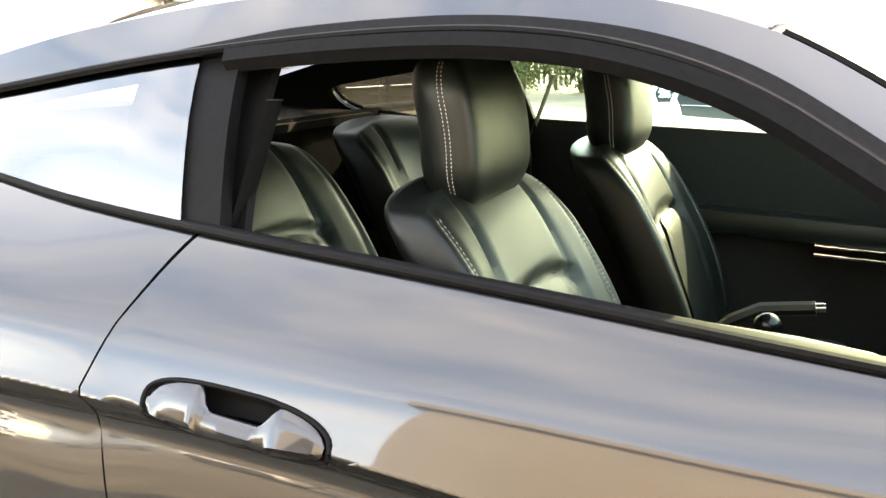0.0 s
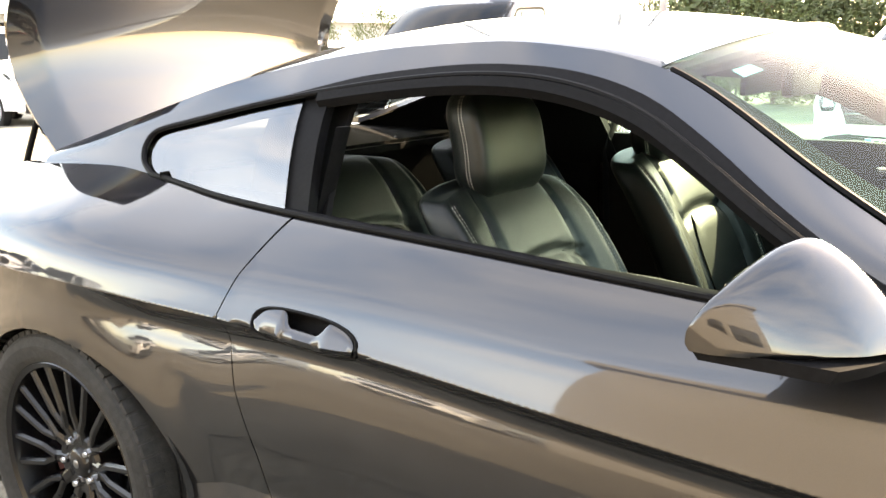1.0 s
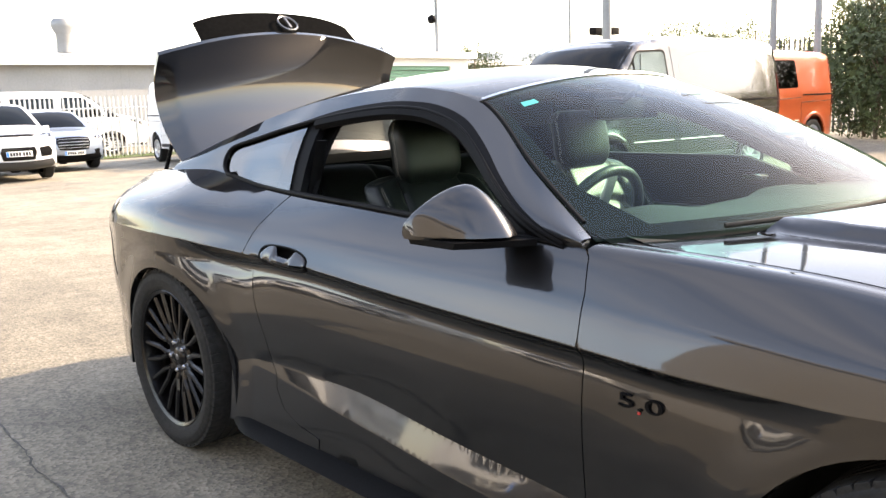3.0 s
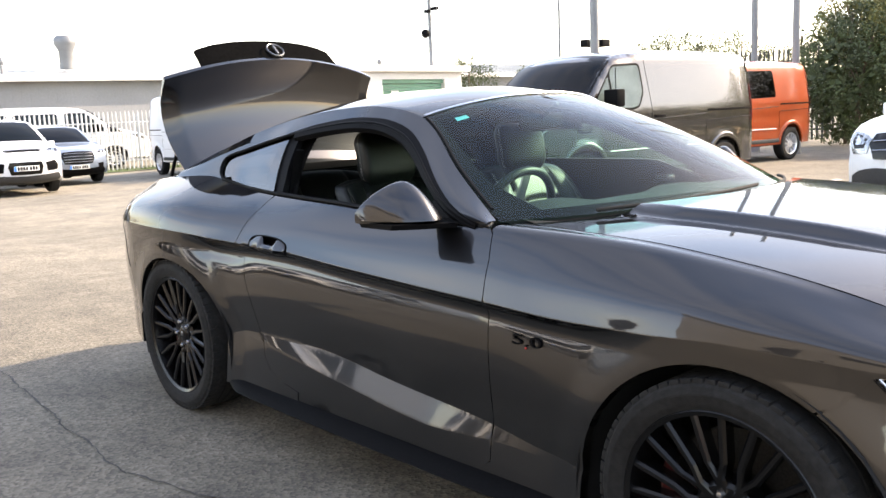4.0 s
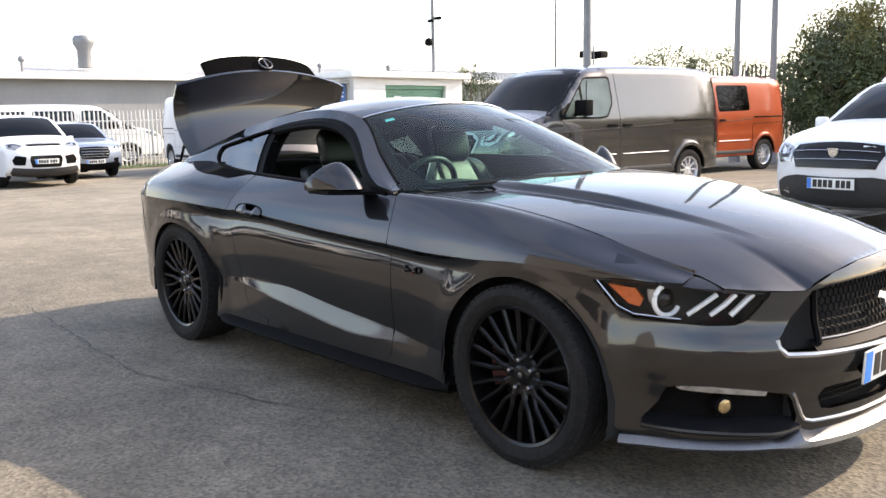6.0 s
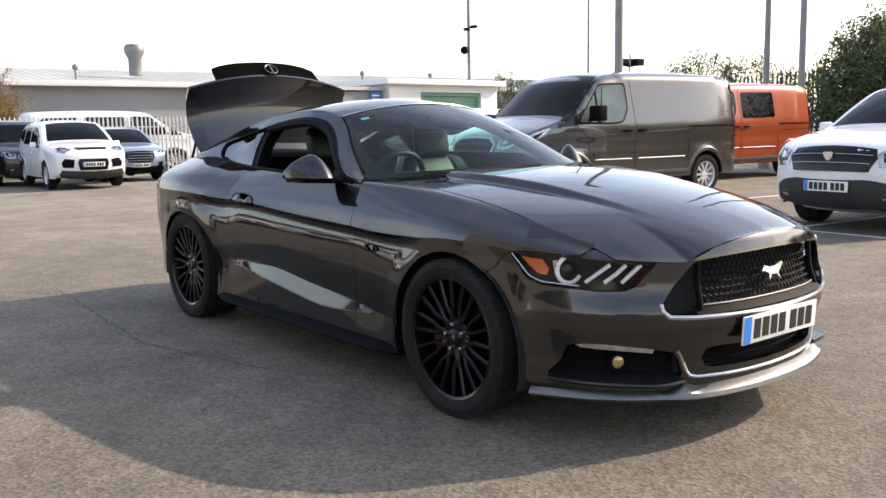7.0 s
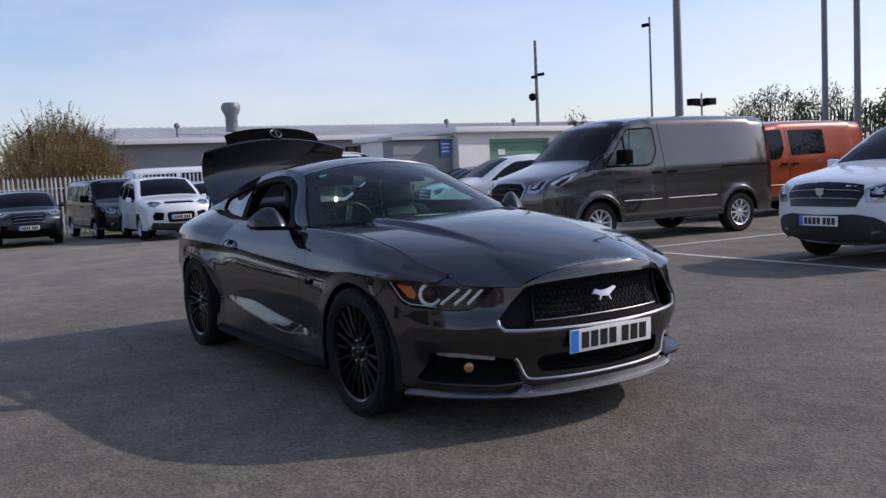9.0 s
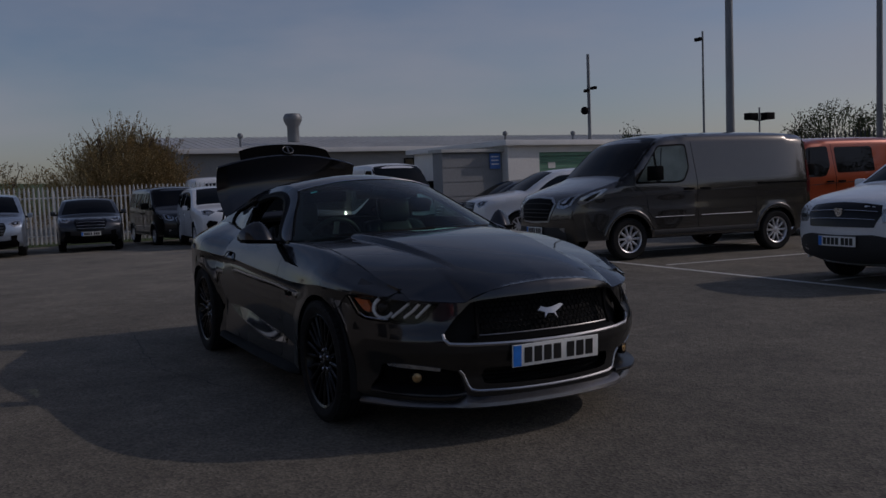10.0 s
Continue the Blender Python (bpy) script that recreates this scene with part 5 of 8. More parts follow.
doors = [o for o in coupe.children if o.name.startswith("door") and "_" not in o.name]
for s, door in zip((-1, 1), doors):
    shell = part("mirror", mirror_body(s), PAINT, door, "grey door mirror on a black foot", sharp=60)
    bm = bmesh.new()
    rings = []
    for t in lin(0, 1, 12):
        y = 1.02 - 0.20 * t
        cx, w = 0.255 + 0.11 * t, 0.115 - 0.055 * t - 0.05 * max(0, 0.25 - t)
        rings.append([bm.verts.new((cx + w * u * (1.0 if u > 0 else 0.6), s * y, z)) for u, z in ((-1, 0.966 - 0.010 * t), (1, 0.966 - 0.010 * t), (0.92, 0.950 - 0.010 * t), (-0.8, 0.950 - 0.010 * t))])
    for a, b in zip(rings, rings[1:]):
        for j in range(4):
            bm.faces.new((a[j], a[(j + 1) % 4], b[(j + 1) % 4], b[j]))
    bm.faces.new(rings[0])
    bm.faces.new(rings[-1][::-1])
    recalc(bm)
    part("mirror_foot", bm, TRIM, door)
    bm = bmesh.new()
    grid_of(bm, lambda y, z: Vector((0.19 + 0.44 * (1.035 - y), s * y, z)), lin(0.89, 0.97, 6), lin(0.98, 1.03, 5))
    recalc(bm)
    part("mirror_glass", solid(bm, 0.003), CHROME, door, "mirror glass")
    # handle: a recessed cup and a bowed grip with a black-ringed end
    bm = bmesh.new()
    ring = HANDLE_RING
    f = flank(s, -0.0015)
    tube(bm, [f(x, w) for x, w in on_side(ring)], 0.003, 6, closed=True)
    part("handle_recess_rim", bm, TRIM, door)
    bm = bmesh.new()
    def bowl(x, w):
        y, z = skin(x, w / WS)
        r = math.hypot((x + 0.56) / 0.128, (z - 0.818 + 0.055 * (x + 0.685)) / 0.036)
        return Vector((x, s * (y - 0.04 * max(0.0, 1 - r ** 3)), z))
    sheet(handle_hole, bowl, 0.012, depth=0, out=(0, s, 0), bm=bm)
    part("handle_cup", bm, TRIM, door)
    bm = bmesh.new()
    rows = []
    for t in lin(0.004, 0.996, 40):
        x = -0.683 + 0.246 * t
        e = 0.0325 * max(0.0, 1 - abs(2 * t - 1) ** 3.4) ** 0.62 + 0.0015
        # the finger hole opens the upper half of the middle
        gap = max(0.0, min(1.0, (t - 0.28) / 0.08)) * max(0.0, min(1.0, (0.76 - t) / 0.14))
        gap = gap * gap * (3 - 2 * gap)
        top, low = handle_mid(x) + e * (1 - 0.85 * gap), handle_mid(x) - e
        bow = 0.003 + 0.011 * math.sin(math.pi * t) ** 1.1
        prof = [(0.0, -0.1), (0.05, 0.42), (0.30, 0.72), (0.60, 0.98), (0.84, 1.0), (0.96, 0.6), (1.0, -0.1), (0.5, -0.4)]
        row = []
        for q, k in prof:
            z = top + (low - top) * q
            y, _ = skin(x, w_at(x, z))
            row.append(bm.verts.new((x, s * (y + bow * k), z)))
        rows.append(row)
    for a, b in zip(rows, rows[1:]):
        for j in range(8):
            bm.faces.new((a[j], a[(j + 1) % 8], b[(j + 1) % 8], b[j]))
    bm.faces.new(rows[0])
    bm.faces.new(rows[-1][::-1])
    recalc(bm)
    part("handle", bm, PAINT, door, "grey pull handle", sharp=60)

# wing badge with a number
for s in (-1, 1):
    text = bpy.data.curves.new("badge", "FONT")
    text.body, text.size, text.extrude, text.align_x, text.align_y = "5.0", 0.054, 0.003, "CENTER", "CENTER"
    tmp = bpy.data.objects.new("badge_text", text)
    scene.collection.objects.link(tmp)
    me = bpy.data.meshes.new_from_object(tmp.evaluated_get(bpy.context.evaluated_depsgraph_get()))
    bpy.data.objects.remove(tmp)
    me.materials.clear()
    me.materials.append(TRIM)
    wing = [o for o in coupe.children if o.name.startswith("front_wing")][0 if s < 0 else 1]
    badge = part("wing_badge", me, None, wing, "black 5.0 badge with a red point")
    y, z = skin(0.755, w_at(0.755, 0.655))
    badge.matrix_basis = pose(0.755, s * (y + 0.003), 0.655, 90 if s < 0 else 90, 0, 0 if s < 0 else 180) @ Matrix.Diagonal((1.75, 0.8, 1, 1))
    bm = bmesh.new()
    box(bm, 0.750, 0.757, s * (y + 0.003), s * (y + 0.006), 0.634, 0.640, 0.001)
    part("badge_point", bm, RED, badge, "red point").matrix_parent_inverse = badge.matrix_basis.inverted()

# raised boot lid with black rear panel
def lid_at(u, v):
    """u -1..1 across, v 0 at the hinge to 1 at the lip."""
    half = 0.640 - 0.075 * (1 - v) ** 2.4
    x = -1.735 - 0.170 * math.sin(v * math.pi * 0.60) + 0.085 * v ** 3
    z = 1.0 + 0.515 * v + 0.095 * v * v * (1 - abs(u) ** 2.0)
    x += -0.06 * abs(u) ** 2.4 * (1 - 0.5 * v)
    # the sides fold away beyond a soft edge line
    fold = max(0.0, abs(u) - 0.86)
    x -= 0.16 * fold * fold / (fold + 0.02)
    return Vector((x, half * u, z))


bm = bmesh.new()
grid_of(bm, lid_at, lin(-1, -0.8, 12) + lin(-0.77, 0.77, 33) + lin(0.8, 1, 12), lin(0, 1, 33))
recalc(bm)
bm.normal_update()
if sum((f.normal.x for f in bm.faces)) < 0:
    bmesh.ops.reverse_faces(bm, faces=bm.faces)
lid = part("boot_lid", solid(bm, -0.025), PAINT, coupe, "raised boot lid")
bm = bmesh.new()
def fascia(u, v):
    top = lid_at(u * 0.62, 1.0)
    return Vector((top.x - 0.015 - 0.12 * v, 0.43 * u * (1 - 0.03 * v), lid_at(u * 0.62, 1.0).z - 0.012 + 0.11 * v - 0.02 * (abs(u) ** 5)))
grid_of(bm, fascia, lin(-1, 1, 30), lin(0, 1, 6))
recalc(bm)
bm.normal_update()
rear_panel = part("rear_panel", solid(bm, 0.012), LID_BLACK, lid, "black rear panel with round emblem")
bm = bmesh.new()
c, e = fascia(0.02, 0.34), fascia(0.02, 0.6) - fascia(0.02, 0.3)
nrm = Vector((0, 1, 0)).cross(e).normalized()
nrm = nrm if nrm.x > 0 else -nrm
lathe(bm, [(0.050, -0.004), (0.052, 0.004), (0.048, 0.008), (0.044, 0.006), (0.043, 0.002)], 32, "Z")
box(bm, -0.035, 0.035, -0.006, 0.006, 0, 0.009, 0.001)
bmesh.ops.transform(bm, matrix=Matrix.Translation(c + nrm * 0.022) @ nrm.to_track_quat("Z", "X").to_matrix().to_4x4(), verts=bm.verts)
part("lid_emblem", recalc(bm), SPLITTER, rear_panel, "round chrome emblem")
for s in (-1, 1):
    bm = bmesh.new()
    tube(bm, [(-1.99, s * 0.60, 0.96), (-1.95, s * 0.59, 1.05), (-1.90, s * 0.58, 1.15)], 0.009, 8)
    part("lid_strut", bm, TRIM, lid)

# tail: boot opening, rear bumper, lamps
bm = bmesh.new()
def tail_at(u, v):
    y = u
    x = -2.25 - 0.16 * (1 - (abs(y) / 0.70) ** 2.4)
    return Vector((x + 0.03 * v, y, 0.28 + 0.56 * v))
grid_of(bm, tail_at, lin(-0.69, 0.69, 30), lin(0, 1, 8))
recalc(bm)
part("rear_bumper", solid(bm, 0.02), PAINT, coupe)
bm = bmesh.new()
grid_of(bm, lambda y, v: Vector((-1.74 - 0.62 * v, y, 0.985 - 0.10 * v ** 2)), lin(-0.62, 0.62, 12), lin(0, 1, 8))
recalc(bm)
part("boot_sill", solid(bm, 0.02), DARK, coupe)
for s in (-1, 1):
    bm = bmesh.new()
    grid_of(bm, lambda x, w: flank(s, 0.0)(x, w * WS), lin(-1.72, -2.13, 12), lin(7, 7.95, 5))
    part("deck_edge", recalc(bm), PAINT, coupe)
    for k in range(3):
        bm = bmesh.new()
        y0 = 0.59 - 0.1 * k
        box(bm, -2.375 + 0.02 * (2 - k), -2.30, s * (y0 - 0.03), s * (y0 + 0.03), 0.72, 0.90, 0.01)
        part("tail_lamp", bm, LAMP_RED, coupe, "red tail lamp bar")
    bm = bmesh.new()
    cut = smooth_path([(-2.24, 0.85), (-2.14, 0.80), (-2.02, 0.785), (-1.95, 0.74), (-1.90, 0.67), (-1.845, 0.605)], 3)
    tube(bm, [flank(s, 0.001)(x, w) for x, w in on_side(cut)], 0.0032, 6)
    part("bumper_gap", bm, DARK, coupe)
    bm = bmesh.new()
    sheet(on_side([(-2.25, 0.875), (-2.16, 0.845), (-2.13, 0.80), (-2.16, 0.785), (-2.26, 0.80)]), flank(s, -0.003), 0.02, depth=0.008, out=(0, s, 0), bm=bm)
    part("side_marker", bm, GLOSS_BLACK, coupe)

# wipers, sticker, washer jets
for y0, y1, k in ((-0.55, 0.05, 0), (0.0, 0.55, 1)):
    bm = bmesh.new()
    pts = [screen_at(y0 / 0.75 + (y1 - y0) / 0.75 * t, 0.004 + 0.03 * t) + Vector((0.010, 0, 0.010)) for t in lin(0, 1, 10)]
    tube(bm, pts, 0.006, 6)
    part("wiper", bm, DARK, coupe)
bm = bmesh.new()
sheet([(-0.86, 0.868), (-0.785, 0.872), (-0.785, 0.905), (-0.855, 0.905)], lambda u, v: screen_at(u, v) - Vector((0.004, 0, 0.006)), 0.03, depth=0, out=(1, 0, 1), bm=bm)
part("screen_sticker", bm, TEAL, windscreen, "small teal sticker")

# ---- the grey coupe: inside ----
def seat_meshes():
    """Front seat: cushion, backrest with bolsters, headrest; facing +x, its middle at y 0, the floor at z 0.25."""
    def shape(a, v):
        """Upholstered back: a round the section (0 at the front), v from the hip to the top."""
        q = max(0.0, (v - 0.84) / 0.16)
        end = max(0.0, 1 - q ** 2.6) ** 0.42
        sa, ca = math.sin(a), math.cos(a)
        u = math.copysign(abs(sa) ** 0.62, sa)
        half = (0.25 + 0.02 * math.sin(math.pi * min(1, v * 1.1))) * (0.84 + 0.16 * end)
        bol = 0.075 * abs(u) ** 2.6 * math.sin(math.pi * min(1, 0.10 + v * 0.80)) ** 0.6
        deep = 0.062 * (0.4 + 0.6 * end)
        x = -0.235 - 0.25 * v + 0.03 * math.sin(math.pi * v) + bol * (1 if ca > 0 else 0.5)
        x += deep * math.copysign(abs(ca) ** 0.6, ca)
        if ca > 0:
            au = abs(u)
            x -= 0.017 * math.exp(-((au - 0.64 + 0.10 * v) / 0.035) ** 2) * end
            x -= 0.007 * math.exp(-((au - 0.90) / 0.03) ** 2) * end
            if au < 0.62:
                x -= 0.015 * math.exp(-((v - 0.73 + 0.12 * au * au) / 0.02) ** 2)
                x += 0.012 * math.cos(au / 0.62 * math.pi / 2)
        return Vector((x, half * u, 0.46 + 0.575 * v - 0.02 * abs(u) ** 3 * q))
    def back(u, v):
        return shape(math.copysign(math.asin(min(1, abs(u)) ** (1 / 0.62)), u), v)
    def insert(u, v):
        return back(u * 0.50, 0.06 + v * 0.66) + Vector((0.004 + 0.006 * (1 - u ** 4), 0, 0))
    def loft(fn, n, vs):
        bm = bmesh.new()
        rings = [[bm.verts.new(fn(2 * math.pi * j / n, v)) for j in range(n)] for v in vs]
        for a, b in zip(rings, rings[1:]):
            for j in range(n):
                bm.faces.new((a[j], a[(j + 1) % n], b[(j + 1) % n], b[j]))
        bm.faces.new(rings[0][::-1])
        bm.faces.new(rings[-1])
        return recalc(bm)
    backrest = mesh_of("backrest", loft(shape, 96, lin(0, 0.82, 40) + lin(0.835, 0.93, 8) + [0.95, 0.965, 0.98, 0.99, 0.997, 1.0]), LEATHER, 80)
    bm = bmesh.new()
    rounded = [(math.copysign(abs(math.cos(a)) ** 0.45, math.cos(a)), 0.5 + 0.5 * math.copysign(abs(math.sin(a)) ** 0.6, math.sin(a))) for a in lin(0, 2 * math.pi, 41)[:-1]]
    sheet(rounded, insert, 0.08, depth=0.02, out=(1, 0, 0.3), bm=bm)
    panel = mesh_of("back_insert", bm, LEATHER, 60)
    bm = bmesh.new()
    for s in (-1, 1):
        tube(bm, [back(s * (0.64 - 0.10 * v), v) for v in lin(0.06, 0.97, 30)], 0.0022, 5)
    tube(bm, [back(u, 0.73 - 0.12 * u * u) for u in lin(-0.56, 0.56, 20)], 0.0022, 5)
    piping = mesh_of("piping", bm, TRIM)
    bm = bmesh.new()
    for s in (-1, 1):
        for d in (-0.016, 0.016):
            path = [back(s * (0.90 + d), v) + Vector((0.001, s * 0.0005, 0)) for v in lin(0.25, 0.97, 110)]
            for a, b in list(zip(path, path[1:]))[::2]:
                rod(bm, a, b, 0.00045, n=4, caps=False)
    stitch = mesh_of("stitching", bm, THREAD)
    # headrest
    def head(a, t):
        """a round the section, t along z."""
        e = abs(2 * t - 1)
        q = max(0.0, (e - 0.40) / 0.60)
        end = math.sqrt(max(0.0, 1 - q * q))
        w, d = 0.130 * (0.60 + 0.40 * end), 0.064 * (0.45 + 0.55 * end)
        ca, sa = math.cos(a), math.sin(a)
        x = d * math.copysign(abs(ca) ** 0.7, ca) - 0.035 * t + 0.022 * abs(sa) ** 3 + 0.012 * math.sin(math.pi * t)
        return Vector((-0.445 + x, w * math.copysign(abs(sa) ** 0.7, sa), 1.005 + 0.215 * t))
    rest = mesh_of("headrest", loft(head, 64, [0, 0.003, 0.01, 0.025, 0.045] + lin(0.07, 0.93, 24) + [0.955, 0.975, 0.99, 0.997, 1.0]), LEATHER, 80)
    bm = bmesh.new()
    for s in (-1, 1):
        for d in (0.0, 0.07):
            path = [head(s * (1.60 + d), t) + Vector((-0.0004, s * 0.0006, 0)) for t in lin(0.04, 0.97, 70)]
            for a, b in list(zip(path, path[1:]))[::2]:
                rod(bm, a, b, 0.0006, n=4, caps=False)
    rest_stitch = mesh_of("headrest_stitching", bm, THREAD)
    bm = bmesh.new()
    rod(bm, (-0.475, 0, 0.96), (-0.455, 0, 1.03), 0.006)
    box(bm, -0.49, -0.455, -0.016, 0.016, 1.005, 1.016, 0.003)
    posts = mesh_of("headrest_post", bm, CHROME)
    # cushion
    bm = bmesh.new()
    def cush(u, v):
        bol = 0.06 * abs(u) ** 3
        return Vector((-0.36 + 0.52 * v, 0.26 * u, 0.44 + 0.06 * v + bol - 0.05 * max(0, v - 0.85) / 0.15))
    grid_of(bm, cush, lin(-1, 1, 17), lin(0, 1, 17))
    recalc(bm)
    solid(bm, 0.16)
    cushion = mesh_of("cushion", bm, LEATHER, 60)
    return dict(backrest=backrest, back_insert=panel, piping=piping, stitching=stitch, headrest=rest, headrest_stitching=rest_stitch, headrest_post=posts, cushion=cushion)


seat_set = seat_meshes()
for y in (-0.37, 0.37):
    seat = part("front_seat", seat_set["cushion"], None, coupe, "black leather sports seat with pale stitching")
    seat.matrix_basis = pose(-0.035 if y < 0 else 0.03, y, 0)
    for k in ("backrest", "back_insert", "piping", "stitching", "headrest", "headrest_stitching"):
        tagged(part(k, seat_set[k], None, seat), kind="stuff" if "stitch" in k else "")
    for q in (-0.06, 0.06):
        part("headrest_post", seat_set["headrest_post"], None, seat).matrix_basis = pose(0, q, 0)

# rear seats
for s in (-1, 1):
    rear = part("rear_seat", seat_set["backrest"], None, coupe, "black leather rear seat")
    rear.matrix_basis = pose(-0.54, s * 0.35, 0.01)
    part("rear_insert", seat_set["back_insert"], None, rear)
    bm = bmesh.new()
    grid_of(bm, lambda u, v: Vector((-0.9 + 0.35 * v, s * 0.36 + 0.27 * u, 0.52 + 0.05 * v)), lin(-1, 1, 9), lin(0, 1, 9))
    recalc(bm)
    part("rear_cushion", solid(bm, 0.12), LEATHER, coupe)
    bm = bmesh.new()
    tube(bm, [(-0.66, s * 0.655, 1.16), (-0.72, s * 0.66, 0.98), (-0.70, s * 0.65, 0.6)], 0.022, 6, ry=0.003)
    part("seat_belt", bm, TRIM, coupe)
    # door card with armrest, ribs and bright handle
    bm = bmesh.new()
    grid_of(bm, lambda x, v: Vector((x, s * (0.70 + 0.055 * (x + 0.72) / 1.3 + 0.03 * math.sin(v * 3.1)), 0.30 + ((0.66 if s < 0 else 0.74) - 0.14 * max(0.0, min(1.0, (x - 0.08) / 0.42))) * v)), lin(-0.74, 0.58, 20), lin(0, 1, 14))
    recalc(bm)
    card = part("door_card", solid(bm, 0.02), PLASTIC, coupe, "black door lining with ribbed panel")
    low = 0 if s > 0 else -0.17
    bm = bmesh.new()
    box(bm, -0.46, 0.42, s * 0.655, s * 0.735, 0.775 + low, 0.84 + low, 0.022)
    part("armrest", bm, LEATHER, card)
    for k in range(6):
        bm = bmesh.new()
        x = -0.34 + 0.042 * k
        tube(bm, [(x + 0.035, s * (0.732 + 0.04 * (x + 0.72)), 0.86 + low), (x, s * (0.728 + 0.04 * (x + 0.72)), 0.985 + low)], 0.009, 6)
        part("panel_rib", bm, PLASTIC, card)
    bm = bmesh.new()
    tube(bm, [(x, s * (0.735 + 0.04 * (x + 0.72)), z + low) for x, z in ((-0.40, 0.853), (-0.10, 0.855), (0.02, 0.89), (0.05, 0.94), (0.03, 0.995), (-0.42, 1.005))], 0.006, 6)
    part("panel_moulding", bm, PLASTIC, card)
    bm = bmesh.new()
    box(bm, 0.05, 0.21, s * 0.735, s * 0.765, 0.925 + low, 0.99 + low, 0.012)
    part("release_bezel", bm, GLOSS_BLACK, card)
    bm = bmesh.new()
    box(bm, 0.07, 0.175, s * 0.722, s * 0.738, 0.942 + low, 0.974 + low, 0.006)
    part("release_handle", bm, CHROME, card, "chrome release handle")
    for z0 in (0.748, 0.770):
        bm = bmesh.new()
        box(bm, 0.03, 0.20, s * 0.648, s * 0.66, z0 + low, z0 + low + 0.009, 0.003)
        part("trim_bar", bm, CHROME, card, "bright trim bar of the armrest")
    # lining beside the rear seats
    bm = bmesh.new()
    grid_of(bm, lambda x, v: Vector((x, s * (0.66 - 0.06 * (-0.74 - x)), 0.35 + 0.66 * v)), lin(-1.45, -0.74, 8), lin(0, 1, 8))
    recalc(bm)
    part("rear_lining", solid(bm, 0.01), CLOTH, coupe)

bm = bmesh.new()
grid_of(bm, lambda x, y: Vector((x, y, 0.26 + 0.1 * max(0, x - 0.6))), lin(-1.5, 1.0, 10), lin(-0.74, 0.74, 8))
recalc(bm)
part("cabin_floor", solid(bm, 0.02), CARPET, coupe)
bm = bmesh.new()
grid_of(bm, lambda y, v: Vector((-1.18 - 0.55 * v, y, 1.03 + 0.01 * v)), lin(-0.62, 0.62, 8), lin(0, 1, 6))
recalc(bm)
part("parcel_shelf", solid(bm, 0.02), CLOTH, coupe)
bm = bmesh.new()
grid_of(bm, lambda y, z: Vector((-1.2, y, z)), lin(-0.7, 0.7, 4), lin(0.26, 1.04, 4))
part("rear_bulkhead", recalc(bm), CARPET, coupe)

# dashboard: broad top, hooded dials, face
bm = bmesh.new()
def dash(u, t):
    """u across, t along the section from the screen to the knee."""
    prof = [(0.86, 0.945), (0.70, 0.965), (0.50, 0.965), (0.40, 0.955), (0.345, 0.925), (0.34, 0.87), (0.37, 0.80), (0.36, 0.70), (0.40, 0.60), (0.55, 0.50)]
    i = min(int(t * 9), 8)
    f = t * 9 - i
    x = prof[i][0] + (prof[i + 1][0] - prof[i][0]) * f
    z = prof[i][1] + (prof[i + 1][1] - prof[i][1]) * f
    y = 0.72 * u
    hump = math.exp(-((t - 0.33) / 0.11) ** 2)
    for c in (-0.37, 0.37):
        g = math.exp(-((y - c) / 0.15) ** 4) * hump
        z += (0.024 if c < 0 else 0.012) * g
        x -= 0.03 * g
    deep = max(0.0, 1 - t / 0.3)
    return Vector((x + 0.05 * (1 - u * u) * deep - 0.16 * u ** 4 * deep, y, z))
grid_of(bm, dash, lin(-1, 1, 41), lin(0, 1, 28))
recalc(bm)
dashboard = part("dashboard", bm, PLASTIC, coupe, "black soft-touch dashboard with hooded dials", sharp=60)
bm = bmesh.new()
for y in (-0.47, -0.28):
    r = bmesh.new()
    lathe(bm, [(0.05, 0), (0.055, 0.012), (0.062, 0.012)], 24, "X")
    bmesh.ops.transform(bm, matrix=Matrix.Translation((0.0, 0, 0)), verts=[])
    r.free()
bmesh.ops.transform(bm, matrix=Matrix.Translation((0.338, -0.37, 0.895)), verts=bm.verts)
part("dial_ring", recalc(bm), SATIN, dashboard)
bm = bmesh.new()
box(bm, 0.325, 0.34, -0.12, 0.14, 0.74, 0.88, 0.01)
part("centre_screen", bm, GLOSS_BLACK, dashboard)
bm = bmesh.new()
box(bm, -0.62, 0.40, -0.105, 0.105, 0.28, 0.62, 0.03)
box(bm, -0.62, -0.25, -0.10, 0.10, 0.6, 0.71, 0.03)
console = part("centre_console", bm, PLASTIC, coupe)
bm = bmesh.new()
rod(bm, (0.0, -0.02, 0.60), (-0.03, -0.02, 0.74), 0.012)
bmesh.ops.create_uvsphere(bm, u_segments=14, v_segments=10, radius=0.026, matrix=Matrix.Translation((-0.032, -0.02, 0.755)))
part("gear_lever", bm, GLOSS_BLACK, console)
bm = bmesh.new()
tube(bm, [(-0.20, 0.05, 0.62), (-0.10, 0.05, 0.735), (-0.05, 0.05, 0.765), (0.045, 0.05, 0.782)], 0.014, 8)
brake = part("brake_lever", bm, LEATHER, console)
bm = bmesh.new()
rod(bm, (0.045, 0.05, 0.782), (0.062, 0.05, 0.785), 0.009)
part("lever_button", bm, CHROME, brake, "chrome release button")

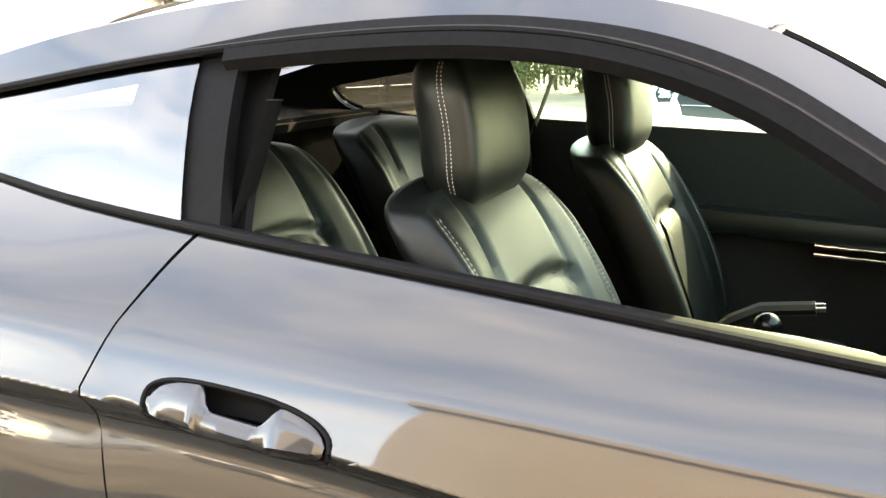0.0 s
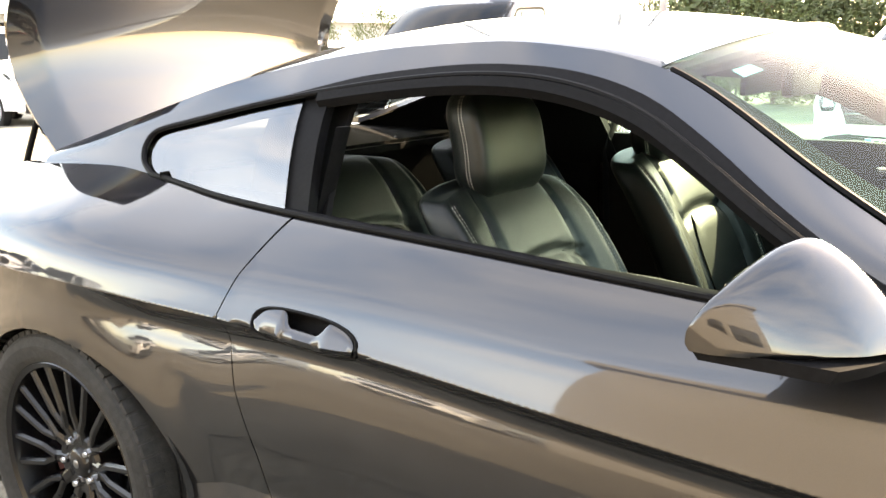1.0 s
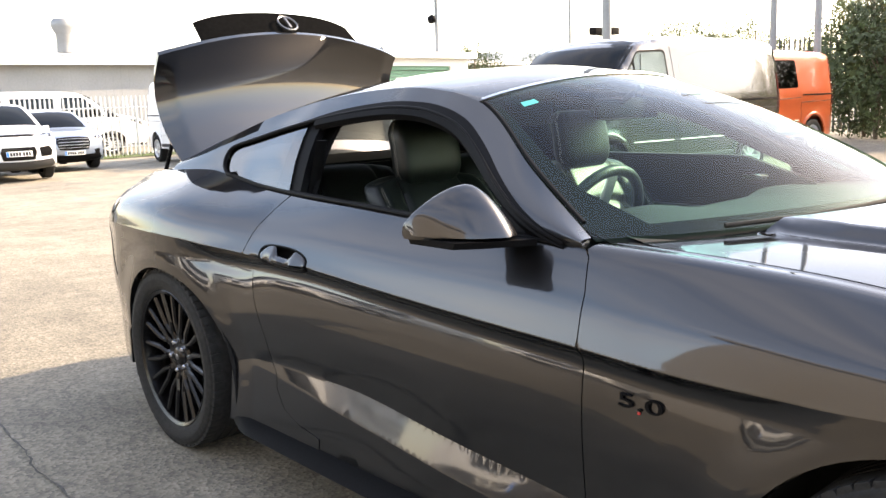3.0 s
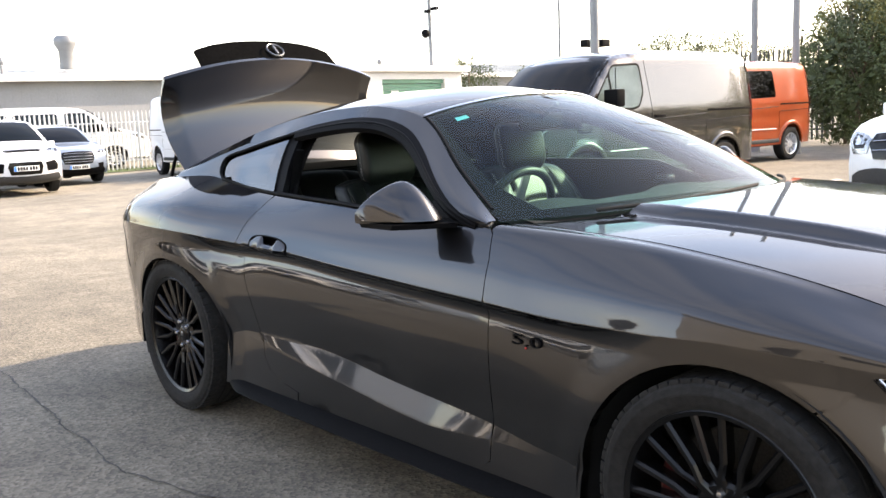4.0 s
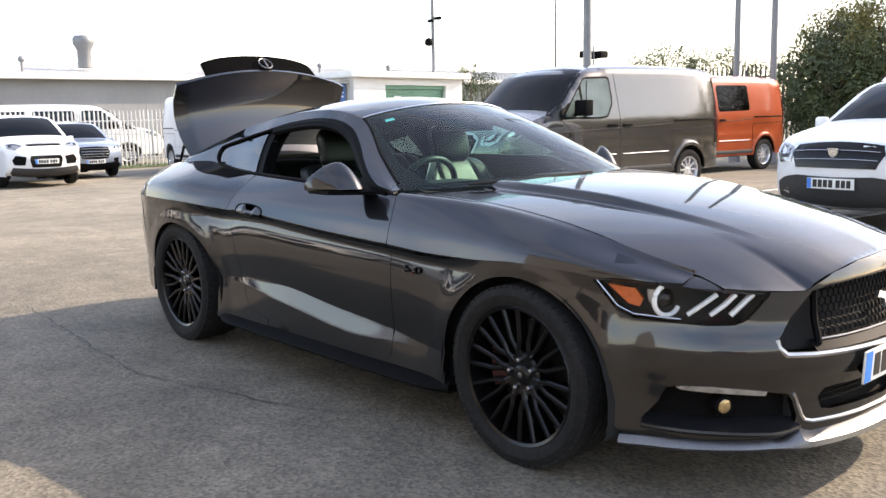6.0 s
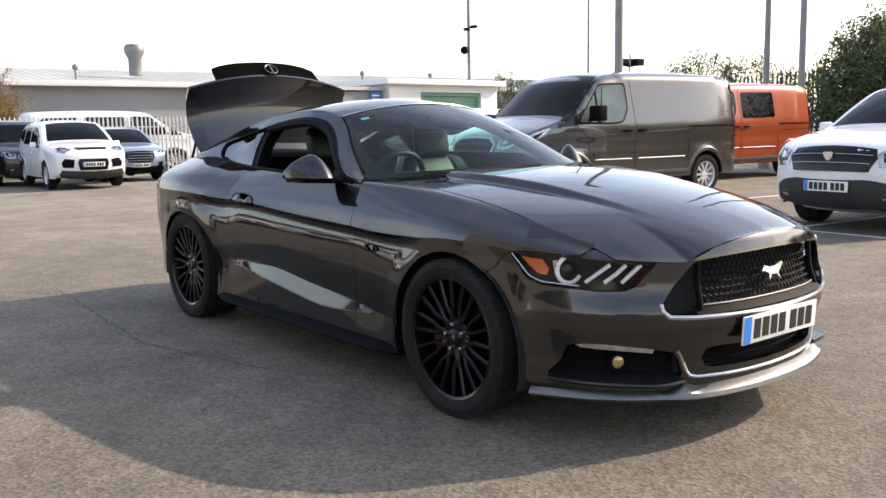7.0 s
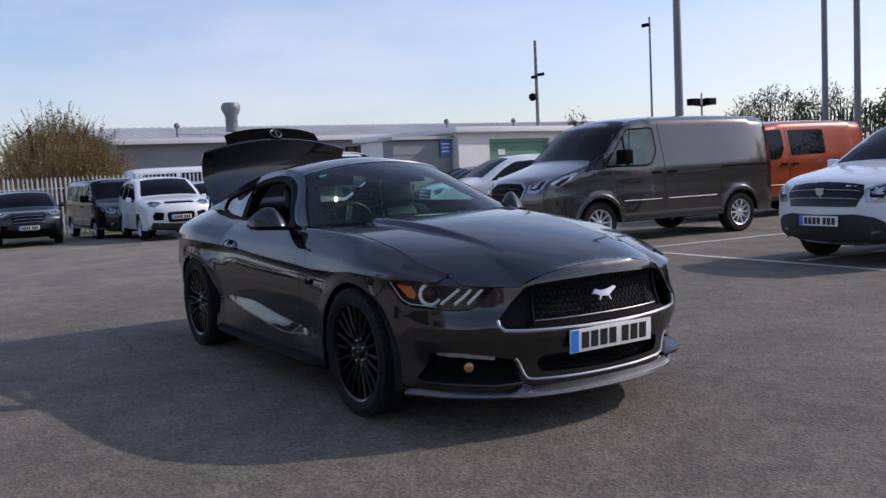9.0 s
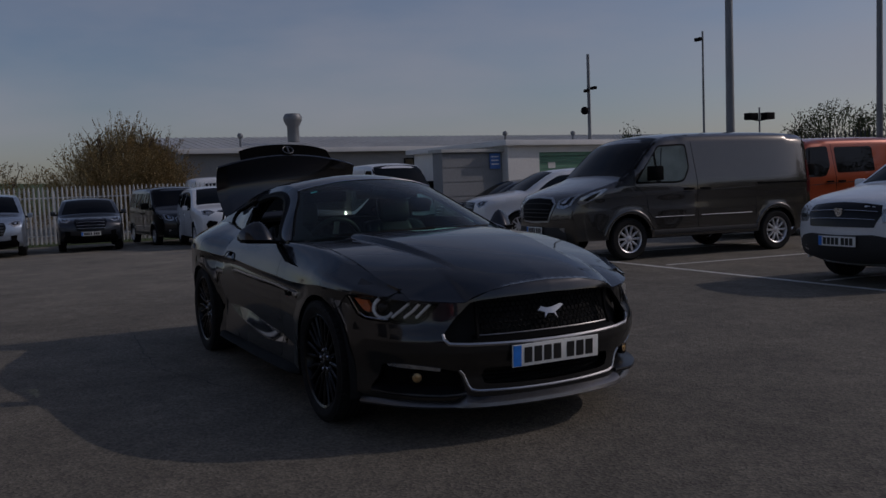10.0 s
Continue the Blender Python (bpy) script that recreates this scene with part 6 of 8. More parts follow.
# steering wheel
wheel_m = pose(0.235, -0.37, 0.905, 0, -68, 0)
bm = bmesh.new()
tube(bm, [(0.183 * math.cos(a), 0.183 * math.sin(a), 0) for a in lin(0, 2 * math.pi, 49)[:-1]], 0.0155, 10, closed=True)
bmesh.ops.transform(bm, matrix=wheel_m, verts=bm.verts)
steering = part("steering_wheel", bm, LEATHER, coupe, "black leather steering wheel with silver spokes")
bm = bmesh.new()
lathe(bm, [(0.075, -0.03), (0.075, 0.0), (0.06, 0.018), (0.001, 0.024)], 24, "Z")
bmesh.ops.transform(bm, matrix=wheel_m, verts=bm.verts)
part("wheel_boss", recalc(bm), PLASTIC, steering)
for a in (0, 180, 270):
    bm = bmesh.new()
    box(bm, 0.06, 0.175, -0.018, 0.018, -0.006, 0.006, 0.004)
    bmesh.ops.transform(bm, matrix=wheel_m @ pose(0, 0, 0, 0, 0, a + 90), verts=bm.verts)
    part("wheel_spoke", bm, SATIN, steering, "silver spoke")
bm = bmesh.new()
rod(bm, wheel_m @ Vector((0, 0, -0.02)), wheel_m @ Vector((0, 0, -0.25)), 0.04)
part("steering_column", bm, PLASTIC, steering)
# inside mirror
bm = bmesh.new()
box(bm, 0.03, 0.055, -0.12, 0.12, 1.20, 1.265, 0.012)
rod(bm, (0.05, 0, 1.25), (0.13, 0, 1.30), 0.01)
part("inside_mirror", bm, TRIM, coupe)
for s in (-1, 1):
    bm = bmesh.new()
    box(bm, -0.13, -0.115, s * 0.29 - 0.16, s * 0.29 + 0.16, 1.19, 1.265, 0.006, None)
    part("sun_visor", bm, CLOTH, coupe)

# ---- parked vehicles ----
CAR_GLASS = glass("car_glass", (0.03, 0.045, 0.045), 1.0, 0.03, 0.55)
ALLOY = material("alloy_silver", (0.74, 0.74, 0.75), 0.32, 0.7, grain=0.08)
PALE_GLASS = glass("van_door_glass", (0.80, 0.90, 0.88), 0.85, 0.04, 0.6)
# pale grey painted as the light seen through the van's cab
CAB_DAYLIGHT = material("cab_lining", (0.22, 0.23, 0.225), 0.8, grain=0.1, stain=0.5, stain_scale=3)
BUMPER_GREY = material("textured_plastic", (0.03, 0.03, 0.031), 0.65, grain=0.2, grain_scale=60, bump=0.1, bump_scale=300)
ROAD_WHEELS = {}


def road_wheel(r, rim_r, mat, spokes=10):
    key = (r, rim_r, mat.name, spokes)
    if key in ROAD_WHEELS:
        return ROAD_WHEELS[key]
    bm = bmesh.new()
    lathe(bm, [(rim_r, -0.10), (r - 0.03, -0.11), (r - 0.004, -0.085), (r, -0.05), (r, 0.05), (r - 0.004, 0.085), (r - 0.03, 0.108), (rim_r + 0.03, 0.11), (rim_r, 0.098)], 36)
    tyre = mesh_of("tyre", recalc(bm), RUBBER)
    bm = bmesh.new()
    lathe(bm, [(rim_r - 0.02, 0.0), (rim_r - 0.012, 0.085), (rim_r + 0.004, 0.102), (rim_r + 0.002, 0.108), (rim_r - 0.016, 0.098)], 36)
    rim = mesh_of("wheel", recalc(bm), mat)
    bm = bmesh.new()
    lathe(bm, [(0.065, 0.02), (0.06, 0.075), (0.03, 0.085), (0.002, 0.086)], 20)
    hub = mesh_of("hub", recalc(bm), mat)
    bm = bmesh.new()
    box(bm, 0.05, rim_r - 0.012, 0.045, 0.082, -0.018, 0.018, 0.006)
    spoke = mesh_of("spoke", recalc(bm), mat)
    bm = bmesh.new()
    lathe(bm, [(0.002, 0.012), (rim_r - 0.02, 0.012)], 24)
    back = mesh_of("wheel_back", recalc(bm), DARK)
    ROAD_WHEELS[key] = (tyre, rim, back, hub, spoke)
    return ROAD_WHEELS[key]


def rounded_poly(poly, r):
    """Cuts each corner back by about r."""
    out = []
    n = len(poly)
    for i in range(n):
        p, a, b = Vector(poly[i]), Vector(poly[i - 1]), Vector(poly[(i + 1) % n])
        ra, rb = min(r, (a - p).length * 0.35), min(r, (b - p).length * 0.35)
        qa, qb = p + (a - p).normalized() * ra, p + (b - p).normalized() * rb
        out += [tuple(qa), tuple(qa.lerp(qb, 0.5).lerp(p, 0.4)), tuple(qb)]
    return out


class Shell:
    """A vehicle body from its side outline: front foot, over bonnet and roof, to the rear foot."""

    def __init__(self, path, width, belt, tumble, foot, axles, r_arch, nose_bow=0.13, roof_bow=0.04, edge=0.07, rounds=2):
        p = smooth_path(path, rounds)
        self.path = resample(p, 0.07, False)
        self.s = [0.0]
        for a, b in zip(self.path, self.path[1:]):
            self.s.append(self.s[-1] + math.dist(a, b))
        self.width, self.belt, self.tumble, self.foot, self.axles, self.r_arch = width, belt, tumble, foot, axles, r_arch
        self.nose_bow, self.roof_bow, self.edge = nose_bow, roof_bow, edge
        self.x0, self.x1 = min(q[0] for q in self.path), max(q[0] for q in self.path)
        order = sorted(self.path)
        self.top_x = [q[0] for q in order]
        bins = np.linspace(self.x0, self.x1, 90)
        top = np.full(90, -1.0)
        for x, z in resample(self.path, 0.01, False):
            i = int((x - self.x0) / (self.x1 - self.x0) * 89.99)
            top[min(i, 89)] = max(top[min(i, 89)], z)
        for i in range(1, 90):
            if top[i] < 0:
                top[i] = top[i - 1]
        self.bins, self.top = bins, top

    def half(self, x, z):
        mid, span = (self.x0 + self.x1) / 2, (self.x1 - self.x0) / 2
        k = abs(x - mid) / span
        h = self.width / 2 * (1 - 0.13 * k ** 7) - self.tumble * max(0.0, z - self.belt) - 0.03 * max(0.0, (self.belt - 0.35 - z)) ** 1.0
        h -= 0.012 * math.exp(-((z - self.belt + 0.28) / 0.05) ** 2)
        d = float(np.interp(x, self.bins, self.top)) - z
        r = self.edge
        if d < r:
            d = max(d, 0.0)
            h -= r * 0.8 * (1 - math.sqrt(max(0.0, 1 - (1 - d / r) ** 2)))
        for ax in self.axles:
            e = math.hypot(x - ax, z - self.r_arch * 0.86) - self.r_arch
            if -0.02 < e < 0.09:
                f = 1 - max(e, 0) / 0.09
                h += 0.02 * f * f
        return h

    def flank(self, side, off=0.0):
        return lambda x, z: Vector((x, side * (self.half(x, z) + off), z))

    def along(self, s):
        i = min(max(int(np.searchsorted(self.s, s)) - 1, 0), len(self.s) - 2)
        f = (s - self.s[i]) / (self.s[i + 1] - self.s[i])
        a, b = self.path[i], self.path[i + 1]
        x, z = a[0] + (b[0] - a[0]) * f, a[1] + (b[1] - a[1]) * f
        j0, j1 = max(i - 1, 0), min(i + 2, len(self.s) - 1)
        tx, tz = self.path[j1][0] - self.path[j0][0], self.path[j1][1] - self.path[j0][1]
        n = math.hypot(tx, tz)
        return x, z, tz / n, -tx / n

    def over(self, u, s, off=0.0):
        """u across -1..1 and s along the outline."""
        x, z, nx, nz = self.along(s)
        b = (self.roof_bow * abs(nz) ** 2 + self.nose_bow * abs(nx) ** 2) * (1 - abs(u) ** 2.4)
        h = self.half(x, z)
        return Vector((x + nx * (b + off), h * u, z + nz * (b + off)))

    def s_front(self, z):
        """Way along the outline to a height on the front or, past the roof, on the rear."""
        if z <= self.path[0][1]:
            return 0.0
        for k, (a, b) in enumerate(zip(self.path, self.path[1:])):
            if b[1] >= z > a[1] or a[1] == z:
                return self.s[k] + (z - a[1]) / max(b[1] - a[1], 1e-6) * (self.s[k + 1] - self.s[k])
        return self.s[-1]

    def s_rear(self, z):
        for k in range(len(self.path) - 2, 0, -1):
            a, b = self.path[k], self.path[k + 1]
            if a[1] >= z > b[1]:
                return self.s[k] + (a[1] - z) / max(a[1] - b[1], 1e-6) * (self.s[k + 1] - self.s[k])
        return self.s[-1]

    def body(self):
        bm = bmesh.new()
        low = [(self.path[-1][0], self.foot)]
        for ax in sorted(self.axles):
            zc, r = self.r_arch * 0.86, self.r_arch
            a0 = math.asin(max(-1, min(1, (self.foot - zc) / r)))
            low += [(ax - r * math.cos(a), zc + r * math.sin(a)) for a in lin(a0, math.pi - a0, 19)]
        low += [(self.path[0][0], self.foot)]
        outline = list(self.path) + low
        for side in (-1, 1):
            sheet(outline, self.flank(side), 0.09, depth=0.02, out=(0, side, 0), bm=bm)
        us = lin(-1, 1, 17)
        grid_of(bm, lambda s, u: self.over(u, s), self.s, us)
        bmesh.ops.remove_doubles(bm, verts=bm.verts, dist=0.004)
        recalc(bm)
        return bm


def vehicle(name, label, category, shell, paint, at, wheel_r, rim_r, rim_mat, group="", spokes=10, glass_sides=(), screen=None, back_screen=None, lower=None, front=None, extras=None, sides=(-1, 1)):
    car = thing(name, label, category, at, group)
    body = part("body", shell.body(), paint, car, sharp=50)
    for side in sides:
        for poly in glass_sides:
            part("side_window", sheet(rounded_poly(poly, 0.05), shell.flank(side, 0.004), 0.1, depth=0.006, out=(0, side, 0)), CAR_GLASS, car)
    if screen:
        (s0, s1, w0, w1) = screen
        pts = [(-w0, s0), (-w0 * 0.5, s0 - 0.03), (0, s0 - 0.04), (w0 * 0.5, s0 - 0.03), (w0, s0), (w1, s1), (-w1, s1)]
        part("windscreen", sheet(pts, lambda u, s: shell.over(u, s, 0.005), 0.1, depth=0.006, out=(1, 0, 0.6)), CAR_GLASS, car)
    if back_screen:
        (s0, s1, w0, w1) = back_screen
        part("rear_window", sheet([(-w0, s0), (w0, s0), (w1, s1), (-w1, s1)], lambda u, s: shell.over(u, s, 0.005), 0.1, depth=0.006, out=(-1, 0, 0.3)), CAR_GLASS, car)
    tyre, rim, back, hub, spoke = road_wheel(wheel_r, rim_r, rim_mat, spokes)
    for ax in shell.axles:
        for side in (-1, 1):
            w = part("wheel", rim, None, car)
            w.matrix_basis = pose(ax, side * (shell.width / 2 - 0.125), wheel_r, 0, 0, 0 if side > 0 else 180)
            part("tyre", tyre, None, w)
            part("wheel_back", back, None, w)
            part("hub", hub, None, w)
            for k in range(spokes):
                part("spoke", spoke, None, w).matrix_basis = pose(0, 0, 0, 0, 360 * k / spokes, 0)
    bm = bmesh.new()
    a, b = min(shell.axles), max(shell.axles)
    r = shell.r_arch
    box(bm, a + r * 0.6, b - r * 0.6, -shell.width / 2 + 0.1, shell.width / 2 - 0.1, shell.foot - 0.02, shell.foot + 0.12)
    box(bm, shell.x0 + 0.15, shell.x1 - 0.15, -shell.width / 2 + 0.34, shell.width / 2 - 0.34, shell.foot, shell.foot + 0.3)
    part("underbody", bm, DARK, car)
    if front:
        front(car, shell)
    if extras:
        extras(car, shell)
    return car


def lamp_pair(car, shell, pts, mat=LAMP_CLEAR, name="headlamp", label="clear headlamp"):
    """pts: (u, z) on the front."""
    for side in (-1, 1):
        poly = [(side * u, shell.s_front(z)) for u, z in pts]
        lamp = part(name, sheet(poly, lambda u, s: shell.over(u, s, 0.010), 0.04, depth=0.014, out=(1, 0, 0.2)), mat, car, label)
        if name == "headlamp":
            cu, cs = sum(p[0] for p in poly) / len(poly), sum(p[1] for p in poly) / len(poly)
            inner = [(cu + 0.66 * (u - cu), cs + 0.60 * (q - cs)) for u, q in poly]
            part("lamp_bowl", sheet(inner, lambda u, s: shell.over(u, s, 0.013), 0.04, depth=0.004, out=(1, 0, 0.2)), GLOSS_BLACK, lamp, "dark lamp bowl")
            eye = [(cu + 0.25 * (u - cu), cs + 0.34 * (q - cs)) for u, q in poly]
            part("lamp_eye", sheet(eye, lambda u, s: shell.over(u, s, 0.017), 0.04, depth=0.004, out=(1, 0, 0.2)), CHROME, lamp, "bright lamp eye")


def front_piece(car, shell, pts, mat, name, label="", off=0.013, both=True):
    half_pts = [(u, shell.s_front(z)) for u, z in pts]
    poly = half_pts + [(-u, s) for u, s in reversed(half_pts) if u > 1e-6]
    return part(name, sheet(poly, lambda u, s: shell.over(u, s, off), 0.05, depth=0.018, out=(1, 0, 0.2)), mat, car, label)


def bars_on_front(car, shell, zs, u0, mat, name, r=0.012):
    for z in zs:
        bm = bmesh.new()
        s = shell.s_front(z)
        tube(bm, [shell.over(u, s, 0.020) for u in lin(-u0, u0, 24)], r, 6)
        part(name, bm, mat, car)


def plate_on_front(car, shell, z):
    p = shell.over(0, shell.s_front(z), 0.026)
    return number_plate(car, Matrix.Translation(p))


def wing_mirrors(car, shell, x, z, mat, size=0.8, out_by=0.11):
    for side in (-1, 1):
        y = shell.half(x, z)
        bm = bmesh.new()
        box(bm, x - 0.05 * size, x + 0.07 * size, side * (y + 0.05), side * (y + 0.05 + out_by * 1.6 * size), z, z + 0.17 * size, 0.03)
        m = part("mirror", bm, mat, car)
        bm = bmesh.new()
        box(bm, x - 0.02, x + 0.05, side * (y - 0.03), side * (y + 0.07), z, z + 0.05, 0.01)
        part("mirror_foot", bm, TRIM, m)


def handles(car, shell, places, mat):
    for side in (-1, 1):
        for x, z in places:
            bm = bmesh.new()
            y = shell.half(x, z)
            box(bm, x - 0.09, x + 0.09, side * (y - 0.01), side * (y + 0.03), z - 0.018, z + 0.018, 0.01)
            part("door_handle", bm, mat, car)


def seams(car, shell, lines, r=0.006):
    """Door gaps: thin dark channels on the flank."""
    for side in (-1, 1):
        for ln in lines:
            bm = bmesh.new()
            tube(bm, [shell.flank(side, -0.002)(x, z) for x, z in resample(ln, 0.06, False)], r, 5)
            part("door_gap", bm, DARK, car)


# large panel van and its passenger version
VAN_PATH = [(2.34, 0.30), (2.44, 0.36), (2.47, 0.60), (2.46, 0.86), (2.36, 1.02), (2.16, 1.11), (1.84, 1.20), (1.54, 1.29), (1.30, 1.50), (1.06, 1.74), (0.88, 1.88), (0.58, 1.96), (-0.4, 1.985), (-1.5, 1.975), (-2.2, 1.95), (-2.42, 1.90), (-2.48, 1.7), (-2.52, 1.1), (-2.53, 0.6), (-2.5, 0.34)]
VAN_PATH = [(x if x > -1.6 else -1.6 + (x + 1.6) * 0.76, z) for x, z in VAN_PATH]
VAN_DOOR = [(1.36, 1.20), (1.20, 1.40), (0.94, 1.70), (0.86, 1.80), (0.36, 1.82), (0.32, 1.78), (0.30, 1.42), (0.42, 1.22), (0.56, 1.19)]


def van_front(car, shell):
    lamp_pair(car, shell, [(0.66, 0.93), (0.82, 1.00), (0.995, 1.07), (0.99, 0.90), (0.84, 0.83), (0.68, 0.84)])
    for side in (-1, 1):
        wrap = [(2.37, 0.94), (2.30, 1.02), (2.12, 1.095), (1.90, 1.15), (1.86, 1.135), (2.02, 1.03), (2.16, 0.95), (2.30, 0.90)]
        wing_lamp = part("wing_lamp", sheet(wrap, shell.flank(side, 0.012), 0.05, depth=0.016, out=(0, side, 0)), LAMP_CLEAR, car, "clear headlamp sweeping back along the wing")
        inner = [(2.28, 0.975), (2.12, 1.06), (1.98, 1.10), (2.08, 1.02), (2.2, 0.96)]
        part("lamp_bowl", sheet(inner, shell.flank(side, 0.015), 0.05, depth=0.004, out=(0, side, 0)), GLOSS_BLACK, wing_lamp, "dark lamp bowl")
        # black corner before the door window
        corner = [(1.72, 1.17), (1.60, 1.285), (1.40, 1.43), (1.34, 1.40), (1.36, 1.17)]
        part("pillar_corner", sheet(corner, shell.flank(side, 0.004), 0.06, depth=0.006, out=(0, side, 0)), GLOSS_BLACK, car, "black corner panel before the door")
        pillar = [(1.60, 1.26), (1.34, 1.47), (1.08, 1.73), (0.90, 1.86), (0.96, 1.86), (1.14, 1.72), (1.40, 1.46), (1.66, 1.27)]
        part("screen_pillar", sheet([(x - 0.03, z) for x, z in pillar], shell.flank(side, 0.006), 0.05, depth=0.006, out=(0, side, 0)), GLOSS_BLACK, car, "black windscreen pillar")
    front_piece(car, shell, [(0.0, 0.97), (0.46, 0.96), (0.62, 0.90), (0.60, 0.84), (0.48, 0.64), (0.0, 0.63)], SATIN, "grille_frame", "bright grille frame", 0.012)
    front_piece(car, shell, [(0.0, 0.945), (0.45, 0.935), (0.585, 0.885), (0.565, 0.84), (0.46, 0.665), (0.0, 0.655)], TRIM, "grille", "", 0.018)
    bars_on_front(car, shell, (0.71, 0.765, 0.82, 0.875), 0.50, BUMPER_GREY, "grille_bar", 0.009)
    front_piece(car, shell, [(0.0, 0.56), (0.72, 0.57), (0.9, 0.48), (0.86, 0.33), (0.0, 0.33)], BUMPER_GREY, "lower_bumper")
    plate_on_front(car, shell, 0.52)
    lamp_pair(car, shell, [(0.74, 0.55), (0.88, 0.56), (0.87, 0.47), (0.75, 0.46)], SATIN, "fog_lamp", "round fog lamp")


def van_extras(car, shell):
    wing_mirrors(car, shell, 1.08, 1.24, TRIM, 1.35, 0.11)
    handles(car, shell, [(0.34, 1.09), (0.02, 1.09)], TRIM)
    seams(car, shell, [[(1.10, 0.42), (1.14, 1.0), (1.38, 1.18)], [(0.16, 0.40), (0.17, 1.2), (0.22, 1.86)], [(0.16, 0.40), (1.10, 0.42)], [(-1.02, 0.62), (-1.02, 1.0), (-2.24, 1.02)], [(-2.20, 0.7), (-2.20, 1.85)]])
    for side in (-1, 1):
        # sliding rail and bright rubbing strips
        bm = bmesh.new()
        tube(bm, [shell.flank(side, 0.002)(x, 1.14) for x in lin(-1.05, -2.20, 16)], 0.008, 6, ry=0.016)
        part("door_rail", bm, TRIM, car)
        for x0, x1 in ((1.0, 0.25), (0.1, -0.92)):
            bm = bmesh.new()
            tube(bm, [shell.flank(side, 0.008)(x, 0.66) for x in lin(x0, x1, 10)], 0.006, 6, ry=0.007)
            part("rubbing_strip", bm, SATIN, car, "bright rubbing strip")
        # waist crease shaded by a dark line, lips over wheels, bar in door window
        bm = bmesh.new()
        tube(bm, [shell.flank(side, -0.001)(x, 1.0 + 0.035 * (1.7 - x)) for x in lin(1.95, -1.0, 24)], 0.004, 6, ry=0.007)
        part("waist_crease", bm, BUMPER_GREY, car)
        for ax in shell.axles:
            bm = bmesh.new()
            r = shell.r_arch + 0.035
            tube(bm, [shell.flank(side, 0.0)(ax + r * math.cos(a), 0.335 + r * math.sin(a)) for a in lin(0.15, math.pi - 0.15, 28)], 0.014, 8, ry=0.034)
            part("arch_lip", bm, paint_of(car), car)
        bm = bmesh.new()
        tube(bm, [shell.flank(side, 0.006)(0.90 - 0.01 * k, 1.20 + 0.055 * k) for k in range(11)], 0.009, 6)
        part("window_bar", bm, TRIM, car)
        bm = bmesh.new()
        tube(bm, [shell.flank(side, 0.0)(x, 0.42) for x in lin(1.02, -1.02, 14)], 0.02, 6, ry=0.045)
        part("sill", bm, BUMPER_GREY, car)
        part("tail_lamp", sheet([(-2.22, 1.5), (-2.26, 1.5), (-2.29, 0.95), (-2.2, 0.95)], shell.flank(side, 0.006), 0.1, depth=0.01, out=(0, side, 0)), LAMP_RED, car, "tall red tail lamp")


def panel_ribs(car, shell):
    van_extras(car, shell)
    for side in (-1, 1):
        # door window in a black frame: quarter light and sliding pane over pale sheets
        frame_sheet = part("window_frame", sheet(rounded_poly(VAN_DOOR, 0.05), shell.flank(side, 0.004), 0.1, depth=0.006, out=(0, side, 0)), TRIM, car, "black door window frame")
        light = [(1.315, 1.226), (1.19, 1.385), (0.975, 1.645), (0.955, 1.222)]
        slide = [(0.915, 1.222), (0.93, 1.70), (0.855, 1.775), (0.385, 1.79), (0.35, 1.76), (0.335, 1.43), (0.44, 1.245), (0.56, 1.222)]
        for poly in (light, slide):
            # this sheet stands in for daylight coming through the cab
            part("cab_lining", sheet(rounded_poly(poly, 0.03), shell.flank(side, 0.007), 0.1, depth=0.002, out=(0, side, 0)), CAB_DAYLIGHT, frame_sheet, "pale grey sheet behind the glass, painted as light seen through the cab")
            part("pane", sheet(rounded_poly(poly, 0.03), shell.flank(side, 0.012), 0.1, depth=0.003, out=(0, side, 0)), PALE_GLASS, frame_sheet)
        # shade round the side panel's pressing, drawn as a thin dark loop
        ring = [(0.10, 1.82), (-1.98, 1.80), (-2.08, 1.72), (-2.05, 1.36), (-1.90, 1.24), (0.06, 1.24), (0.04, 1.32)]
        bm = bmesh.new()
        tube(bm, [shell.flank(side, -0.003)(x, z) for x, z in resample(smooth_path(ring, 2, True), 0.05)], 0.0035, 6, closed=True)
        part("pressed_panel", bm, BUMPER_GREY, car)


def paint_of(car):
    return [o for o in car.children if o.name.startswith("body")][0].data.materials[0]


VAN = Shell(VAN_PATH, 1.98, 1.18, 0.175, 0.34, (1.465, -1.465), 0.40, nose_bow=0.16, roof_bow=0.05, edge=0.10)
v_s0, v_s1 = VAN.s_front(1.31), VAN.s_front(1.90)
def beside(hub, heading, wheelbase, side_half):
    """Pose of a vehicle whose left rear hub is at hub."""
    h = Vector((math.cos(radians(heading)), math.sin(radians(heading)), 0))
    left = Vector((-h.y, h.x, 0))
    p = Vector((hub[0], hub[1], 0)) + h * wheelbase / 2 - left * side_half
    return pose(p.x, p.y, land(p.x), 0, 0, heading)


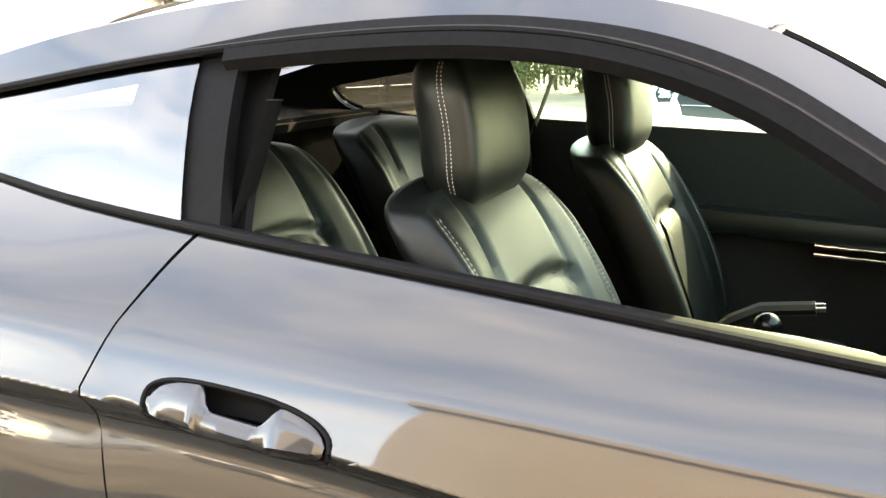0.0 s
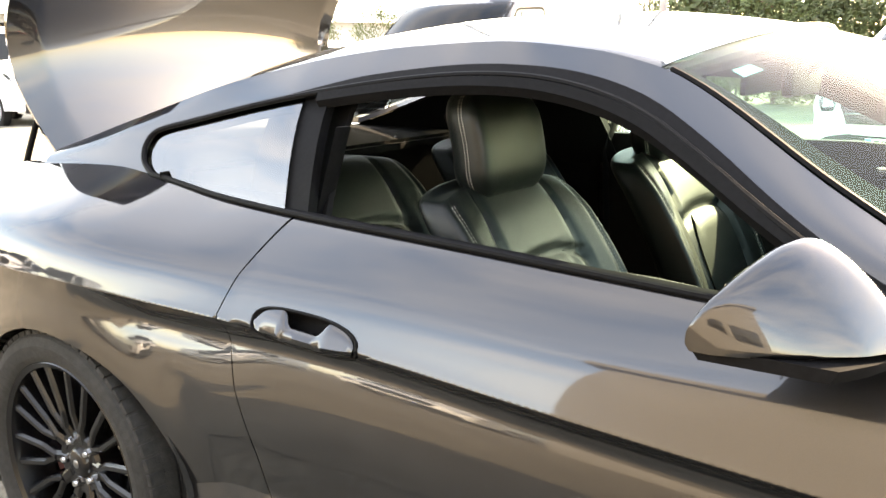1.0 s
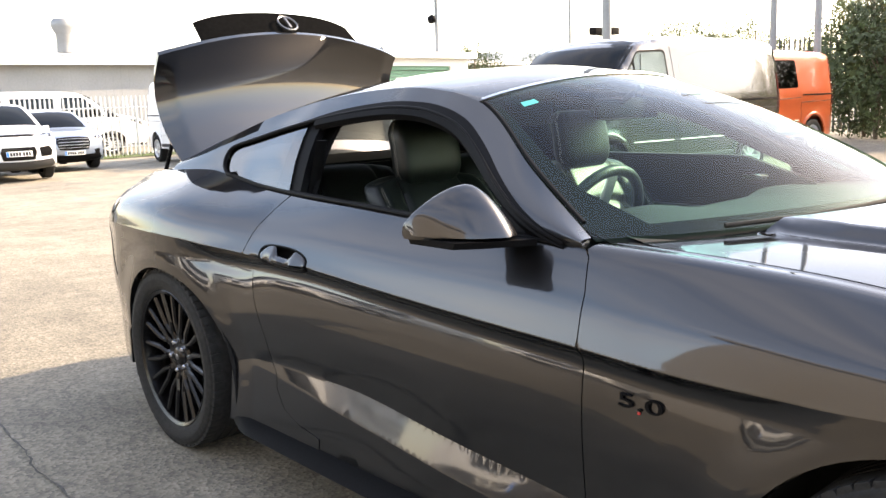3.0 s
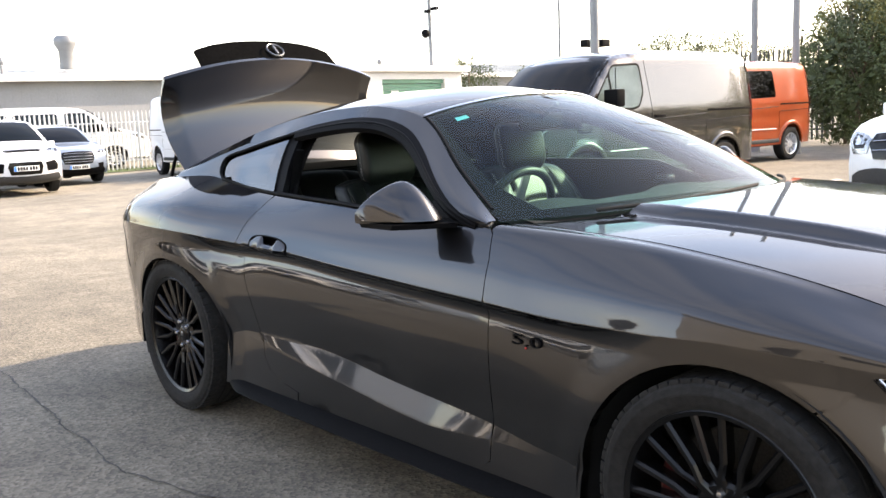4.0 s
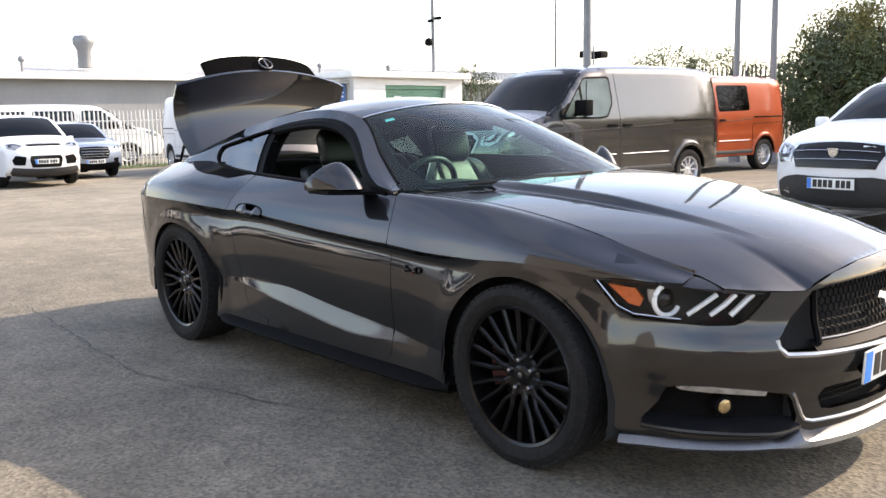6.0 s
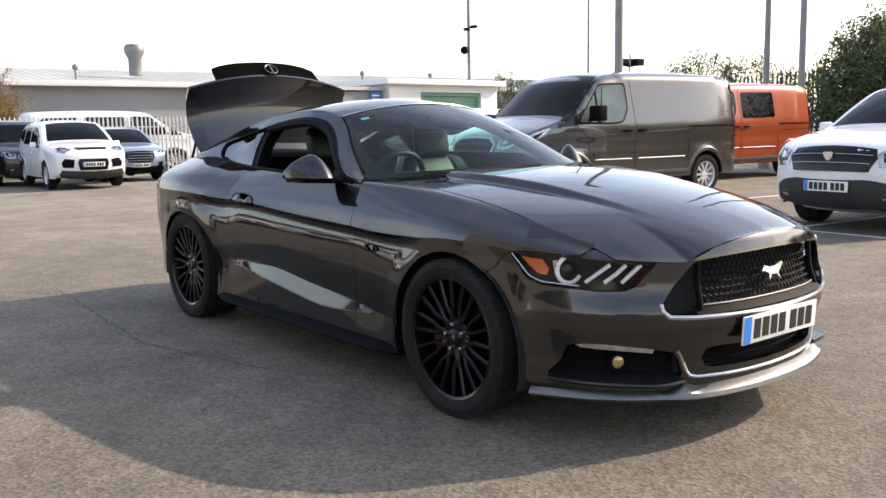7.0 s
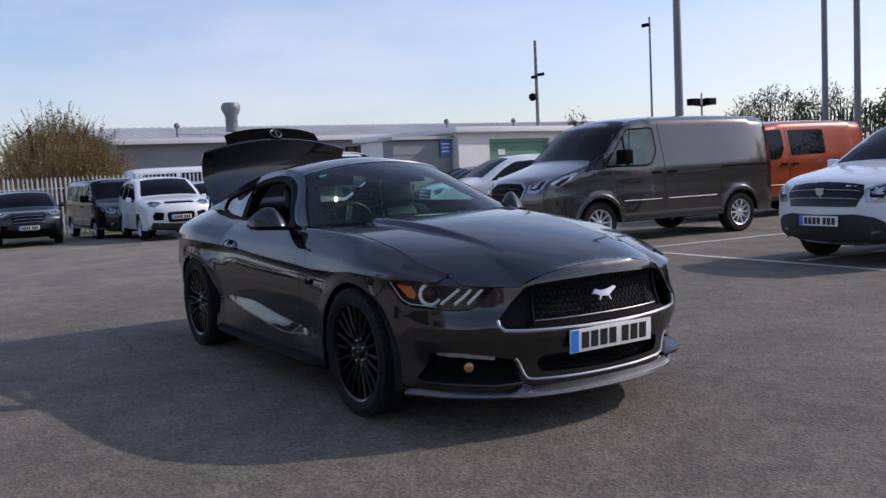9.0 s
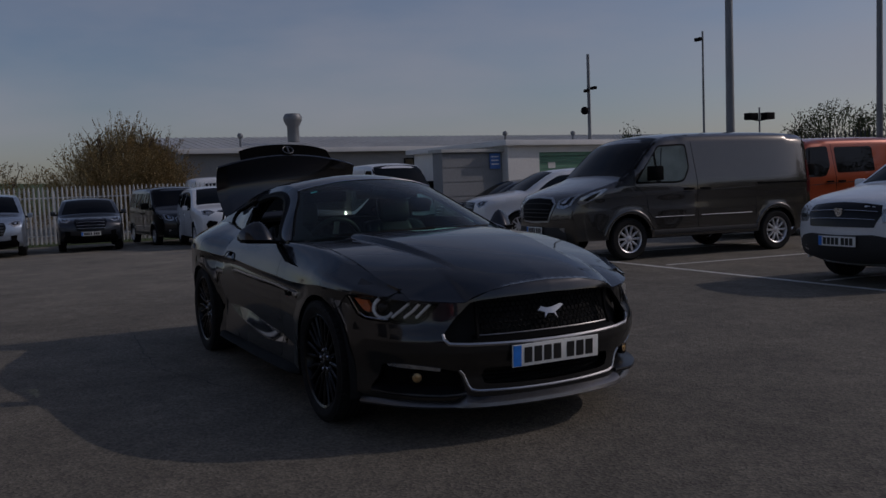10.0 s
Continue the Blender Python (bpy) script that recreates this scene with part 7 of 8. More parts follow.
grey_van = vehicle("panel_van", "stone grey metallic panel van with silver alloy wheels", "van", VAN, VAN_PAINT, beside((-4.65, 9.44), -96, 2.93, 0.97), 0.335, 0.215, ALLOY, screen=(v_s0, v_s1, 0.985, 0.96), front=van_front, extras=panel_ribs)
KOMBI_SIDE = [VAN_DOOR, [(0.12, 1.26), (0.14, 1.80), (-0.90, 1.80), (-0.92, 1.28)], [(-1.06, 1.30), (-1.04, 1.80), (-1.95, 1.78), (-2.02, 1.34)]]
orange_van = vehicle("crew_van", "bright orange crew van with dark side windows", "van", VAN, ORANGE_PAINT, beside((-6.3, 14.85), -96, 2.93, 0.97), 0.335, 0.215, ALLOY, glass_sides=KOMBI_SIDE[:2], screen=(v_s0, v_s1, 0.985, 0.96), front=van_front, extras=van_extras)
white_van = vehicle("small_van", "plain white panel van parked before the fence", "van", VAN, WHITE_PAINT, pose(-21.85, 10.0, land(-23), 0, 0, -2) @ Matrix.Diagonal((0.95, 1.0, 1.18, 1)), 0.335, 0.215, ALLOY, glass_sides=[VAN_DOOR], screen=(v_s0, v_s1, 0.985, 0.96), front=van_front, extras=van_extras)
black_van = vehicle("people_carrier", "black people carrier with dark windows", "van", VAN, BLACK_PAINT, pose(-24.75, 3.25, land(-24), 0, 0, 5) @ Matrix.Diagonal((0.92, 0.94, 0.93, 1)), 0.335, 0.215, ALLOY, glass_sides=KOMBI_SIDE, screen=(v_s0, v_s1, 0.985, 0.96), front=van_front, extras=van_extras)
minibus = vehicle("minibus", "long white minibus with a row of windows behind the fence", "minibus", VAN, WHITE_PAINT, pose(-33.6, 9.3, land(-33), 0, 0, 86) @ Matrix.Diagonal((1.5, 1.1, 1.23, 1)), 0.335, 0.215, ALLOY, glass_sides=KOMBI_SIDE, screen=(v_s0, v_s1, 0.985, 0.96), front=van_front, extras=van_extras)

# small crossover hatchback
HATCH_PATH = [(1.86, 0.30), (1.98, 0.36), (2.02, 0.60), (2.0, 0.78), (1.92, 0.90), (1.70, 0.985), (1.25, 1.06), (1.02, 1.10), (0.70, 1.32), (0.40, 1.50), (0.15, 1.58), (-0.4, 1.605), (-1.0, 1.585), (-1.45, 1.52), (-1.72, 1.36), (-1.88, 1.10), (-1.96, 0.92), (-2.0, 0.6), (-1.94, 0.34)]
HATCH = Shell(HATCH_PATH, 1.76, 0.98, 0.30, 0.26, (1.29, -1.30), 0.375, nose_bow=0.20, roof_bow=0.05, edge=0.08)
HATCH_SIDE = [[(0.86, 1.04), (0.50, 1.32), (0.22, 1.47), (-0.20, 1.50), (-0.24, 1.05)], [(-0.32, 1.05), (-0.28, 1.50), (-0.95, 1.49), (-1.28, 1.30), (-1.30, 1.10)]]


def crossover_front(car, shell):
    lamp_pair(car, shell, [(0.64, 0.80), (0.80, 0.86), (0.95, 0.90), (0.99, 0.82), (0.93, 0.70), (0.70, 0.70)])
    front_piece(car, shell, [(0.0, 0.84), (0.60, 0.83), (0.66, 0.76), (0.58, 0.66), (0.0, 0.66)], GLOSS_BLACK, "grille")
    bars_on_front(car, shell, (0.715, 0.785), 0.60, CHROME, "grille_bar", 0.005)
    front_piece(car, shell, [(0.0, 0.58), (0.55, 0.59), (0.80, 0.56), (0.93, 0.50), (0.94, 0.34), (0.7, 0.30), (0.0, 0.30)], BUMPER_GREY, "lower_bumper")
    front_piece(car, shell, [(0.0, 0.335), (0.55, 0.335), (0.60, 0.30), (0.0, 0.295)], SATIN, "skid_strip", "silver skid strip", 0.02)
    lamp_pair(car, shell, [(0.70, 0.52), (0.86, 0.54), (0.88, 0.42), (0.72, 0.40)], SATIN, "fog_lamp_surround", "silver fog lamp surround")
    plate_on_front(car, shell, 0.53)
    bm = bmesh.new()
    p = shell.over(0, shell.s_front(0.755), 0.032)
    sheet([(-0.06, 0.045), (0.06, 0.045), (0.045, -0.02), (0.0, -0.055), (-0.045, -0.02)], lambda u, v: p + Vector((0, u, v)), 0.03, depth=0.012, out=(1, 0, 0), bm=bm)
    part("emblem", bm, CHROME, car, "plain chrome shield shape")


def car_extras(car, shell):
    wing_mirrors(car, shell, 0.80, 1.04, paint_of(car))
    handles(car, shell, [(-0.12, 0.90), (-1.05, 0.92)], paint_of(car))
    seams(car, shell, [[(0.98, 0.34), (1.0, 0.7), (0.94, 1.0)], [(-0.28, 0.34), (-0.28, 1.0)], [(-1.02, 0.62), (-1.22, 0.85), (-1.3, 1.05)]])


def rails(car, shell):
    car_extras(car, shell)
    for side in (-1, 1):
        bm = bmesh.new()
        tube(bm, [(x, side * (shell.half(x, 1.5) - 0.10), z) for x, z in ((0.15, 1.585), (0.02, 1.64), (-0.5, 1.665), (-1.1, 1.635), (-1.22, 1.58))], 0.016, 8)
        part("roof_rail", bm, SATIN, car, "silver roof rail")


def parked(front_x, front_y, heading, shell):
    """Pose from the place of the middle of the front bumper on the ground."""
    h = Vector((math.cos(radians(heading)), math.sin(radians(heading))))
    d = shell.x1 + shell.nose_bow * 0.7
    return pose(front_x - h.x * d, front_y - h.y * d, land(front_x), 0, 0, heading)


h_s0, h_s1 = HATCH.s_front(1.11), HATCH.s_front(1.52)
white_crossover = vehicle("crossover", "white crossover hatchback with black grille in a marked bay", "car", HATCH, WHITE_PAINT, parked(-0.66, 5.95, -96, HATCH), 0.315, 0.205, ALLOY, glass_sides=HATCH_SIDE, screen=(h_s0, h_s1, 0.90, 0.86), front=crossover_front, extras=rails)

# sport utility
SUV_PATH = [(2.10, 0.32), (2.24, 0.38), (2.28, 0.62), (2.26, 0.86), (2.14, 0.99), (1.90, 1.06), (1.40, 1.12), (1.16, 1.16), (0.82, 1.38), (0.50, 1.56), (0.25, 1.645), (-0.4, 1.69), (-1.1, 1.67), (-1.7, 1.60), (-1.98, 1.40), (-2.14, 1.12), (-2.22, 0.9), (-2.24, 0.6), (-2.2, 0.36)]
SUV = Shell(SUV_PATH, 1.84, 1.03, 0.27, 0.28, (1.38, -1.31), 0.40, nose_bow=0.20, roof_bow=0.05, edge=0.09)
SUV_SIDE = [[(1.0, 1.10), (0.62, 1.38), (0.30, 1.54), (-0.25, 1.57), (-0.28, 1.10)], [(-0.36, 1.10), (-0.33, 1.57), (-1.0, 1.55), (-1.12, 1.12)], [(-1.2, 1.16), (-1.1, 1.54), (-1.6, 1.48), (-1.86, 1.28)]]


def suv_front(car, shell):
    lamp_pair(car, shell, [(0.56, 0.92), (0.80, 1.02), (0.96, 1.02), (0.97, 0.92), (0.80, 0.86)])
    front_piece(car, shell, [(0.0, 0.95), (0.46, 0.955), (0.50, 0.91), (0.0, 0.90)], GLOSS_BLACK, "upper_grille")
    bars_on_front(car, shell, (0.93,), 0.46, SATIN, "grille_bar", 0.012)
    front_piece(car, shell, [(0.0, 0.74), (0.42, 0.74), (0.46, 0.66), (0.40, 0.52), (0.0, 0.52)], GLOSS_BLACK, "lower_grille")
    lamp_pair(car, shell, [(0.54, 0.72), (0.82, 0.76), (0.90, 0.66), (0.86, 0.56), (0.58, 0.56)], TRIM, "fog_pocket", "black fog lamp pocket")
    front_piece(car, shell, [(0.0, 0.48), (0.9, 0.50), (0.95, 0.40), (0.85, 0.33), (0.0, 0.33)], BUMPER_GREY, "lower_bumper")
    plate_on_front(car, shell, 0.63)


def modern_front(car, shell):
    lamp_pair(car, shell, [(0.62, 0.86), (0.82, 0.95), (0.97, 0.97), (0.97, 0.86), (0.80, 0.80)])
    front_piece(car, shell, [(0.0, 0.88), (0.50, 0.87), (0.56, 0.78), (0.46, 0.62), (0.0, 0.60)], GLOSS_BLACK, "grille")
    bars_on_front(car, shell, (0.66, 0.72, 0.78, 0.84), 0.48, SATIN, "grille_bar", 0.006)
    front_piece(car, shell, [(0.0, 0.48), (0.85, 0.52), (0.93, 0.42), (0.85, 0.32), (0.0, 0.31)], TRIM, "lower_bumper")
    lamp_pair(car, shell, [(0.68, 0.60), (0.88, 0.62), (0.86, 0.50), (0.70, 0.50)], TRIM, "fog_pocket", "black fog lamp pocket")
    plate_on_front(car, shell, 0.54)


s_s0, s_s1 = SUV.s_front(1.17), SUV.s_front(1.60)
white_suv = vehicle("suv", "white sport utility car with black lower grille", "car", SUV, WHITE_PAINT, parked(-18.3, 3.72, -3, SUV), 0.345, 0.22, ALLOY, glass_sides=SUV_SIDE, screen=(s_s0, s_s1, 0.90, 0.86), front=suv_front, extras=car_extras)
blue_suv = vehicle("suv", "silver-blue sport utility car parked before the fence", "car", SUV, SILVER_PAINT, parked(-21.4, 6.0, -3, SUV) @ Matrix.Diagonal((1, 0.97, 0.92, 1)), 0.345, 0.22, ALLOY, glass_sides=SUV_SIDE, screen=(s_s0, s_s1, 0.90, 0.86), front=modern_front, extras=car_extras)
silver_suv = vehicle("suv", "grey-silver sport utility car beside a dark hatchback", "car", SUV, SILVER_PAINT, parked(-20.2, -2.3, -3, SUV), 0.345, 0.22, ALLOY, glass_sides=SUV_SIDE, screen=(s_s0, s_s1, 0.90, 0.86), front=modern_front, extras=car_extras)
LOW = Shell([(x, z * 0.90 if z > 0.6 else z) for x, z in SUV_PATH], 1.82, 0.94, 0.30, 0.24, (1.38, -1.31), 0.375, nose_bow=0.22, roof_bow=0.05, edge=0.09)
LOW_SIDE = [[(x, z * 0.91) for x, z in p] for p in SUV_SIDE]
l_s0, l_s1 = LOW.s_front(1.055), LOW.s_front(1.43)
dark_hatch = vehicle("hatchback", "dark blue-grey family hatchback parked before the fence", "car", LOW, NAVY_PAINT, parked(-21.2, 0.35, -5, LOW), 0.325, 0.21, ALLOY, glass_sides=LOW_SIDE, screen=(l_s0, l_s1, 0.90, 0.86), front=modern_front, extras=car_extras)
white_car = vehicle("hatchback", "white family car parked beside the grey van", "car", SUV, WHITE_PAINT, beside((-11.75, 11.9), -103, 2.69, 0.88), 0.345, 0.22, ALLOY, glass_sides=SUV_SIDE, screen=(s_s0, s_s1, 0.90, 0.86), front=modern_front, extras=car_extras)
dark_car = vehicle("hatchback", "dark grey hatchback parked beyond a white car", "car", LOW, NAVY_PAINT, beside((-14.6, 12.6), -103, 2.69, 0.88), 0.325, 0.21, ALLOY, glass_sides=LOW_SIDE, screen=(l_s0, l_s1, 0.90, 0.86), front=modern_front, extras=car_extras)

# the row goes on round the yard on the showroom side, where the coupe's flank mirrors it
RED_PAINT = material("red_car_paint", (0.42, 0.02, 0.02), 0.35, 0.1, 0.9, grain=0.05, stain=0.08)
row_van = vehicle("small_van", "white panel van parked across the yard", "van", VAN, WHITE_PAINT, pose(-10.5, -9.6, land(-10), 0, 0, 74), 0.335, 0.215, ALLOY, "vehicles across the yard", glass_sides=[VAN_DOOR], screen=(v_s0, v_s1, 0.985, 0.96), front=van_front, extras=van_extras)
for x, y, r in ((-16.2, -9.2, 70), (-5.6, -10.4, 80)):
    copy_thing(row_van, pose(x, y, land(x), 0, 0, r))
row_suv = vehicle("suv", "white sport utility car parked across the yard", "car", SUV, WHITE_PAINT, pose(-13.3, -9.3, land(-13), 0, 0, 72), 0.345, 0.22, ALLOY, "vehicles across the yard", glass_sides=SUV_SIDE, screen=(s_s0, s_s1, 0.90, 0.86), front=suv_front, extras=car_extras)
copy_thing(row_suv, pose(-19.2, -8.6, land(-19), 0, 0, 66))
# unseen red car, added for the red reflection in the coupe's bumper
vehicle("hatchback", "bright red hatchback out of view, added for its reflection", "car", LOW, RED_PAINT, pose(9.6, -6.6, 0, 0, 0, 100), 0.325, 0.21, ALLOY, glass_sides=LOW_SIDE, screen=(l_s0, l_s1, 0.90, 0.86), front=modern_front, extras=car_extras)

# ---- buildings, fences, poles, plants ----


# long low workshop with ribbed cladding and shallow roof
workshop = thing("workshop", "long low grey workshop with ribbed cladding and shallow roof", "building")
bm = bmesh.new()
box(bm, -48, -34, 5.6, 46, -1.2, 3.25)
main_wall = part("wall", bm, GREY_WALL, workshop)
bm = bmesh.new()
for k in range(120):
    y = 5.75 + k * 0.335
    box(bm, -34.03, -33.995, y, y + 0.09, 0.1, 3.2)
tagged(part("cladding_rib", bm, GREY_WALL, main_wall), kind="stuff")
bm = bmesh.new()
v = [bm.verts.new(p) for p in ((-33.6, 5.3, 3.22), (-33.6, 46.3, 3.22), (-41, 46.3, 4.25), (-41, 5.3, 4.25), (-48.4, 5.3, 3.2), (-48.4, 46.3, 3.2))]
bm.faces.new((v[0], v[1], v[2], v[3]))
bm.faces.new((v[3], v[2], v[5], v[4]))
workshop_roof = part("roof", solid(recalc(bm), 0.12), ROOF_SHEET, workshop)
bm = bmesh.new()
for k in range(100):
    y = 5.5 + k * 0.41
    a, b = Vector((-33.6, y, 3.26)), Vector((-41, y, 4.29))
    tube(bm, [a, b], 0.014, 4)
tagged(part("roof_rib", bm, ROOF_SHEET, workshop_roof), kind="stuff")
bm = bmesh.new()
box(bm, -33.62, -33.5, 5.3, 46.3, 3.08, 3.3, 0.01)
part("gutter", bm, WHITE_WALL, workshop)
for y0, y1, z0, z1 in ((16.3, 17.35, 1.9, 2.75), (18.25, 19.05, 1.1, 2.75), (21.5, 22.8, 1.9, 2.75)):
    bm = bmesh.new()
    box(bm, -33.99, -33.93, y0, y1, z0, z1, 0.01)
    w = part("window", bm, TRIM, workshop)
    n = 2
    for k in range(n):
        bm = bmesh.new()
        step = (y1 - y0) / n
        box(bm, -33.93, -33.915, y0 + k * step + 0.05, y0 + (k + 1) * step - 0.05, z0 + 0.06, z1 - 0.06)
        part("pane", bm, CAR_GLASS, w)
# chimney cowl
bm = bmesh.new()
lathe(bm, [(0.29, 3.7), (0.29, 4.42), (0.31, 4.46), (0.44, 4.72), (0.455, 4.92), (0.36, 5.06), (0.02, 5.08)], 16, "Z")
bmesh.ops.transform(bm, matrix=Matrix.Translation((-36, 11.35, 0)), verts=bm.verts)
part("flue", recalc(bm), POLE_GREY, workshop, "round metal flue with flared cowl")
for y, z in ((8.5, 3.55), (23.0, 3.6), (27.5, 3.6)):
    bm = bmesh.new()
    rod(bm, (-35.2, y, 3.3), (-35.2, y, z + 0.45), 0.05)
    bmesh.ops.create_uvsphere(bm, u_segments=10, v_segments=6, radius=0.14, matrix=Matrix.Translation((-35.2, y, z + 0.4)))
    part("roof_vent", bm, POLE_GREY, workshop)

grow = Matrix.Translation((5, -3, 1.25)) @ Matrix.Scale(1.17, 4) @ Matrix.Translation((-5, 3, -1.25))
workshop.matrix_basis = grow

# white flat-roofed block with green shutter
shed = thing("garage_block", "white flat-roofed garage block with green roller shutter", "building")
Q0, Q1 = Vector((-18.4, 12.75, 0)), Vector((-18.75, 17.5, 0))
along_q = (Q1 - Q0).normalized()
back_q = Vector((-along_q.y, along_q.x, 0))
back_q = back_q if back_q.x < 0 else -back_q
shed_m = Matrix.Translation(Q0) @ Matrix(((along_q.x, back_q.x, 0, 0), (along_q.y, back_q.y, 0, 0), (0, 0, 1, 0), (0, 0, 0, 1)))


def shed_box(name, mat, x0, x1, y0, y1, z0, z1, parent, label="", bevel=0.0):
    bm = bmesh.new()
    box(bm, x0, x1, y0, y1, z0, z1, bevel)
    bmesh.ops.transform(bm, matrix=shed_m, verts=bm.verts)
    bmesh.ops.recalc_face_normals(bm, faces=bm.faces)
    return part(name, bm, mat, parent, label)


W = (Q1 - Q0).length
shed_box("wall", WHITE_WALL, 0, 1.28, 0, 6, -0.6, 2.5, shed)
shed_box("wall", WHITE_WALL, 3.98, W, 0, 6, -0.6, 2.5, shed)
shed_box("wall", WHITE_WALL, 1.28, 3.98, 0, 6, 2.28, 2.5, shed)
shed_box("fascia", WHITE_WALL, -0.25, W + 0.2, -0.25, 6.2, 2.5, 2.68, shed, bevel=0.015)
frame_ob = shed_box("shutter_frame", GREEN_DOOR, 1.28, 3.98, 0.08, 0.2, 2.16, 2.28, shed)
for k in range(22):
    shed_box("shutter_slat", GREEN_DOOR, 1.3, 3.96, 0.14, 0.17 + 0.01 * (k % 2), 0.02 + k * 0.097, 0.11 + k * 0.097, shed)
shed_box("notice", LAMP_WHITE, 1.75, 2.05, 0.12, 0.135, 1.75, 1.95, shed, "small white notice")
# grey lean-to at its side with a blue sign
leanto = thing("lean_to", "grey boarded lean-to with a blue sign", "building")
shed_box("wall", GREY_WALL, -2.3, 0, 0.35, 0.9, -0.6, 2.32, leanto)
for k in range(5):
    shed_box("board", GREY_WALL, -2.31, -0.01, 0.32 + 0.004 * (k % 2), 0.35, 0.05 + k * 0.45, 0.47 + k * 0.45, leanto)
shed_box("roof", ROOF_SHEET, -2.4, 0.0, 0.2, 1.0, 2.32, 2.42, leanto)
sign = shed_box("sign", SIGN_BLUE, -0.52, -0.12, 0.27, 0.30, 1.78, 2.28, leanto, "blue sign with pale bars")
for k in range(3):
    shed_box("sign_bar", LAMP_WHITE, -0.47, -0.18, 0.262, 0.27, 2.15 - 0.12 * k, 2.19 - 0.12 * k, sign)

# palisade fences
def fence(name, a, b, high, label, mat=GALV, pitch=0.155):
    a, b = Vector((*a, land(a[0]))), Vector((*b, land(b[0])))
    n = int((b - a).length / pitch)
    way = (b - a).normalized()
    turn = Matrix.Rotation(math.atan2(way.y, way.x), 4, "Z")
    f = thing(name, label, "fence")
    bm = bmesh.new()
    w = 0.034
    sec = [(-w, 0.012), (-w * 0.55, -0.008), (w * 0.55, -0.008), (w, 0.012)]
    lowv = [bm.verts.new((x, y, 0.05)) for x, y in sec]
    topv = [bm.verts.new((x, y, high - 0.12)) for x, y in sec]
    tip = [bm.verts.new((x * 0.35, y, high)) for x, y in sec]
    for p, q in ((lowv, topv), (topv, tip)):
        for i in range(3):
            bm.faces.new((p[i], p[i + 1], q[i + 1], q[i]))
    recalc(bm)
    solid(bm, 0.004)
    pale = mesh_of("pale", bm, mat)
    rest = bmesh.new()
    for k in range(n):
        p = a.lerp(b, (k + 0.5) / n)
        m = Matrix.Translation(p + Vector((0, 0, 0.02 * noise.noise(p * 0.7)))) @ turn @ Matrix.Rotation(0.02 * noise.noise(p * 3), 4, "Y")
        part("pale", pale, None, f).matrix_basis = m
    rest.free()
    side = Vector((-way.y, way.x, 0)) * 0.03
    for z in (0.35, high - 0.4):
        bm = bmesh.new()
        tube(bm, [a + side + Vector((0, 0, z)), b + side + Vector((0, 0, z))], 0.025, 4)
        part("rail", bm, mat, f)
    for k in range(int((b - a).length / 2.75) + 1):
        p = a + way * min(k * 2.75, (b - a).length) + side * 2
        bm = bmesh.new()
        box(bm, p.x - 0.04, p.x + 0.04, p.y - 0.04, p.y + 0.04, p.z, p.z + high - 0.15, 0.004)
        part("post", bm, mat, f)
    return f


fence("palisade_fence", (-28.9, -11.0), (-28.9, 14.5), 2.12, "galvanised steel palisade fence behind parked cars")
DARK_STEEL = material("dark_steel", (0.06, 0.065, 0.06), 0.6, 0.3, grain=0.15, stain=0.2)
fence("palisade_fence", (-19.5, 23.2), (-6.5, 22.4), 2.75, "dark palisade fence above a hedge", DARK_STEEL)

# grass verge at the foot of the fence and rough ground behind
bm = bmesh.new()
rows = []
for x in lin(-31.0, -27.8, 12):
    rows.append([bm.verts.new((x + 0.06 * noise.noise(Vector((y, x, 3))), y, land(x) + 0.02 + 0.05 * math.sin((x + 27.8) / -3.2 * math.pi) + 0.02 * noise.noise(Vector((x * 2, y * 2, 0))))) for y in lin(-14, 14, 80)])
for r, q in zip(rows, rows[1:]):
    for i in range(79):
        bm.faces.new((r[i], r[i + 1], q[i + 1], q[i]))
recalc(bm)
tagged(part("verge", bm, GRASS), "rough grass verge under the fence", "grass", kind="stuff")
bm = bmesh.new()
random.seed(4)
for _ in range(2500):
    x, y = random.uniform(-30.4, -27.7), random.uniform(-10, 15)
    h = random.uniform(0.05, 0.16)
    p = Vector((x, y, land(x) + 0.03))
    d = Vector((random.uniform(-1, 1), random.uniform(-1, 1), 0)).normalized() * 0.012
    q = p + Vector((random.uniform(-0.05, 0.05), random.uniform(-0.05, 0.05), h))
    bm.faces.new((bm.verts.new(p - d), bm.verts.new(p + d), bm.verts.new(q)))
tagged(part("grass", bm, GRASS), "tufts of rough grass along the fence", "grass", kind="stuff")


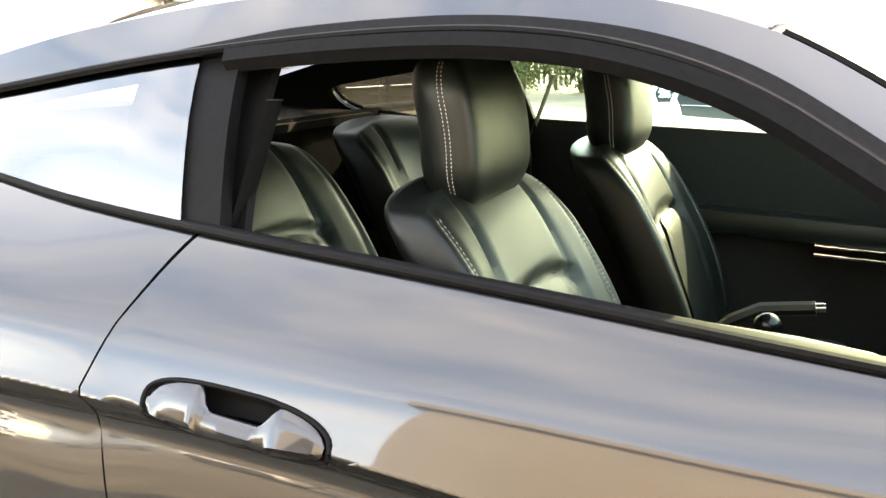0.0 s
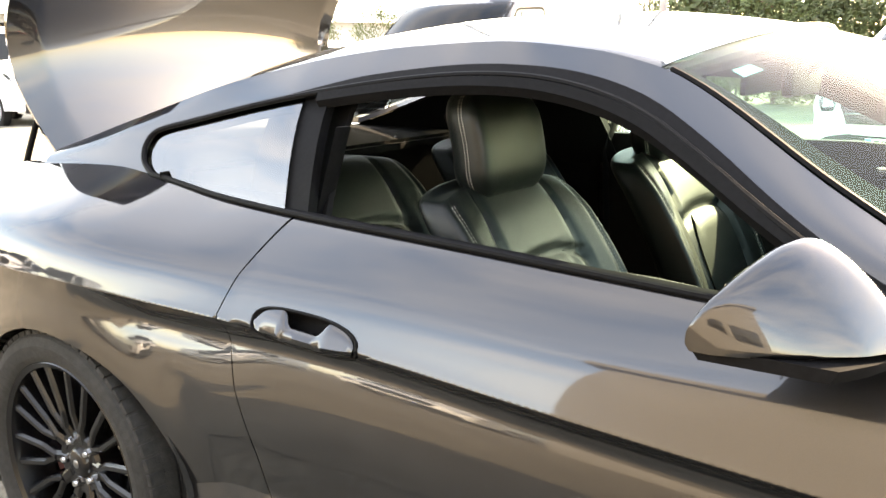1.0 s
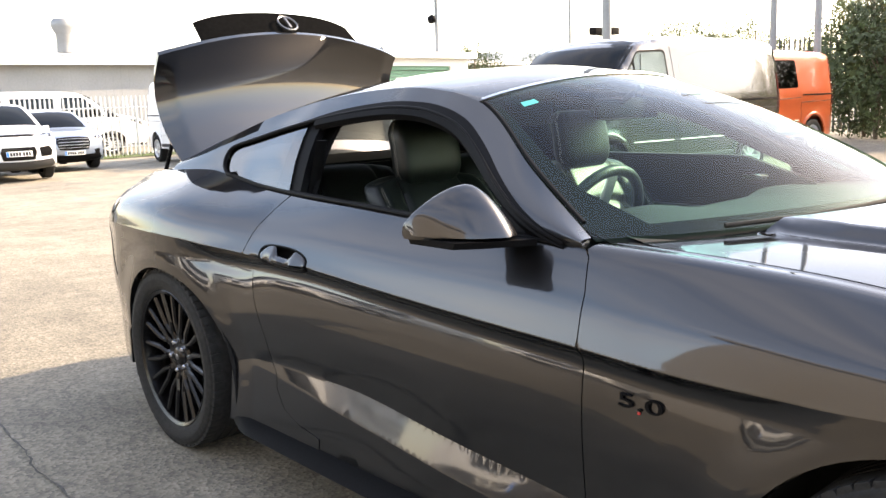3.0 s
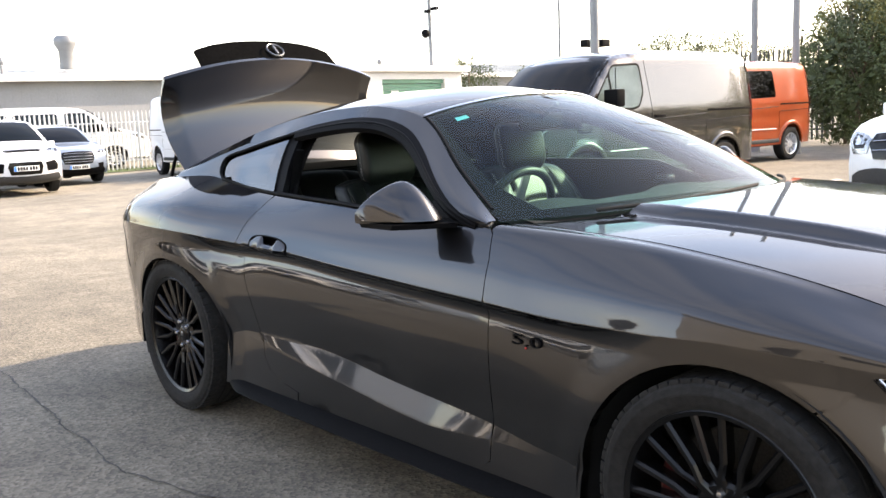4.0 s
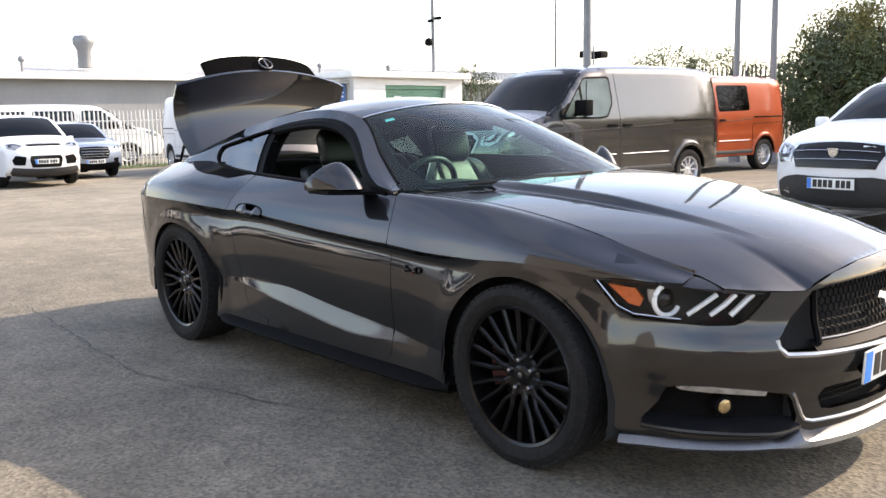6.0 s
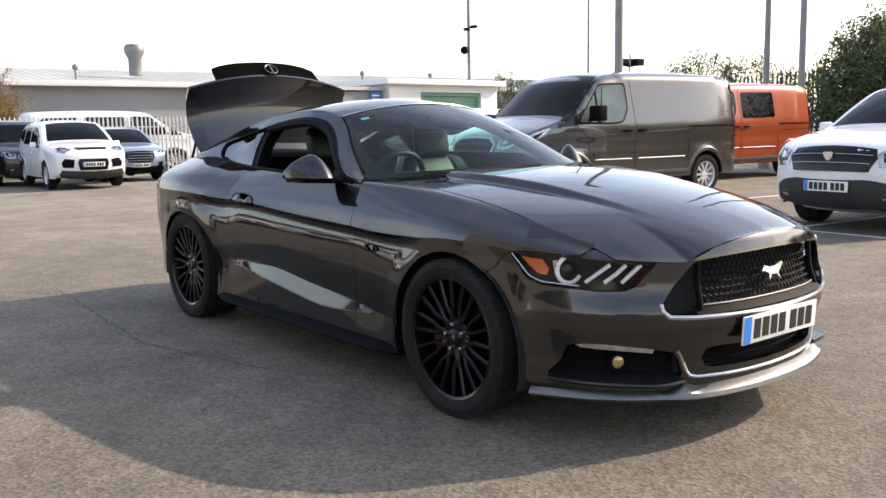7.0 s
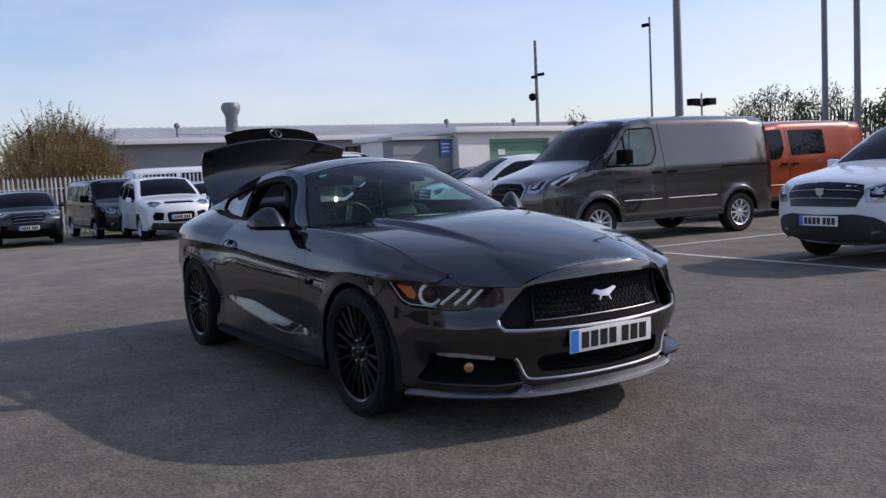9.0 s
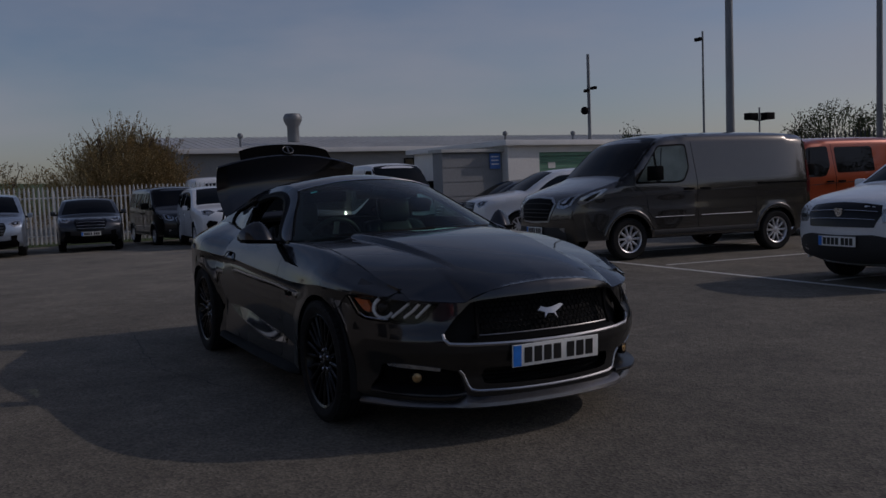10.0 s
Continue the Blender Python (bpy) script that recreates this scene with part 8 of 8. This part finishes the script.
# poles
def pole(name, x, y, high, r, label, top=None, fittings=()):
    p = thing(name, label, "pole", pose(x, y, land(x)))
    bm = bmesh.new()
    rod(bm, (0, 0, 0), (0, 0, high - land(x)), r, r * 0.7, 14)
    shaft = part("shaft", bm, POLE_GREY, p)
    bm = bmesh.new()
    lathe(bm, [(r * 1.7, 0.0), (r * 1.7, 0.25), (r * 1.1, 0.32)], 14, "Z")
    part("foot", recalc(bm), POLE_GREY, p)
    for kind, z, dx, dy in fittings:
        bm = bmesh.new()
        if kind == "camera":
            rod(bm, (0, 0, z), (dx, dy, z), 0.03)
            bmesh.ops.create_uvsphere(bm, u_segments=12, v_segments=8, radius=0.14, matrix=Matrix.Translation((dx * 1.2, dy * 1.2, z - 0.06)))
            part("dome_camera", bm, TRIM, p)
        elif kind == "bullet":
            box(bm, min(0, dx), max(0, dx), dy - 0.05, dy + 0.05, z - 0.05, z + 0.05, 0.01)
            part("bullet_camera", bm, TRIM, p)
        else:
            rod(bm, (0, 0, z - 0.05), (dx, dy, z), 0.03)
            box(bm, dx - 0.16, dx + 0.16, dy - 0.22, dy + 0.22, z - 0.02, z + 0.24, 0.02)
            part("floodlight", bm, TRIM, p)
    return p


pole("camera_pole", -19.3, 16.73, 5.69, 0.075, "slim grey pole carrying security cameras", fittings=[("camera", 4.0, 0.0, -0.16), ("bullet", 4.62, 0.22, -0.18), ("bullet", 4.72, 0.26, 0.12)])
pole("lamp_column", -12.7, 16.69, 9.7, 0.13, "thick grey lighting column", fittings=[("flood", 9.5, 0.6, -0.4)])
pole("slim_mast", -14.69, 17.62, 5.75, 0.042, "thin grey mast with a small arm", fittings=[("bullet", 5.6, 0.25, -0.3)])
pole("lamp_column", -8.57, 17.52, 9.5, 0.085, "tall grey lighting column behind the hedge")
pole("lamp_column", -7.09, 16.6, 9.5, 0.085, "tall grey lighting column behind the hedge")
pole("floodlight_mast", -18.6, 24.3, 3.85, 0.045, "short mast with two dark floodlights", fittings=[("flood", 3.6, 0.13, 0.3), ("flood", 3.6, -0.13, -0.3)])


# plants
def leafy(name, label, category, blobs, mat, count, leaf, limbs, seed, twig=0.0, inner=False, spread=0.15):
    """Shrub or tree: limbs, and a crown of many small leaves gathered in loose clumps."""
    random.seed(seed)
    t = thing(name, label, category)
    bm = None
    for a, b, r in limbs:
        bm = bmesh.new()
        a, b = Vector(a), Vector(b)
        mid = a.lerp(b, 0.5) + Vector((random.uniform(-0.2, 0.2), random.uniform(-0.2, 0.2), 0))
        tube(bm, [a, mid], r, 6)
        tube(bm, [mid, b], r * 0.65, 6)
        for _ in range(4):
            c = mid.lerp(b, random.random())
            tube(bm, [c, c + Vector((random.uniform(-0.6, 0.6), random.uniform(-0.6, 0.6), random.uniform(0.2, 0.8)))], r * 0.3, 5)
        part("limb", bm, BARK, t)
    total = sum(b[3] * b[4] * b[5] for b in blobs)
    verts, faces = [], []
    for cx, cy, cz, rx, ry, rz in blobs:
        n = int(count * rx * ry * rz / total)
        clumps = max(4, n // 26)
        for _ in range(clumps):
            d = Vector((random.gauss(0, 1), random.gauss(0, 1), random.gauss(0, 1))).normalized()
            k = 0.55 + 0.5 * random.random() ** 0.6
            c = Vector((cx + d.x * rx * k, cy + d.y * ry * k, cz + d.z * rz * k))
            if c.z < 0.1:
                c.z = random.uniform(0.1, 0.5)
            sprig = (Vector((random.gauss(0, 0.3), random.gauss(0, 0.3), 0.55)) + d * 0.3).normalized()
            long = twig * random.uniform(0.3, 1.2)
            side = sprig.orthogonal().normalized() * 0.012
            foot, tip, i = c - sprig * 0.35, c + sprig * (long + 0.1), len(verts)
            verts += [foot - side, foot + side, tip + side * 0.3, tip - side * 0.3]
            faces.append((i, i + 1, i + 2, i + 3))
            for _ in range(26):
                up = random.random()
                p = c + sprig * long * up + Vector((random.gauss(0, 1), random.gauss(0, 1), random.gauss(0, 1))) * spread * (1.15 - 0.7 * up)
                u = (Vector((random.uniform(-1, 1), random.uniform(-1, 1), random.uniform(-1, 1))).normalized() + sprig * 0.6).normalized()
                w = u.orthogonal().normalized()
                a = random.uniform(0.6, 1.3) * leaf
                i = len(verts)
                verts += [p - u * a, p + w * a * 0.5, p + u * a, p - w * a * 0.5]
                faces.append((i, i + 1, i + 2, i + 3))
        for _ in range(n // 9 if inner else 0):
            d = Vector((random.gauss(0, 1), random.gauss(0, 1), random.gauss(0, 1))).normalized() * random.uniform(0.2, 0.85)
            p = Vector((cx + d.x * rx, cy + d.y * ry, max(0.15, cz + d.z * rz)))
            u = Vector((random.uniform(-1, 1), random.uniform(-1, 1), random.uniform(-1, 1))).normalized()
            w = u.orthogonal().normalized()
            a = random.uniform(0.8, 1.5) * leaf * 2.4
            i = len(verts)
            verts += [p - u * a, p + w * a * 0.6, p + u * a, p - w * a * 0.6]
            faces.append((i, i + 1, i + 2, i + 3))
    me = bpy.data.meshes.new("crown")
    me.from_pydata(verts, [], faces)
    me.materials.append(mat)
    part("crown", me, None, t)
    return t


leafy("bush", "large olive-gold willow bush behind the fence", "bush", [(-31.5, 2.7, 1.75, 1.3, 1.35, 1.7), (-31.8, 4.0, 1.35, 1.2, 1.15, 1.35), (-31.5, 1.4, 1.3, 1.0, 1.0, 1.2)], LEAF_GOLD, 52000, 0.042, [((-31.5, 2.6, 0), (-31.5 + 0.5 * math.cos(k), 2.6 + 1.2 * math.sin(k * 1.7), 3.6), 0.06) for k in range(9)], 3, 1.3, False, 0.07)
leafy("bush", "brown-green scrub behind the fence", "bush", [(-34, -1.6, 1.2, 1.5, 2.4, 1.4), (-36, -6, 1.1, 1.5, 3.0, 1.4)], LEAF_GOLD, 10000, 0.05, [((-34, -1.6, 0), (-34, -1.2, 2.0), 0.05), ((-36, -6, 0), (-36, -5, 2.0), 0.05)], 5, 0.3)
HEDGE = [(-7.2, 20.0, 1.6, 1.5, 1.2, 1.7), (-5.0, 19.7, 1.5, 1.6, 1.2, 1.75), (-2.6, 19.4, 1.5, 1.7, 1.2, 1.8), (0.0, 19.1, 1.6, 1.8, 1.2, 1.9), (2.8, 18.9, 1.6, 1.9, 1.2, 1.9), (5.8, 18.6, 1.6, 2.0, 1.2, 1.9), (9.0, 18.3, 1.6, 2.2, 1.2, 2.0), (-6.4, 20.6, 2.9, 0.9, 0.8, 0.9), (-4.2, 20.3, 2.9, 0.8, 0.8, 0.8), (-1.6, 20, 3.0, 0.9, 0.8, 0.9), (1.6, 20, 3.1, 1.0, 0.8, 0.9)]
leafy("hedge", "tall dense dark green hedge behind the parking bays", "hedge", HEDGE[:7], LEAF, 84000, 0.045, [((x, 19.6, 0), (x + 0.3, 19.7, 2.6), 0.06) for x in lin(-7, 9, 12)], 7, 0.25, True)
leafy("small_tree", "yellow-green autumn trees rising over the hedge", "tree", HEDGE[7:] + [(-7.6, 21.2, 2.9, 1.0, 0.7, 0.95)], LEAF_OLIVE, 26000, 0.045, [((x, 20.4, 0), (x + 0.1, 20.4, 3.3), 0.05) for x in (-7.6, -6.4, -4.2, -1.6, 1.6)], 13, 0.35)
leafy("shrub", "straggling shrubs behind the dark fence", "shrub", [(-15.5, 24.6, 2.3, 1.6, 0.9, 1.2), (-13.2, 24.4, 2.2, 1.4, 0.9, 1.1), (-10.0, 24.2, 2.0, 1.6, 0.9, 1.1), (-17.6, 25, 2.0, 1.0, 0.9, 0.9)], LEAF, 14000, 0.04, [((x, 24.5, 0), (x + 0.2, 24.5, 3.1), 0.04) for x in (-17, -15.8, -14.6, -13, -11, -10)], 9, 0.45)
leafy("shrub", "dark shrub beyond the garage block", "shrub", [(-22.3, 21.2, 2.2, 0.8, 0.8, 1.0), (-24.5, 24, 2.0, 1.0, 1.0, 1.0), (-21, 24, 1.8, 1.1, 1.0, 1.0)], LEAF, 6000, 0.04, [((-22.3, 21.2, 0), (-22.3, 21.3, 2.6), 0.05), ((-24.5, 24, 0), (-24.5, 24, 2.4), 0.05)], 11, 0.3)
for o in list(scene.collection.objects):
    if o.name in ("bush", "bush.001"):
        o.matrix_basis = grow
# far low rise
bm = bmesh.new()
grid_of(bm, lambda y, v: Vector((-120 - 60 * v, y, -0.5 + v * (5.4 + 1.5 * noise.noise(Vector((y * 0.02, 0, 1)))))), lin(-160, 12, 40), lin(0, 1, 5))
recalc(bm)
tagged(part("far_field", bm, GRASS), "low green field rising beyond the yard", "field", kind="structure")

# showroom building behind the camera, seen only in reflections
showroom = thing("showroom", "pale showroom building with a dark window band", "building")
bm = bmesh.new()
box(bm, -2.7, 2.8, -13, -6.4, -0.1, 4.3)
part("wall", bm, BRICK_TAN, showroom)
bm = bmesh.new()
box(bm, -2.9, 3.0, -13.2, -6.2, 4.3, 4.6, 0.02)
part("fascia", bm, BRICK_TAN, showroom)
for k in range(2):
    bm = bmesh.new()
    box(bm, 0.1 + 1.4 * k, 0.1 + 1.4 * k + 1.0, -6.42, -6.36, 1.3, 2.2, 0.01)
    part("window", bm, CAR_GLASS, showroom)
